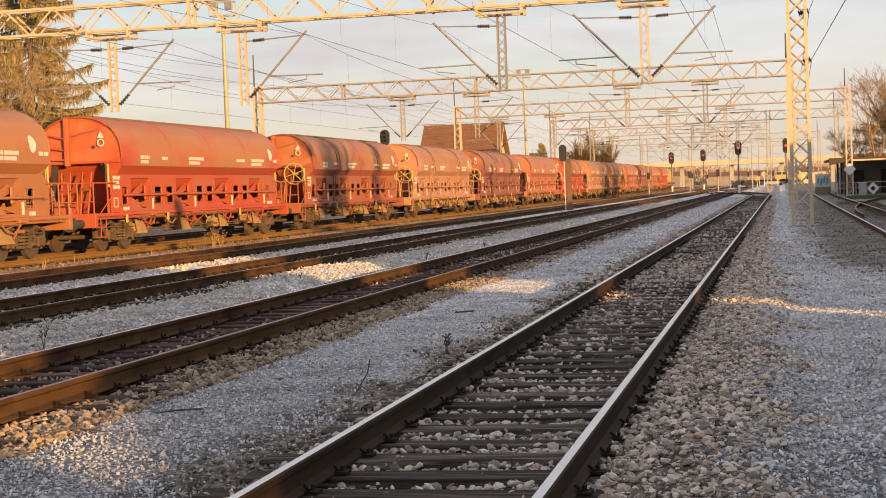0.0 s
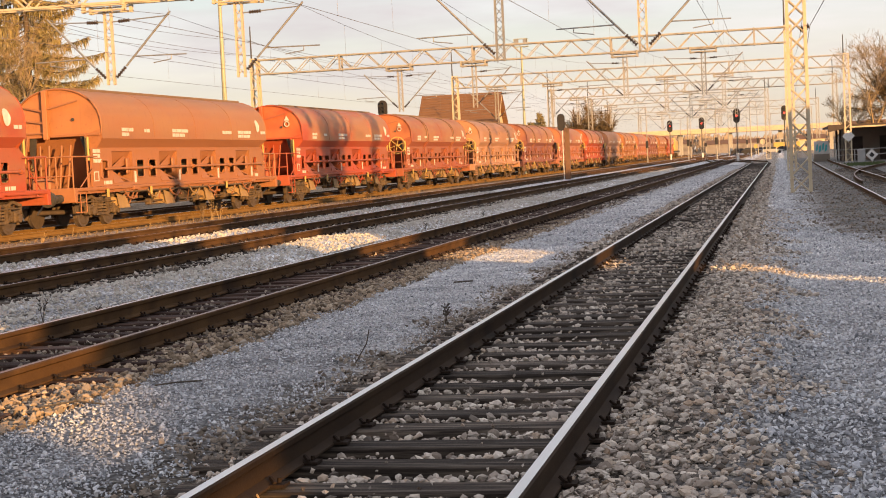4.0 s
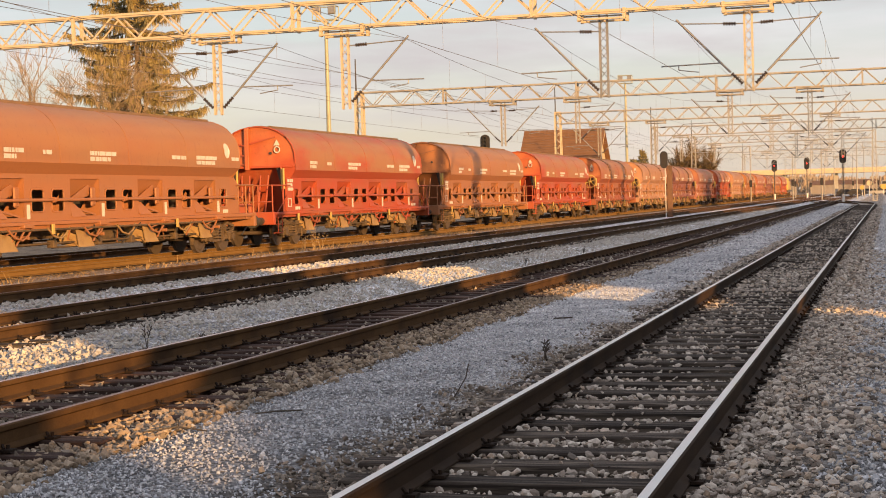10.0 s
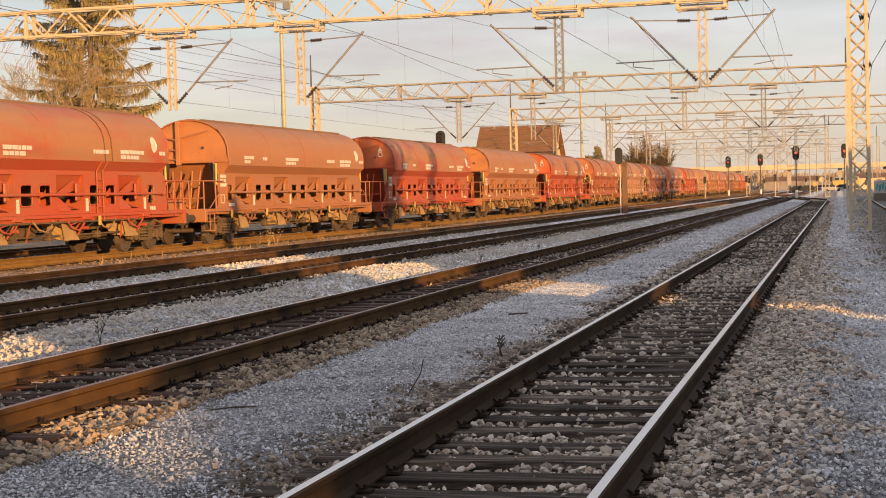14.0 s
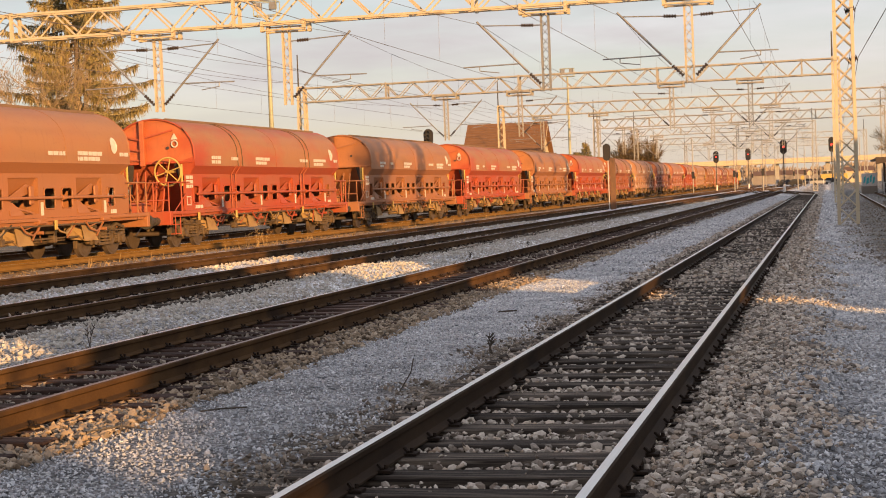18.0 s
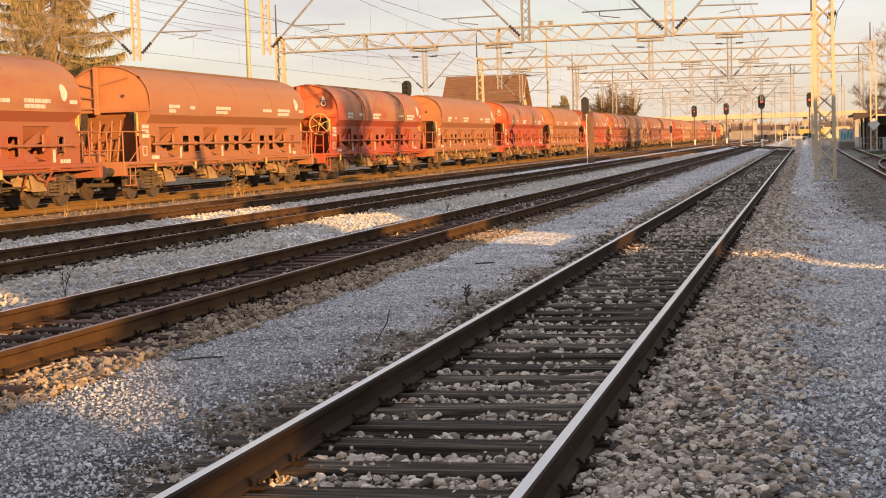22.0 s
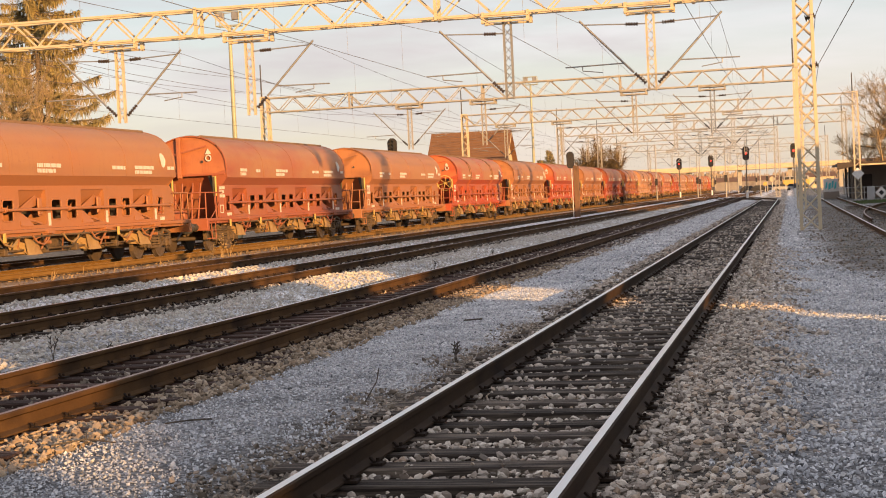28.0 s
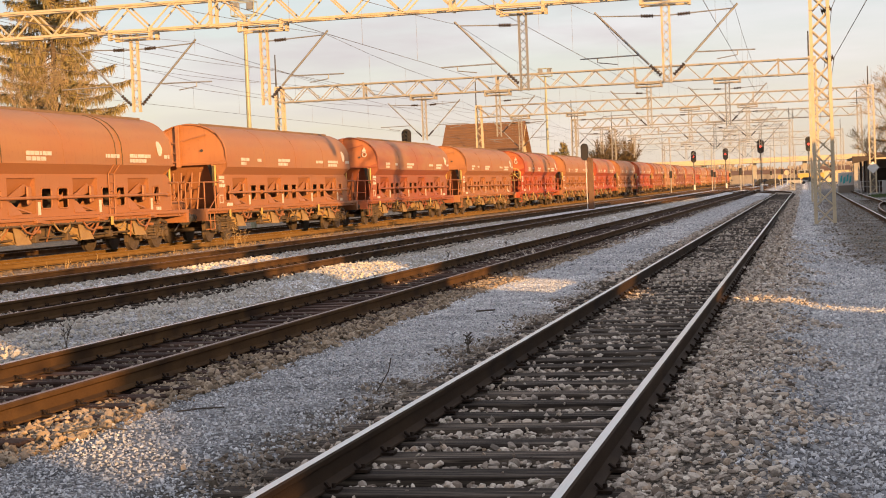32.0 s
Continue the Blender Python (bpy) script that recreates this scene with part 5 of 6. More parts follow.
build_signal(-4.95, 187, 5.35, 0.80, 1.65)
build_signal(0.52, 190, 5.45, 0.72, 1.75)
build_signal(-13.6, 282, 6.2, 0.95, 2.1)
build_signal(-19.0, 279, 5.9, 0.95, 2.1)
build_signal(-24.15, 95, 5.1, 0.62, 1.02, False, False)


def build_brown_post():
    p = thing("signal_post", pose(-14.0, 103.5, 0), "rusty brown steel column with a dark oval signal head", "signal")
    bm = bmesh.new()
    box(bm, 0.0, 0.34, -0.15, 0.15, -0.2, 3.45, 0.02)
    part("column", bm, M_RUSTPOST, p)
    bm = bmesh.new()
    box(bm, -0.14, -0.08, -0.04, 0.04, -0.2, 3.3, 0.01)
    part("side_post", bm, M_WHITE, p, "slim pale post beside it")
    bm = bmesh.new()
    oval(bm, 0.5, 1.12, -0.1, 0.12, 3.85, x=-0.18)
    part("signal_head", fix(bm), M_SIGNAL, p)
    bm = bmesh.new()
    tube(bm, (-0.18, 0.05, 3.3), (0.2, 0.05, 3.3), 0.03, 6)
    part("bracket", bm, M_GALV, p)


build_brown_post()


def build_lamp_pole(x, y, h):
    p = thing("lamp_pole", pose(x, y, 0), "tall pale green tapered steel lamp pole behind the train", "lamp pole", "lamp poles")
    bm = bmesh.new()
    tube(bm, (0, 0, -0.2), (0, 0, h * 0.5), 0.16, 14, 0.13)
    tube(bm, (0, 0, h * 0.5), (0, 0, h), 0.125, 14, 0.09)
    part("shaft", bm, M_POLE, p)
    bm = bmesh.new()
    for s in (-1, 1):
        tube(bm, (s * 0.65, -0.3, h), (s * 0.65, 0.3, h), 0.03, 6)
        tube(bm, (s * 0.65, -0.3, h + 0.75), (s * 0.65, 0.3, h + 0.75), 0.025, 6)
        for e in (-0.3, 0.3):
            tube(bm, (s * 0.65, e, h), (s * 0.65, e, h + 0.75), 0.025, 6)
    for e in (-0.3, 0.3):
        tube(bm, (-0.65, e, h), (0.65, e, h), 0.03, 6)
        tube(bm, (-0.65, e, h + 0.75), (0.65, e, h + 0.75), 0.025, 6)
    part("basket", bm, M_POLE, p)
    for s in (-0.42, 0.42):
        bm = bmesh.new()
        box(bm, s - 0.2, s + 0.2, -0.28, -0.05, h + 0.3, h + 0.72, 0.03)
        part("floodlight", bm, M_GALV, p)


build_lamp_pole(-29.4, 81, 11.6)
build_lamp_pole(-24.1, 150, 12.3)

# ---- house behind the train ----
M_TILE = surface("brown_roof_tile", (0.185, 0.092, 0.042), (0.145, 0.072, 0.034), 0.8, 1.2, 12, 0.2, 0.02, stain=(0.10, 0.055, 0.03), stain_at=(0.6, 0.85), rand=0.05)
M_CREAM = surface("cream_plaster", (0.541, 0.459, 0.312), (0.476, 0.385, 0.246), 0.8, 1.5, 30, 0.15, 0.01)


def build_house():
    hs = thing("house", pose(-39.4, 196, 0), "house with a steep brown tiled roof and cream gable", "house")
    bm = bmesh.new()
    box(bm, -4.6, 4.6, -4.0, 4.0, -0.2, 5.6)
    part("wall", bm, M_CREAM, hs)
    for s in (-1, 1):
        bm = bmesh.new()
        plate(bm, [(s * 4.6, -4.0, 5.6), (s * 4.6, 4.0, 5.6), (s * 4.6, 0, 9.6)], (-s, 0, 0), 0.25)
        part("gable", fix(bm), M_CREAM, hs)
        bm = bmesh.new()
        box(bm, min(s * 4.59, s * 4.66), max(s * 4.59, s * 4.66), -0.6, 0.6, 6.2, 7.4)
        part("gable_window", bm, M_LENS, hs)
    for s in (-1, 1):
        roof = new("roof_slope")
        roof.parent = hs
        bm = bmesh.new()
        plate(bm, [(-5.2, s * 4.6, 5.1), (5.2, s * 4.6, 5.1), (5.2, 0, 9.85), (-5.2, 0, 9.85)], (0, s * 0.7, 0.7), 0.12)
        part("roof_deck", fix(bm), M_TILE, roof)
        if s < 0:
            for r in range(14):
                bm = bmesh.new()
                f = r / 14.0
                ya, za = s * 4.6 * (1 - f), 5.1 + 4.75 * f
                box(bm, -5.2, 5.2, ya - 0.10, ya + 0.02, za + 0.10, za + 0.17)
                part("tile_course", bm, M_TILE, roof)
    bm = bmesh.new()
    tube(bm, (-5.2, 0, 9.95), (5.2, 0, 9.95), 0.14, 8)
    part("ridge", bm, M_TILE, hs)
    bm = bmesh.new()
    plate(bm, [(5.05, -4.7, 5.0), (5.05, -4.45, 5.0), (5.05, 0.0, 9.6), (5.05, 0.0, 9.9)], (1, 0, 0), 0.17)
    part("barge_board", fix(bm), M_CREAM, hs)


build_house()

# ---- trees ----
M_BARK = surface("grey_brown_bark", (0.139, 0.102, 0.0697), (0.0902, 0.0656, 0.0451), 0.9, 6, 50, 0.5, 0.02)
M_TWIG = surface("golden_brown_twigs", (0.37, 0.265, 0.14), (0.26, 0.185, 0.10), 0.85, 4, 40, 0.1, 0.004)
M_NEEDLE = surface("olive_spruce_needles", (0.34, 0.265, 0.10), (0.20, 0.165, 0.07), 0.8, 2.5, 20, 0.2, 0.01, stain=(0.34, 0.24, 0.10), stain_at=(0.55, 0.8))
# horizon haze is put into this paler tree colour
M_FARBUSH = surface("hazed_far_trees", (0.33, 0.255, 0.185), (0.25, 0.20, 0.15), 0.9, 0.3, 4, 0.2, 0.05)


def build_spruce(x, y, h, r, count, seed, label, clear=1.2):
    rs = random.Random(seed)
    tr = thing("spruce_tree", pose(x, y, 0), label, "tree", "trees")
    bm = bmesh.new()
    tube(bm, (0, 0, -0.2), (0.1, 0, h * 0.55), 0.24 * h / 15, 10, 0.12 * h / 15)
    tube(bm, (0.1, 0, h * 0.55), (0, 0, h), 0.12 * h / 15, 8, 0.02)
    part("trunk", bm, M_BARK, tr)
    boughs, quads_v, quads_f = bmesh.new(), [], []
    for i in range(count):
        f = (i + rs.random()) / count
        z = clear + (h - clear - 0.3) * f ** 0.9
        rad = r * (1 - (z - clear) / (h - clear)) ** 0.85 * rs.uniform(0.55, 1.15) + 0.25
        a = i * 2.4 + rs.uniform(-0.5, 0.5)
        d = Vector((math.cos(a), math.sin(a), 0))
        side = Vector((-d.y, d.x, 0))
        pts = []
        for k in range(7):
            t = k / 6
            pts.append(d * rad * t + Vector((0, 0, z + rad * (-0.46 * t + 0.40 * t * t))))
        for k in range(6):
            tube(boughs, pts[k], pts[k + 1], 0.05 * (1 - k / 7.5), 4, caps=False)
        n = int(40 + 120 * rad)
        for k in range(n):
            t = 0.12 + 0.88 * rs.random() ** 0.8
            j = min(5, int(t * 6))
            p = pts[j].lerp(pts[j + 1], t * 6 - j)
            s = rs.choice((-1, 1))
            ln = rs.uniform(0.18, 0.62) * (1.15 - 0.5 * t)
            hang = rs.random() < 0.45
            way = (side * s * rs.uniform(0.1, 0.5 if hang else 1.0) + d * rs.uniform(0.0, 0.6) + Vector((0, 0, -1.6 if hang else rs.uniform(-0.7, 0.25)))).normalized() * ln * (1.5 if hang else 1.0)
            w = way.cross(Vector((rs.uniform(-1, 1), rs.uniform(-1, 1), rs.uniform(-1, 1)))).normalized() * rs.uniform(0.014, 0.034)
            b = len(quads_v)
            quads_v += [p, p + way * 0.4 + w, p + way, p + way * 0.4 - w]
            quads_f.append((b, b + 1, b + 2, b + 3))
    part("branchwork", boughs, M_BARK, tr)
    mesh_part("crown", mesh_arrays("crown", np.array([v[:] for v in quads_v]), np.array(quads_f)), M_NEEDLE, tr)
    return tr


def build_bare_tree(x, y, h, seed, label, lean=0.0, depth=5, spread_angle=0.55, stem=0.16):
    """A leafless tree: limbs that fork again and again into fine twigs."""
    rs = random.Random(seed)
    tr = thing("bare_tree", pose(x, y, 0), label, "tree", "trees")
    trunk, limbs, twigs = bmesh.new(), bmesh.new(), bmesh.new()

    def grow(p, d, ln, r, k):
        q = p + d * ln
        mid = p.lerp(q, 0.5) + Vector((rs.uniform(-1, 1), rs.uniform(-1, 1), rs.uniform(-0.3, 0.6))) * ln * 0.08
        bm = trunk if k == 0 else limbs if k < 3 else twigs
        n = 8 if k == 0 else 5 if k < 3 else 3
        tube(bm, p, mid, r, n, r * 0.86, caps=False)
        tube(bm, mid, q, r * 0.86, n, r * 0.7, caps=False)
        if k >= depth:
            return
        for _ in range(3 if k < 2 else rs.choice((2, 3, 3))):
            v = Vector((rs.gauss(0, 1), rs.gauss(0, 1), rs.gauss(0, 0.7))).normalized()
            nd = (d + v * spread_angle * rs.uniform(0.7, 1.5) + Vector((0, 0, 0.12))).normalized()
            grow(p.lerp(q, rs.uniform(0.55, 1.0)), nd, ln * rs.uniform(0.62, 0.86), max(r * 0.58, 0.012), k + 1)

    grow(Vector((0, 0, -0.1)), Vector((lean, 0, 1)).normalized(), h * 0.27, stem, 0)
    part("trunk", trunk, M_BARK, tr)
    part("branchwork", limbs, M_TWIG, tr)
    part("crown", twigs, M_TWIG, tr)
    return tr


build_spruce(-40.4, 80, 18.2, 7.2, 150, 3, "tall spruce with drooping olive boughs behind the tracks")
build_bare_tree(-44.5, 76, 15.0, 5, "leafless tree with golden twigs beside the spruce", -0.2, 5, 0.6, 0.14)
build_bare_tree(-38.6, 74, 13.5, 6, "leafless tree with golden twigs before the spruce", 0.1, 6, 0.6, 0.12)
build_bare_tree(-42.6, 74, 13.0, 17, "leafless tree with golden twigs before the spruce", 0.15, 6, 0.6, 0.12)
build_bare_tree(8.4, 150, 15.0, 8, "wide leafless tree behind the platform roof", 0.0, 7, 0.7, 0.15)
build_bare_tree(11.5, 158, 15.0, 9, "wide leafless tree behind the platform roof", 0.1, 7, 0.7, 0.14)
build_bare_tree(7.2, 165, 9.0, 19, "leafless tree behind the platform roof", -0.1, 7, 0.7, 0.2)


def build_bush_tree(x, y, h, r, seed, label, twigs=60):
    """A bushy winter crown: a short trunk and a dense cloud of fine twigs with an uneven outline."""
    rs = random.Random(seed)
    tr = thing("bushy_tree", pose(x, y, 0), label, "tree", "trees")
    bm = bmesh.new()
    tube(bm, (0, 0, -0.2), (0.1, 0, h * 0.5), 0.2, 8, 0.12)
    part("trunk", bm, M_BARK, tr)
    limbs, vs, fs = bmesh.new(), [], []
    for i in range(90):
        a, e = rs.uniform(0, 6.283), rs.uniform(-0.3, 1.4)
        d = Vector((math.cos(a) * math.cos(e), math.sin(a) * math.cos(e), math.sin(e)))
        p = Vector((0, 0, h * rs.uniform(0.3, 0.5)))
        q = p + Vector((d.x * r, d.y * r, d.z * h * 0.52)) * rs.uniform(0.55, 1.05)
        tube(limbs, p, q, 0.05, 4, 0.012, caps=False)
        for _ in range(twigs):
            o = p.lerp(q, rs.uniform(0.3, 1.05))
            way = (d + Vector((rs.gauss(0, 0.7), rs.gauss(0, 0.7), rs.gauss(0.2, 0.6)))).normalized() * rs.uniform(0.4, 1.1)
            w = way.cross(Vector((rs.gauss(0, 1), rs.gauss(0, 1), rs.gauss(0, 1)))).normalized() * rs.uniform(0.015, 0.05)
            b = len(vs)
            vs += [o - w, o + w, o + way]
            fs.append((b, b + 1, b + 2))
    part("branchwork", limbs, M_TWIG, tr)
    mesh_part("crown", mesh_arrays("crown", np.array([v[:] for v in vs]), np.array(fs)), M_WINTER, tr)


M_WINTER = surface("brown_winter_twigs", (0.197, 0.135, 0.0656), (0.131, 0.0943, 0.0492), 0.85, 1.0, 20, 0.0)
for k, (bx, bh, br) in enumerate(((-29.3, 8.8, 2.2), (-27.3, 10.0, 2.4), (-25.4, 9.0, 2.0))):
    build_bush_tree(bx, 230 + 2 * k, bh, br, 11 + k, "brown bushy winter tree behind the train")
build_bush_tree(10.2, 153, 11.5, 3.8, 15, "golden bushy tree behind the platform roof")
build_bush_tree(14.5, 158, 12.5, 3.8, 16, "golden bushy tree behind the platform roof")
build_spruce(-36.3, 232, 7.2, 2.2, 60, 21, "small dark conifer behind the train")
build_spruce(-34.3, 228, 8.4, 2.0, 60, 22, "small dark conifer behind the train")

# unseen tree added only to cast a broad shadow on the train
build_bush_tree(6.6, 40.0, 10.5, 2.0, 41, "unseen bushy tree added beside the tracks to shade the train", 30)
# out-of-view mast, there only for its narrow shadow on the wagons
build_mast(3.3, 24.5, 5.4, 0.16, 0.12, label="unseen slim lattice mast added to cast a narrow shadow on the train")

# ---- the station side ----
M_DARKWOOD = surface("dark_canopy_wood", (0.07, 0.05, 0.04), (0.045, 0.033, 0.028), 0.8, 3, 40, 0.2, 0.005)
M_TEAL = surface("teal_spray_paint", (0.05, 0.42, 0.45), (0.10, 0.55, 0.55), 0.5, 6, 40, 0.0)
M_CABINET = surface("pale_grey_cabinet", (0.36, 0.36, 0.35), (0.29, 0.285, 0.27), 0.6, 3, 40, 0.1, 0.002)


def build_platform_roof():
    c = thing("platform_roof", pose(4.2, 142, 0), "low dark platform roof on posts with a light fascia", "canopy")
    bm = bmesh.new()
    plate(bm, [(0, -2.5, 3.0), (22, -2.5, 2.9), (22, 22, 2.9), (0, 22, 3.0)], (0, 0, 1), 0.18)
    part("deck", fix(bm), M_DARKWOOD, c)
    bm = bmesh.new()
    box(bm, 1.6, 22, -2.60, -2.51, 2.86, 2.99)
    part("fascia", bm, M_CREAM, c, "light board along the roof edge")
    for x in (1.2, 5.5, 10.0, 14.5, 19):
        for y in (-1.8, 8, 18):
            bm = bmesh.new()
            box(bm, x - 0.1, x + 0.1, y - 0.1, y + 0.1, -0.1, 3.0, 0.01)
            strut(bm, (x, y, 2.2), (x + 0.8, y, 2.95), 0.06)
            part("post", bm, M_DARKWOOD, c)
    bm = bmesh.new()
    box(bm, 1.2, 22, 6.0, 6.25, -0.1, 2.9)
    part("back_wall", bm, M_SHADEWALL, c)
    for x in (2.0, 4.6, 7.2, 9.8):
        bm = bmesh.new()
        box(bm, x, x + 1.1, 5.9, 5.99, -0.05, 2.1)
        part("door", bm, M_DARKWOOD, c)
    bm = bmesh.new()
    plate(bm, [(-0.2, -2.6, 2.55), (1.7, -2.6, 2.9), (1.7, -2.6, 3.05), (-0.2, -2.6, 3.2)], (0, 1, 0), 0.12)
    part("gutter_end", fix(bm), M_DARKWOOD, c)


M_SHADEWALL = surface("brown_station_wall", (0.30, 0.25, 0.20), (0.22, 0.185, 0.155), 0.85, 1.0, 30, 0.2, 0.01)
build_platform_roof()


def build_platform_fence():
    f = thing("platform_fence", pose(4.6, 137.5, 0), "low pale steel fence in front of the platform roof", "fence")
    for z in (0.55, 1.0):
        bm = bmesh.new()
        tube(bm, (0.0, 0, z), (9.0, 0, z), 0.03, 6)
        part("fence_rail", bm, M_CABINET, f)
    for k in range(7):
        bm = bmesh.new()
        tube(bm, (1.5 * k, 0, -0.1), (1.5 * k, 0, 1.05), 0.045, 8)
        part("fence_post", bm, M_CABINET, f)


build_platform_fence()

wall_box = thing("relay_box", pose(3.7, 150, 0), "white relay cabinet sprayed with teal letters", "cabinet")
bm = bmesh.new()
box(bm, -0.68, 0.68, 0, 0.8, 0.65, 1.85, 0.02)
part("body", bm, M_WHITE, wall_box)
bm = bmesh.new()
box(bm, -0.72, 0.72, -0.05, 0.85, -0.1, 0.65, 0.02)
part("plinth", bm, M_SHADEWALL, wall_box)
bm = bmesh.new()
for i, (a, b, c, d) in enumerate(((-0.55, -0.36, 0.9, 1.6), (-0.30, -0.06, 0.8, 1.5), (0.0, 0.2, 0.95, 1.7), (0.26, 0.46, 0.85, 1.55))):
    plate(bm, [(a, -0.006, c), (b, -0.006, c + 0.12), (b + 0.05, -0.006, d), (a + 0.08, -0.006, d - 0.1)], (0, 1, 0), 0.004)
part("spray_marks", fix(bm), M_TEAL, wall_box, "teal sprayed marks")

for dx, dy in ((6.0, 124),):
    cab = thing("equipment_cabinet", pose(dx, dy, 0), "small grey steel cabinet beside the track", "cabinet", "equipment cabinets")
    bm = bmesh.new()
    box(bm, -0.28, 0.28, -0.25, 0.25, -0.1, 1.05, 0.03)
    part("body", bm, M_CABINET, cab)
    bm = bmesh.new()
    box(bm, -0.24, 0.24, -0.27, -0.252, 0.1, 0.98)
    part("door", bm, M_CABINET, cab)


def build_diamond(x, y, z, r, onpost):
    d = thing("diamond_sign", pose(x, y, 0), "white diamond-shaped railway sign with a dark centre" if onpost else "white diamond-shaped board on the lattice mast", "sign", "diamond signs")
    bm = bmesh.new()
    plate(bm, [(r, 0, z), (0, 0, z + r), (-r, 0, z), (0, 0, z - r)], (0, 1, 0), 0.02)
    part("board", fix(bm), M_WHITE, d)
    if onpost:
        bm = bmesh.new()
        plate(bm, [(r * 0.45, -0.008, z), (0, -0.008, z + r * 0.45), (-r * 0.45, -0.008, z), (0, -0.008, z - r * 0.45)], (0, 1, 0), 0.006)
        part("centre", fix(bm), M_SIGNAL, d)
        bm = bmesh.new()
        tube(bm, (0, 0.04, -0.1), (0, 0.04, z - r * 0.4), 0.04, 8)
        part("post", bm, M_GALV, d)


build_diamond(6.55, 120, 0.62, 0.45, True)


# ---- side tracks and switch on the station side ----
def bent_rail(parent, pts, name="rail", head=M_RAILTOP):
    bm = bmesh.new()
    rows = []
    prof = rail_profile(0.0)
    for i, p in enumerate(pts):
        a, b = pts[max(0, i - 1)], pts[min(len(pts) - 1, i + 1)]
        d = Vector((b[0] - a[0], b[1] - a[1], 0)).normalized()
        side = Vector((d.y, -d.x, 0))
        rows.append([bm.verts.new(Vector((p[0], p[1], 0)) + side * x + Vector((0, 0, z - 0.03))) for x, z in prof])
    k = len(prof)
    for r0, r1 in zip(rows, rows[1:]):
        for j in range(k):
            bm.faces.new((r0[j], r1[j], r1[(j + 1) % k], r0[(j + 1) % k]))
    fix(bm)
    for f in bm.faces:
        if f.normal.z > 0.85 and f.calc_center_median().z > 0.12:
            f.material_index = 1
    return part(name, bm, [M_RAIL, head], parent)


def build_switch():
    sw = thing("railway_switch", pose(0, 0, 0), "railway switch with worn rails crossing in dark gravel", "track", "", "structure")
    for x in (2.58, 4.08):
        bent_rail(sw, [(x + 0.0006 * max(0, y - 100) ** 1.3, y) for y in range(28, 180, 4)])
    for off in (0.0, 1.5):
        bent_rail(sw, [(3.0 + off + 0.0017 * (y - 62) ** 2, y) for y in range(62, 124, 3)], "diverging_rail", M_RAILTOP_DULL)
        bent_rail(sw, [(6.2 + off - 0.06 * (y - 40), y) for y in range(36, 76, 4)], "crossing_rail", M_RAILTOP_DULL)
    for i in range(75):
        y = 30 + i * 0.62 * 1.6
        bm = bmesh.new()
        box(bm, 1.9, 4.8 + 0.02 * max(0, y - 60), y - 0.12, y + 0.12, -0.17, -0.03, 0.012)
        part("sleeper", bm, M_SLEEPER, sw)


build_switch()


def build_crossovers():
    """Slanting tracks that join the parallel ones farther down the yard."""
    for x0, y0, x1, y1 in ((-1.93, 156, -6.67, 206), (-6.67, 178, -11.6, 232), (-11.6, 200, -6.67, 275), (-16.15, 225, -11.6, 300), (-6.67, 290, -11.6, 360)):
        tr = thing("crossover_track", pose(0, 0, 0), "slanting rusty track joining two parallel ones", "track", "crossover tracks", "structure")
        for off in (-0.7525, 0.7525):
            pts = []
            for i in range(13):
                t = i / 12
                e = 0.5 * t * t * (3 - 2 * t) + 0.5 * t
                pts.append((x0 + (x1 - x0) * e + off, y0 + (y1 - y0) * t))
            bent_rail(tr, pts).location.z = 0.034


build_crossovers()

# ---- the far end of the yard ----
def build_overpass():
    o = thing("road_overpass", pose(0, 450, 0), "long pale concrete road bridge across the far end", "bridge")
    bm = bmesh.new()
    box(bm, -75, 30, 0, 9, 5.95, 6.5, 0.05)
    part("deck", bm, M_CREAM, o)
    bm = bmesh.new()
    box(bm, -75, 30, -0.12, 0.12, 6.55, 7.35)
    part("parapet", bm, M_CREAM, o)
    for x in range(-70, 30, 14):
        bm = bmesh.new()
        box(bm, x - 0.6, x + 0.6, 3.5, 5.5, -0.2, 5.95, 0.05)
        part("pier", bm, M_CONC, o)


build_overpass()


# distance haze put into the grey of the far walls
M_FARWALL = surface("hazed_far_plaster", (0.27, 0.24, 0.22), (0.19, 0.17, 0.155), 0.85, 0.5, 8, 0.1, 0.02, stain=(0.12, 0.10, 0.09), stain_at=(0.5, 0.7))


def build_far_building(x, y, w, d, h, mat, label, roof):
    b = thing("far_building", pose(x, y, 0), label, "building", "far buildings")
    bm = bmesh.new()
    box(bm, -w / 2, w / 2, 0, d, -0.3, h)
    part("wall", bm, mat, b)
    bm = bmesh.new()
    plate(bm, [(-w / 2 - 0.4, -0.4, h), (-w / 2 - 0.4, d + 0.4, h), (-w / 2 - 0.4, d / 2, h + roof)], (1, 0, 0), w + 0.8)
    part("roof", fix(bm), M_TILE, b)
    n = int(w / 3) if w < 20 else 0
    for i in range(n):
        bm = bmesh.new()
        cx = -w / 2 + (i + 0.5) * w / n
        box(bm, cx - 0.6, cx + 0.6, -0.05, -0.01, 1.0, 2.5)
        part("window", bm, M_LENS, b)


build_far_building(-42, 520, 26, 12, 3.6, M_FARWALL, "low grey warehouse in the distance", 1.5)
build_far_building(-14, 540, 22, 10, 3.0, M_FARWALL, "low grey building in the distance", 1.5)
build_far_building(7, 430, 9, 8, 3.0, M_CREAM, "small cream building in the distance", 1.2)
build_far_building(20, 330, 14, 10, 4.0, M_CREAM, "cream building beyond the platform", 2.0)
build_far_building(-75, 300, 18, 12, 5.0, M_CREAM, "cream house in the distance", 3.0)


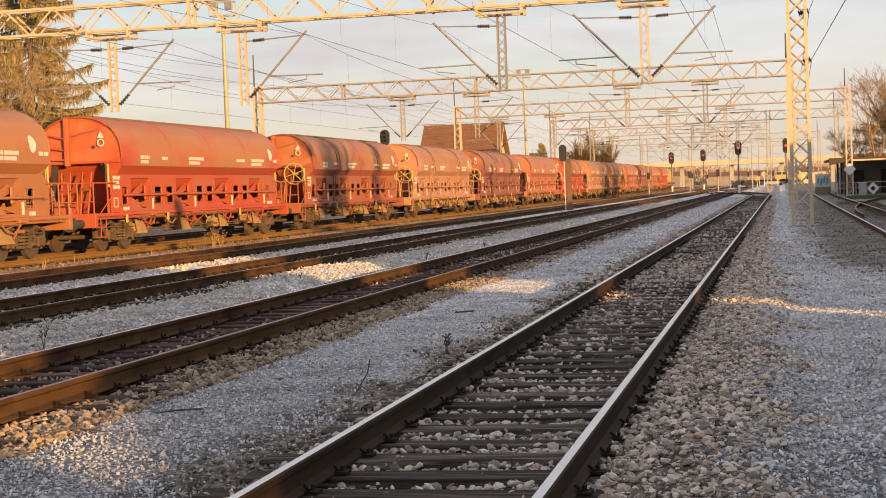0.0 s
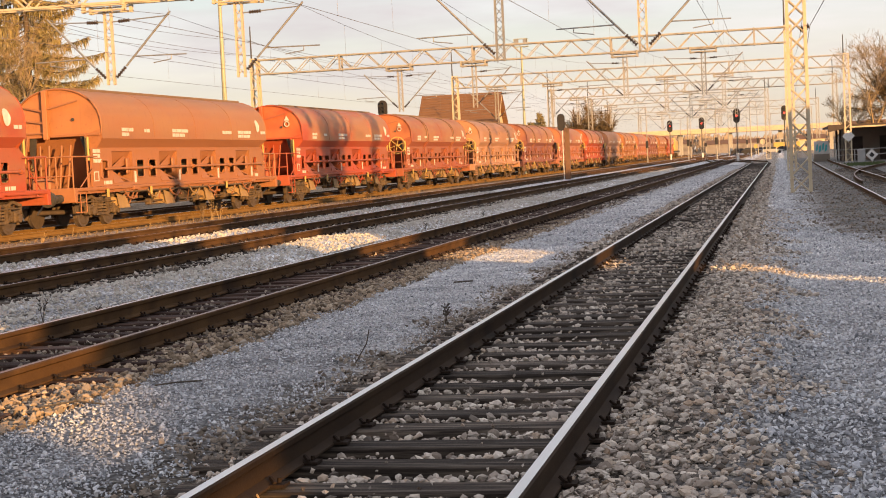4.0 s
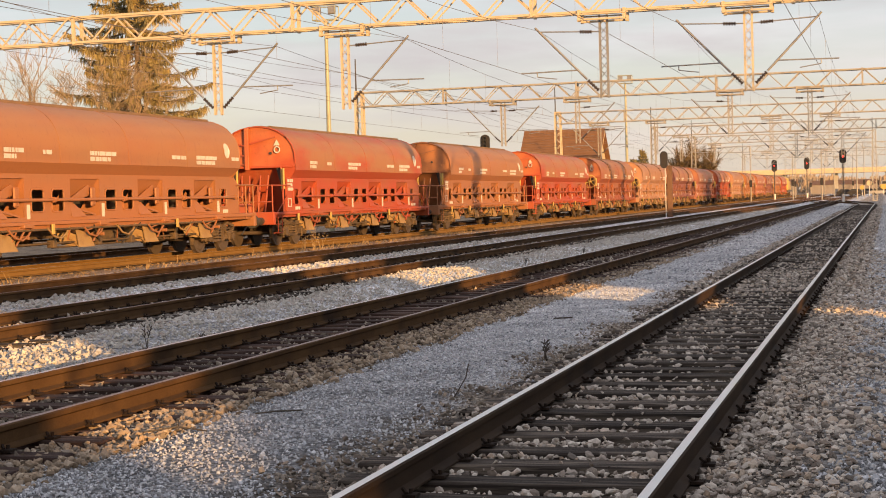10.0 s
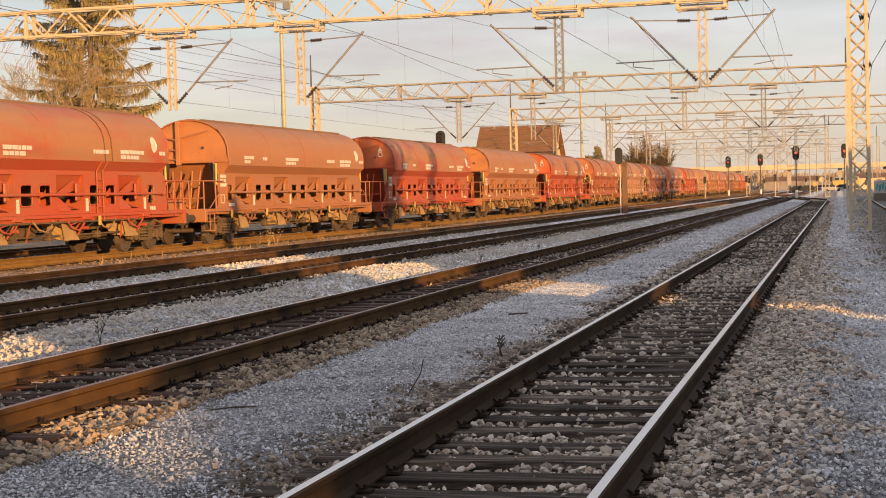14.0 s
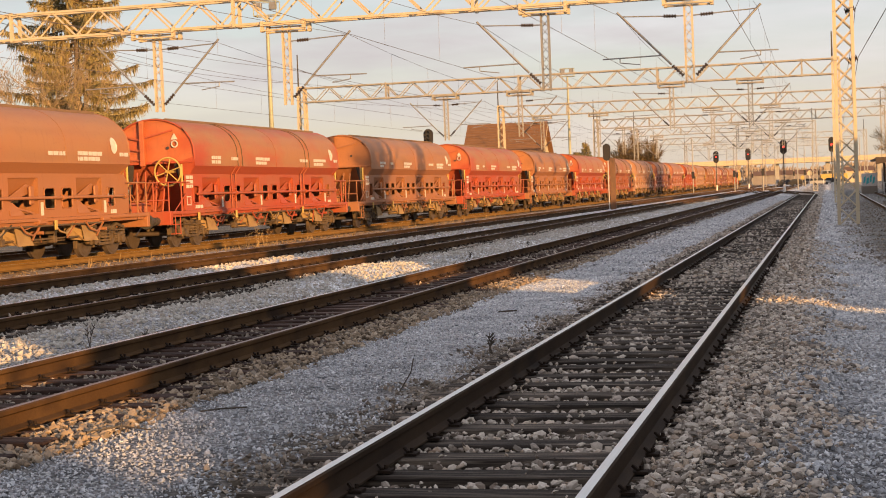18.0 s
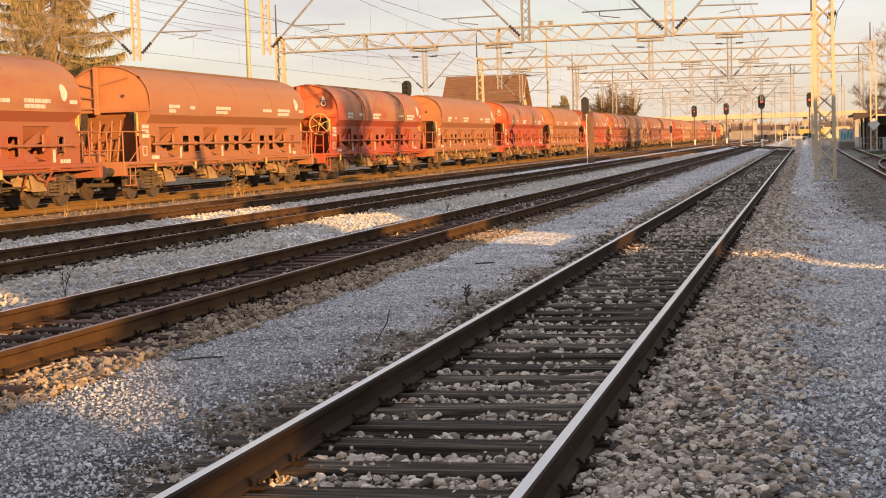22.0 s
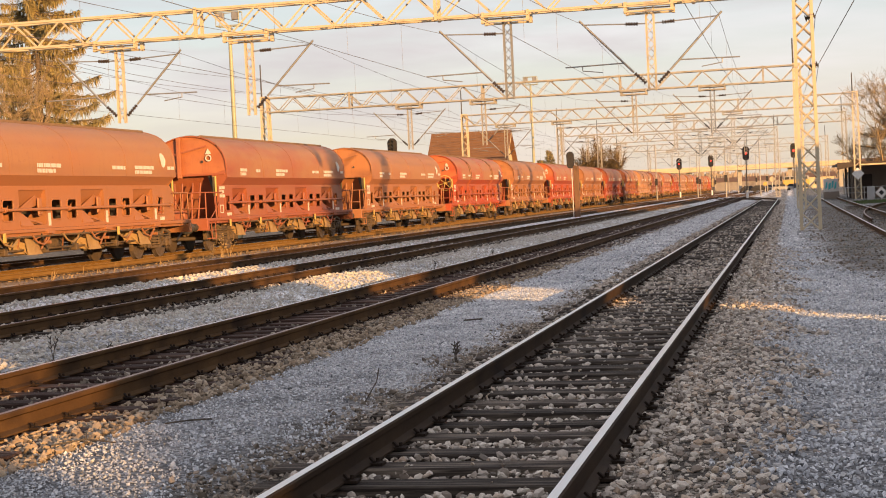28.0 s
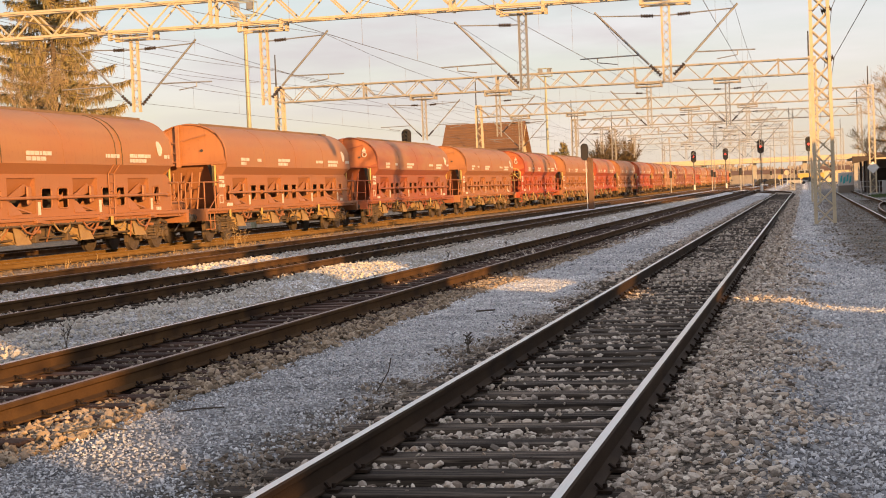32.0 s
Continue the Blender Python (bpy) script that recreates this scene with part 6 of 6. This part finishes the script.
def build_woods():
    """Distant winter woods along the horizon: many thin crowns in one mesh."""
    rs = np.random.RandomState(8)
    n = 14000
    x = rs.uniform(-420, 260, n)
    y = 640 + rs.uniform(0, 90, n)
    top = 4.0 + 2.2 * np.abs(np.sin(x * 0.021) + 0.6 * np.sin(x * 0.057 + 1)) + rs.rand(n) * 1.6
    z = top * rs.rand(n) ** 0.7
    s = 0.35 + 0.6 * rs.rand(n)
    pts, fcs = CHIP
    v = pts[None] * (s[:, None] * np.array([0.8, 0.8, 2.2]) * (0.6 + 0.5 * rs.rand(n, 3)))[:, None, :] * (0.7 + 0.6 * rs.rand(n, len(pts), 1)) + np.stack([x, y, z], 1)[:, None, :]
    f = (fcs[None] + (np.arange(n) * len(pts))[:, None, None]).reshape(-1, 3)
    ob = mesh_part("distant_woods", mesh_arrays("distant_woods", v.reshape(-1, 3), f), M_FARBUSH)
    tagged(ob, "line of distant leafless woods on the horizon", "woods", kind="stuff")


build_woods()


def build_far_signs():
    for x, y, z, r, mat in ((-3.6, 330, 2.6, 0.55, M_CREAM), (-5.1, 335, 1.7, 0.45, M_YELLOW), (-0.9, 330, 1.7, 0.4, M_YELLOW)):
        s = thing("round_signal_board", pose(x, y, 0), "small round yellow board on a post", "sign", "round boards")
        bm = bmesh.new()
        oval(bm, r * 2, r * 2 + 0.01, 0, 0.04, z)
        part("board", fix(bm), mat, s)
        bm = bmesh.new()
        tube(bm, (0, 0.06, -0.1), (0, 0.06, z), 0.06, 8)
        part("post", bm, M_WHITE, s)


build_far_signs()


def build_far_train():
    """A yellow rail vehicle that stands far down the yard."""
    v = thing("railcar", pose(2.8, 372, 0.17), "yellow railcar standing at the far end of the yard", "rail vehicle")
    bm = bmesh.new()
    box(bm, -4.5, 1.6, 0, 14, 0.9, 2.2, 0.15)
    part("body", bm, M_YELLOW, v)
    bm = bmesh.new()
    box(bm, -4.3, 1.4, 0.2, 13, 2.2, 3.0, 0.1)
    part("cab", bm, M_CABINET, v)
    for k in range(4):
        bm = bmesh.new()
        box(bm, -4.0 + 1.35 * k, -3.0 + 1.35 * k, 0.16, 0.22, 2.3, 2.85)
        part("window", bm, M_LENS, v)
    bm = bmesh.new()
    box(bm, -4.2, 1.3, 0.3, 13, 0.3, 0.9, 0.05)
    part("underframe", bm, M_DARKSTEEL, v)
    for y in (2.0, 4.0, 10.0, 12.0):
        bm = bmesh.new()
        tube(bm, (-2.2, y, 0.42), (-0.7, y, 0.42), 0.42, 16)
        part("wheelset", bm, M_TYRE, v)


build_far_train()


def build_far_car(x, y, mat, label):
    c = thing("parked_car", pose(x, y, 0), label, "car", "far parked cars")
    bm = bmesh.new()
    plate(bm, [(-2.1, -0.85, 0.35), (2.1, -0.85, 0.35), (2.15, -0.85, 0.85), (1.1, -0.85, 0.95), (-1.9, -0.85, 1.0), (-2.1, -0.85, 0.8)], (0, 1, 0), 1.7)
    part("body", fix(bm), mat, c)
    bm = bmesh.new()
    plate(bm, [(-1.7, -0.78, 0.98), (1.0, -0.78, 0.95), (0.4, -0.74, 1.45), (-1.2, -0.74, 1.46)], (0, 1, 0), 1.5)
    part("cabin", fix(bm), M_LENS, c)
    for wx in (-1.3, 1.3):
        for wy in (-0.86, 0.66):
            bm = bmesh.new()
            tube(bm, (wx, wy, 0.32), (wx, wy + 0.2, 0.32), 0.32, 14)
            part("wheel", bm, M_BLACK, c)


for cx, cy, mat, word in ((-1.6, 346, M_CABINET, "grey"), (-6.2, 342, M_SIGNAL, "dark"), (-3.8, 352, M_CABINET, "grey"), (0.9, 350, M_SIGNAL, "dark"), (-8.8, 356, M_SIGNAL, "dark")):
    build_far_car(cx, cy, mat, word + " car parked beyond the tracks")


def build_far_masts():
    """Slim masts with a short arm that stand between the tracks far down the yard."""
    rs = random.Random(31)
    for x, y, h in ((-19.2, 232, 8.2), (-13.9, 244, 7.4), (-8.9, 226, 8.6), (-4.3, 236, 8.8), (-16.6, 300, 8.4), (-9.4, 296, 8.2), (-4.2, 302, 9.0), (2.2, 292, 8.6), (-13.4, 356, 8.8), (-7.2, 350, 9.2), (-2.0, 362, 9.0), (3.9, 240, 8.4), (-22.6, 368, 9.0), (-18.0, 392, 9.4), (-3.6, 396, 9.6)):
        m = thing("contact_mast", pose(x, y, 0), "slim pale steel mast with a wire arm far down the yard", "mast", "far masts")
        bm = bmesh.new()
        tube(bm, (0, 0, -0.2), (0, 0, h), 0.10, 8, 0.06)
        part("shaft", bm, M_HAZEPAINT, m)
        s = rs.choice((-1, 1))
        bm = bmesh.new()
        tube(bm, (0, 0, 5.6), (s * 2.2, 0, 7.3), 0.035, 6)
        tube(bm, (0, 0, 7.2), (s * 2.3, 0, 7.3), 0.025, 6)
        part("arm", bm, M_GALV, m)
        if rs.random() < 0.5:
            bm = bmesh.new()
            box(bm, -0.2, 0.2, -0.2, 0.0, 2.2, 3.2, 0.05)
            part("signal_box", bm, M_SIGNAL, m, "small dark signal box")


build_far_masts()


# ---- locomotive at the head of the train ----
def build_locomotive():
    lc = thing("locomotive", pose(TRAIN_X, 0, RAIL_Z), "dusty yellow-ended diesel locomotive pulling the train", "locomotive")
    bm = bmesh.new()
    box(bm, -1.45, 1.45, -7.5, 7.5, 1.1, 1.4, 0.05)
    part("frame", bm, M_DARKSTEEL, lc)
    bm = bmesh.new()
    box(bm, -1.4, 1.4, -7.2, -3.6, 1.4, 3.95, 0.2)
    part("cab", bm, M_YELLOW, lc)
    bm = bmesh.new()
    box(bm, -1.1, 1.1, -3.6, 7.2, 1.4, 3.5, 0.15)
    part("hood", bm, M_YELLOW, lc)
    for x in (-0.7, 0.7):
        bm = bmesh.new()
        box(bm, x - 0.5, x + 0.5, -7.24, -7.19, 2.7, 3.5, 0.01)
        part("cab_window", bm, M_LENS, lc)
    for y in (-4.6, 4.6):
        bg = build_bogie(lc, y, random.Random(2))
    for x in (-0.875, 0.875):
        bm = bmesh.new()
        tube(bm, (x, -7.5, 0.89), (x, -8.0, 0.89), 0.1, 12)
        tube(bm, (x, -8.0, 0.89), (x, -8.06, 0.89), 0.23, 18)
        part("buffer", bm, M_DARKSTEEL, lc)
    y = LEAD + PITCH * (FIRST + len(TRAIN)) + 10.3 + 8.1
    lc.matrix_basis = pose(TRAIN_X, y, RAIL_Z)
    WAGONS.append((lc, y))


build_locomotive()

# ---- loose stones ----
def clear_of_sleepers(cx):
    def keep(x, y):
        k = (y + 11.84) / SLEEPER_STEP
        d = np.abs(k - np.round(k)) * SLEEPER_STEP
        on_rail = np.abs(np.abs(x - cx) - 0.7525) < 0.075
        return ~on_rail & ((d > 0.135) | (np.abs(x - cx) > 1.27))
    return keep


def off_rails(x, y):
    ok = np.ones(len(x), bool)
    for cx, _ in TRACKS:
        ok &= np.abs(np.abs(x - cx) - 0.7525) > 0.09
    return ok


def fading(edge, width, side, base=None):
    """Keeps places on one side of a wavering edge, thinning across its width."""
    def keep(x, y):
        w = edge + 0.22 * np.sin(1.9 * y) + 0.13 * np.sin(4.7 * y + 1.0)
        p = np.clip((x - w) * side / width + 0.5, 0, 1)
        ok = np.random.RandomState(len(x)).rand(len(x)) < p
        return ok if base is None else ok & base(x, y)
    return keep


def all_of(*tests):
    def keep(x, y):
        ok = np.ones(len(x), bool)
        for t in tests:
            ok &= t(x, y)
        return ok
    return keep


def short_of_soil(x, y):
    """The gravel beside the near track gives way to dark trodden soil farther along."""
    edge = 3.6 - 3.1 * np.clip((y - 21.0) / 9.0, 0, 1) + 0.25 * np.sin(0.9 * y) + 0.15 * np.sin(2.3 * y)
    return x < edge + np.random.RandomState(len(x)).normal(0, 0.12, len(x))


stones("ballast_stones", 34000, spread(-3.1, -0.75, 5.0, 46, 1.5, clear_of_sleepers(-1.93)), (0.014, 0.042), 0.75, M_BALLAST, "brown and cream crushed ballast between the sleepers", 1, 0.016)
stones("ballast_stones", 1200, spread(-3.3, -0.6, 5.0, 44, 1.5, off_rails), (0.014, 0.028), 0.85, M_BALLAST, "stray crushed stones lying on the sleepers", 11, 0.06, True)
stones("ballast_stones", 13000, spread(-3.75, -2.72, 5.0, 40, 1.7, all_of(clear_of_sleepers(-1.93), fading(-3.35, 0.5, 1))), (0.013, 0.036), 0.8, M_DIRTY, "dirty dark ballast along the sleeper ends", 12, 0.005, True)
stones("ballast_stones", 21000, spread(-1.15, 0.45, 5.0, 40, 1.4, all_of(off_rails, fading(-0.05, 0.5, -1))), (0.011, 0.038), 0.72, M_BALLAST, "brown crushed ballast beside the near track", 2, 0.0)
stones("ballast_stones", 15000, spread(-8.3, -5.0, 8.0, 55, 1.5, all_of(off_rails, fading(-5.25, 0.7, -1))), (0.020, 0.050), 0.85, M_DIRTY, "dirty crushed ballast along the second track", 3, 0.008, True)
stones("ballast_stones", 6500, spread(-5.9, -4.9, 7.5, 45, 1.6, all_of(off_rails, fading(-5.15, 0.6, -1))), (0.018, 0.044), 0.85, M_BROWNBALLAST, "brown crushed ballast beside the second track", 13)
stones("ballast_stones", 5000, spread(-5.86, -5.05, 7.0, 40, 1.5, off_rails), (0.015, 0.04), 0.85, M_BROWNBALLAST, "brown crushed stones lying over the sleeper ends", 25, 0.022)
stones("gravel_stones", 58000, spread(-5.9, -3.0, 6.0, 42, 1.8, all_of(fading(-3.35, 0.6, -1), fading(-5.4, 0.6, 1))), (0.008, 0.020), 0.9, M_GRAVEL, "fine grey gravel between the tracks", 4, 0.0, True)
stones("gravel_stones", 62000, spread(-0.6, 3.4, 6.0, 40, 1.8, all_of(fading(-0.05, 0.5, 1), short_of_soil)), (0.010, 0.026), 1.0, M_GRAVEL, "fine grey gravel beside the near track", 5, 0.0, True)
stones("ballast_stones", 18000, spread(-10.7, -7.8, 11, 60, 1.3, off_rails), (0.020, 0.050), 0.9, M_MOUND, "pale crushed stone heaped between two tracks", 6, 0.0, True)
stones("ballast_stones", 6500, spread(-12.7, -10.4, 15, 60, 1.3, off_rails), (0.028, 0.06), 0.8, M_BALLAST, "brown crushed ballast along the third track", 9, 0.02, True)
stones("ballast_stones", 8000, spread(-15.3, -12.6, 18, 75, 1.2, off_rails), (0.03, 0.07), 0.8, M_MOUND, "pale crushed stone between two tracks", 7, 0.0, True)
stones("ballast_stones", 5000, spread(-20.8, -17.0, 24, 80, 1.2, off_rails), (0.02, 0.05), 0.6, M_OCHRE, "rust-dusted crushed stone beside the train's track", 8, 0.0, True)
stones("ballast_stones", 24000, spread(-3.4, -0.4, 26, 120, 1.4, clear_of_sleepers(-1.93)), (0.03, 0.07), 0.8, M_BALLAST, "brown crushed ballast farther along the near track", 21, 0.012, True)
stones("ballast_stones", 8000, spread(-8.3, -5.1, 34, 125, 1.3, off_rails), (0.02, 0.055), 0.8, M_BALLAST, "brown crushed ballast farther along the second track", 26, 0.012, True)
stones("ballast_stones", 6000, spread(-13.0, -10.2, 45, 130, 1.3, off_rails), (0.025, 0.06), 0.8, M_BALLAST, "brown crushed ballast farther along the third track", 27, 0.015, True)
stones("ballast_stones", 6000, spread(-10.3, -8.2, 55, 140, 1.3, off_rails), (0.025, 0.06), 0.8, M_MOUND, "pale crushed stone farther along between two tracks", 28, 0.0, True)
stones("gravel_stones", 15000, spread(-5.7, -3.2, 28, 150, 1.3), (0.016, 0.045), 0.8, M_GRAVEL, "grey gravel farther along between the tracks", 22, 0.0, True)
stones("gravel_stones", 12000, spread(-0.5, 1.8, 28, 140, 1.3, short_of_soil), (0.016, 0.045), 0.8, M_GRAVEL, "grey gravel farther along beside the near track", 23, 0.0, True)


stones("ballast_stones", 11000, spread(0.2, 4.0, 20, 100, 1.5, lambda x, y: ~short_of_soil(x, y)), (0.016, 0.045), 0.8, M_DIRTY, "dark dirty stones on trodden soil beside the mast", 29, 0.0, True)


# ---- weeds and sticks ----
def build_weed(x, y, h, seed, n, label, mat):
    rs = random.Random(seed)
    z = float(ground_height(np.array(x), np.array(y)))
    w = thing("dry_weed", pose(x, y, z), label, "weed", "dry weeds")
    for i in range(n):
        bm = bmesh.new()
        p = Vector((rs.uniform(-0.03, 0.03), rs.uniform(-0.03, 0.03), -0.02))
        d = Vector((rs.uniform(-0.25, 0.25), rs.uniform(-0.2, 0.2), 1)).normalized()
        hh = h * rs.uniform(0.6, 1.0)
        for k in range(5):
            q = p + d * hh / 5
            tube(bm, p, q, 0.007 * (1 - k / 6), 5, caps=False)
            if k > 1:
                for s in (-1, 1):
                    tube(bm, q, q + Vector((s * rs.uniform(0.01, 0.05), rs.uniform(-0.03, 0.03), rs.uniform(0.02, 0.06))), 0.006, 4)
            p = q
            d = (d + Vector((rs.uniform(-0.2, 0.2), rs.uniform(-0.2, 0.2), 0))).normalized()
        part("stalk", bm, mat, w)
    return w


M_DRYWEED = surface("dark_dry_stalk", (0.06, 0.05, 0.04), (0.09, 0.07, 0.05), 0.9, 20, 80, 0.0)
M_STRAW = surface("golden_straw", (0.42, 0.29, 0.13), (0.32, 0.21, 0.09), 0.85, 10, 60, 0.0)
build_weed(-3.37, 15.5, 0.24, 1, 3, "dark dry weed standing in gravel", M_DRYWEED)
build_weed(-8.45, 16.7, 0.30, 2, 2, "dark dry weed standing in ballast", M_DRYWEED)
build_weed(-8.1, 17.6, 0.14, 3, 2, "dark dry weed standing in ballast", M_DRYWEED)
build_weed(-8.7, 27.6, 0.24, 4, 1, "dark dry weed standing in ballast", M_DRYWEED)
build_weed(-8.3, 36.0, 0.22, 5, 2, "dark dry weed standing in ballast", M_DRYWEED)
build_weed(-8.4, 44.0, 0.22, 6, 2, "dark dry weed standing in ballast", M_DRYWEED)


def build_stick(pts, r, label):
    bm = bmesh.new()
    for a, b in zip(pts, pts[1:]):
        tube(bm, a, b, r, 6)
    ob = part("dry_stalk", bm, M_DRYWEED)
    tagged(ob, label, "twig", "dry stalks")


build_stick([(-3.52, 12.5, -0.02), (-3.47, 12.52, 0.06), (-3.42, 12.55, 0.15), (-3.40, 12.57, 0.26)], 0.006, "thin dark dry stalk leaning in gravel")
build_stick([(-4.75, 11.2, 0.02), (-4.6, 11.28, 0.03), (-4.45, 11.42, 0.02)], 0.007, "dark twig lying on gravel")
build_stick([(-4.3, 20.3, 0.02), (-4.05, 20.35, 0.03)], 0.012, "short dark stick lying on gravel")
build_stick([(-5.2, 10.2, 0.02), (-5.0, 10.35, 0.04), (-4.75, 10.3, 0.02)], 0.006, "dark twig lying on gravel")


def build_grass():
    """Thin dry grass between the train's track and the next one."""
    rs = np.random.RandomState(12)
    n = 700
    x = np.where(rs.rand(n) < 0.75, rs.normal(-19.2, 0.5, n), rs.normal(-18.2, 0.8, n))
    y = 22 + 70 * rs.rand(n)
    clump = (np.sin(y * 1.7) + np.sin(y * 0.63 + 2) + rs.normal(0, 0.8, n)) > 0.2
    x, y = x[clump], y[clump]
    n = len(x)
    z = ground_height(x, y)
    h = 0.08 + 0.24 * rs.rand(n) ** 2
    lean = rs.normal(0, 0.12, (n, 2))
    w = 0.008 + 0.006 * rs.rand(n)
    a = np.stack([x - w, y, z - 0.01], 1)
    b = np.stack([x + w, y, z - 0.01], 1)
    c = np.stack([x + lean[:, 0], y + lean[:, 1], z + h], 1)
    v = np.stack([a, b, c], 1).reshape(-1, 3)
    f = np.arange(n * 3).reshape(-1, 3)
    ob = mesh_part("dry_grass", mesh_arrays("dry_grass", v, f), M_STRAW)
    tagged(ob, "thin golden dry grass beside the train's track", "grass", kind="stuff")


build_weed(-2.58, 7.2, 0.07, 51, 3, "dry straw tuft against the near rail", M_STRAW)
build_grass()


def build_green_patch():
    """Short green grass at the foot of the mast and the diamond sign."""
    rs = np.random.RandomState(14)
    n = 2600
    x, y = rs.normal(6.6, 0.9, n), rs.normal(119.5, 3.2, n)
    z, w = ground_height(x, y), 0.02 + 0.02 * rs.rand(n)
    a, b = np.stack([x - w, y, z - 0.01], 1), np.stack([x + w, y, z - 0.01], 1)
    c = np.stack([x + rs.normal(0, 0.06, n), y + rs.normal(0, 0.06, n), z + 0.06 + 0.12 * rs.rand(n)], 1)
    ob = mesh_part("green_grass", mesh_arrays("green_grass", np.stack([a, b, c], 1).reshape(-1, 3), np.arange(n * 3).reshape(-1, 3)), M_GREEN)
    tagged(ob, "short green grass round the mast and sign", "grass", kind="stuff")


M_GREEN = surface("green_grass_blades", (0.055, 0.09, 0.03), (0.09, 0.11, 0.04), 0.9, 4, 40, 0.0)
build_green_patch()
for k, (wx, wy, wh) in enumerate(((-19.0, 50.5, 0.95), (-18.9, 50.9, 0.7), (-19.1, 49.8, 0.6))):
    build_weed(wx, wy, wh, 30 + k, 5, "tall golden dry weed beside the train's track", M_STRAW)


# ---- unseen wall added beside the yard: shades the near tracks, openings shape sun patches ----
def build_shade_wall():
    wl = thing("wall_east", pose(15.0, 0, 0), "unseen added wall that shades the yard, its openings shaping the sun patches", "wall", "", "structure")
    m = surface("shade_wall_plaster", (0.42, 0.36, 0.28), (0.34, 0.29, 0.23), 0.85, 1.0, 30, 0.2, 0.01, stain=(0.22, 0.19, 0.15), stain_at=(0.55, 0.8))
    panels = (
        [(-70, -0.1), (-13.75, -0.1), (-13.75, 2.97), (-13.15, 2.99), (-13.2, 3.2), (-13.6, 3.3), (-14.2, 5.05), (-70, 5.05)],
        [(-13.75, -0.1), (-11.85, -0.1), (-11.85, 2.60), (-13.75, 2.60)],
        [(-13.75, 2.86), (-11.85, 2.88), (-11.85, 2.97), (-13.75, 2.96)],
        [(-11.85, -0.1), (2.55, -0.1), (2.5, 2.4), (2.2, 2.55), (2.2, 2.8), (2.6, 2.88), (2.4, 3.05), (2.0, 3.3), (1.4, 3.8), (0.8, 5.05), (-9.8, 5.05), (-10.3, 4.3), (-10.4, 3.6), (-10.65, 3.4), (-10.9, 3.18), (-11.3, 3.11), (-11.8, 3.09), (-11.85, 2.98)],
        [(3.75, -0.1), (92, -0.1), (92, 5.05), (7.6, 5.05), (6.9, 3.8), (5.7, 3.3), (5.65, 3.1), (5.3, 2.9), (4.6, 2.72), (3.95, 2.55), (3.8, 2.4)],
        [(92, -0.1), (185, -0.1), (185, 3.9), (92, 3.9)],
    )
    for outline in panels:
        bm = bmesh.new()
        plate(bm, [(0, y, z) for y, z in outline], (1, 0, 0), 0.4)
        part("wall_panel", fix(bm), m, wl)


build_shade_wall()


# ---- what moves ----
def rolled(t):
    """How far the train has rolled: it eases off a little, then picks up again."""
    return t * (4.9220 + t * (-0.031613 + t * (0.0013602 + t * -0.000017793)))


def motions():
    """The train rolls away at a nearly even pace, its wheels turning with it."""
    steps = [1.0 * i for i in range(33)]
    for wg, y in WAGONS:
        walk(wg, [(t, pose(TRAIN_X, y + rolled(t), RAIL_Z)) for t in steps])
    spin = {}
    for wg, _ in WAGONS:
        for bg in [o for o in wg.children if o.name.startswith("bogie")]:
            for ws in [o for o in bg.children if o.name.startswith("wheelset")]:
                q = round(ws.location.y, 2)
                if q not in spin:
                    n = 240
                    walk(ws, [(32.0 * i / n, pose(0, q, 0.46, -math.degrees(rolled(32.0 * i / n) / 0.46))) for i in range(n + 1)])
                    spin[q] = ws.animation_data.action, ws.animation_data.action_slot
                elif ws.animation_data is None or ws.animation_data.action is None:
                    ws.rotation_mode = "QUATERNION"
                    ad = ws.animation_data_create()
                    ad.action, ad.action_slot = spin[q]


motions()
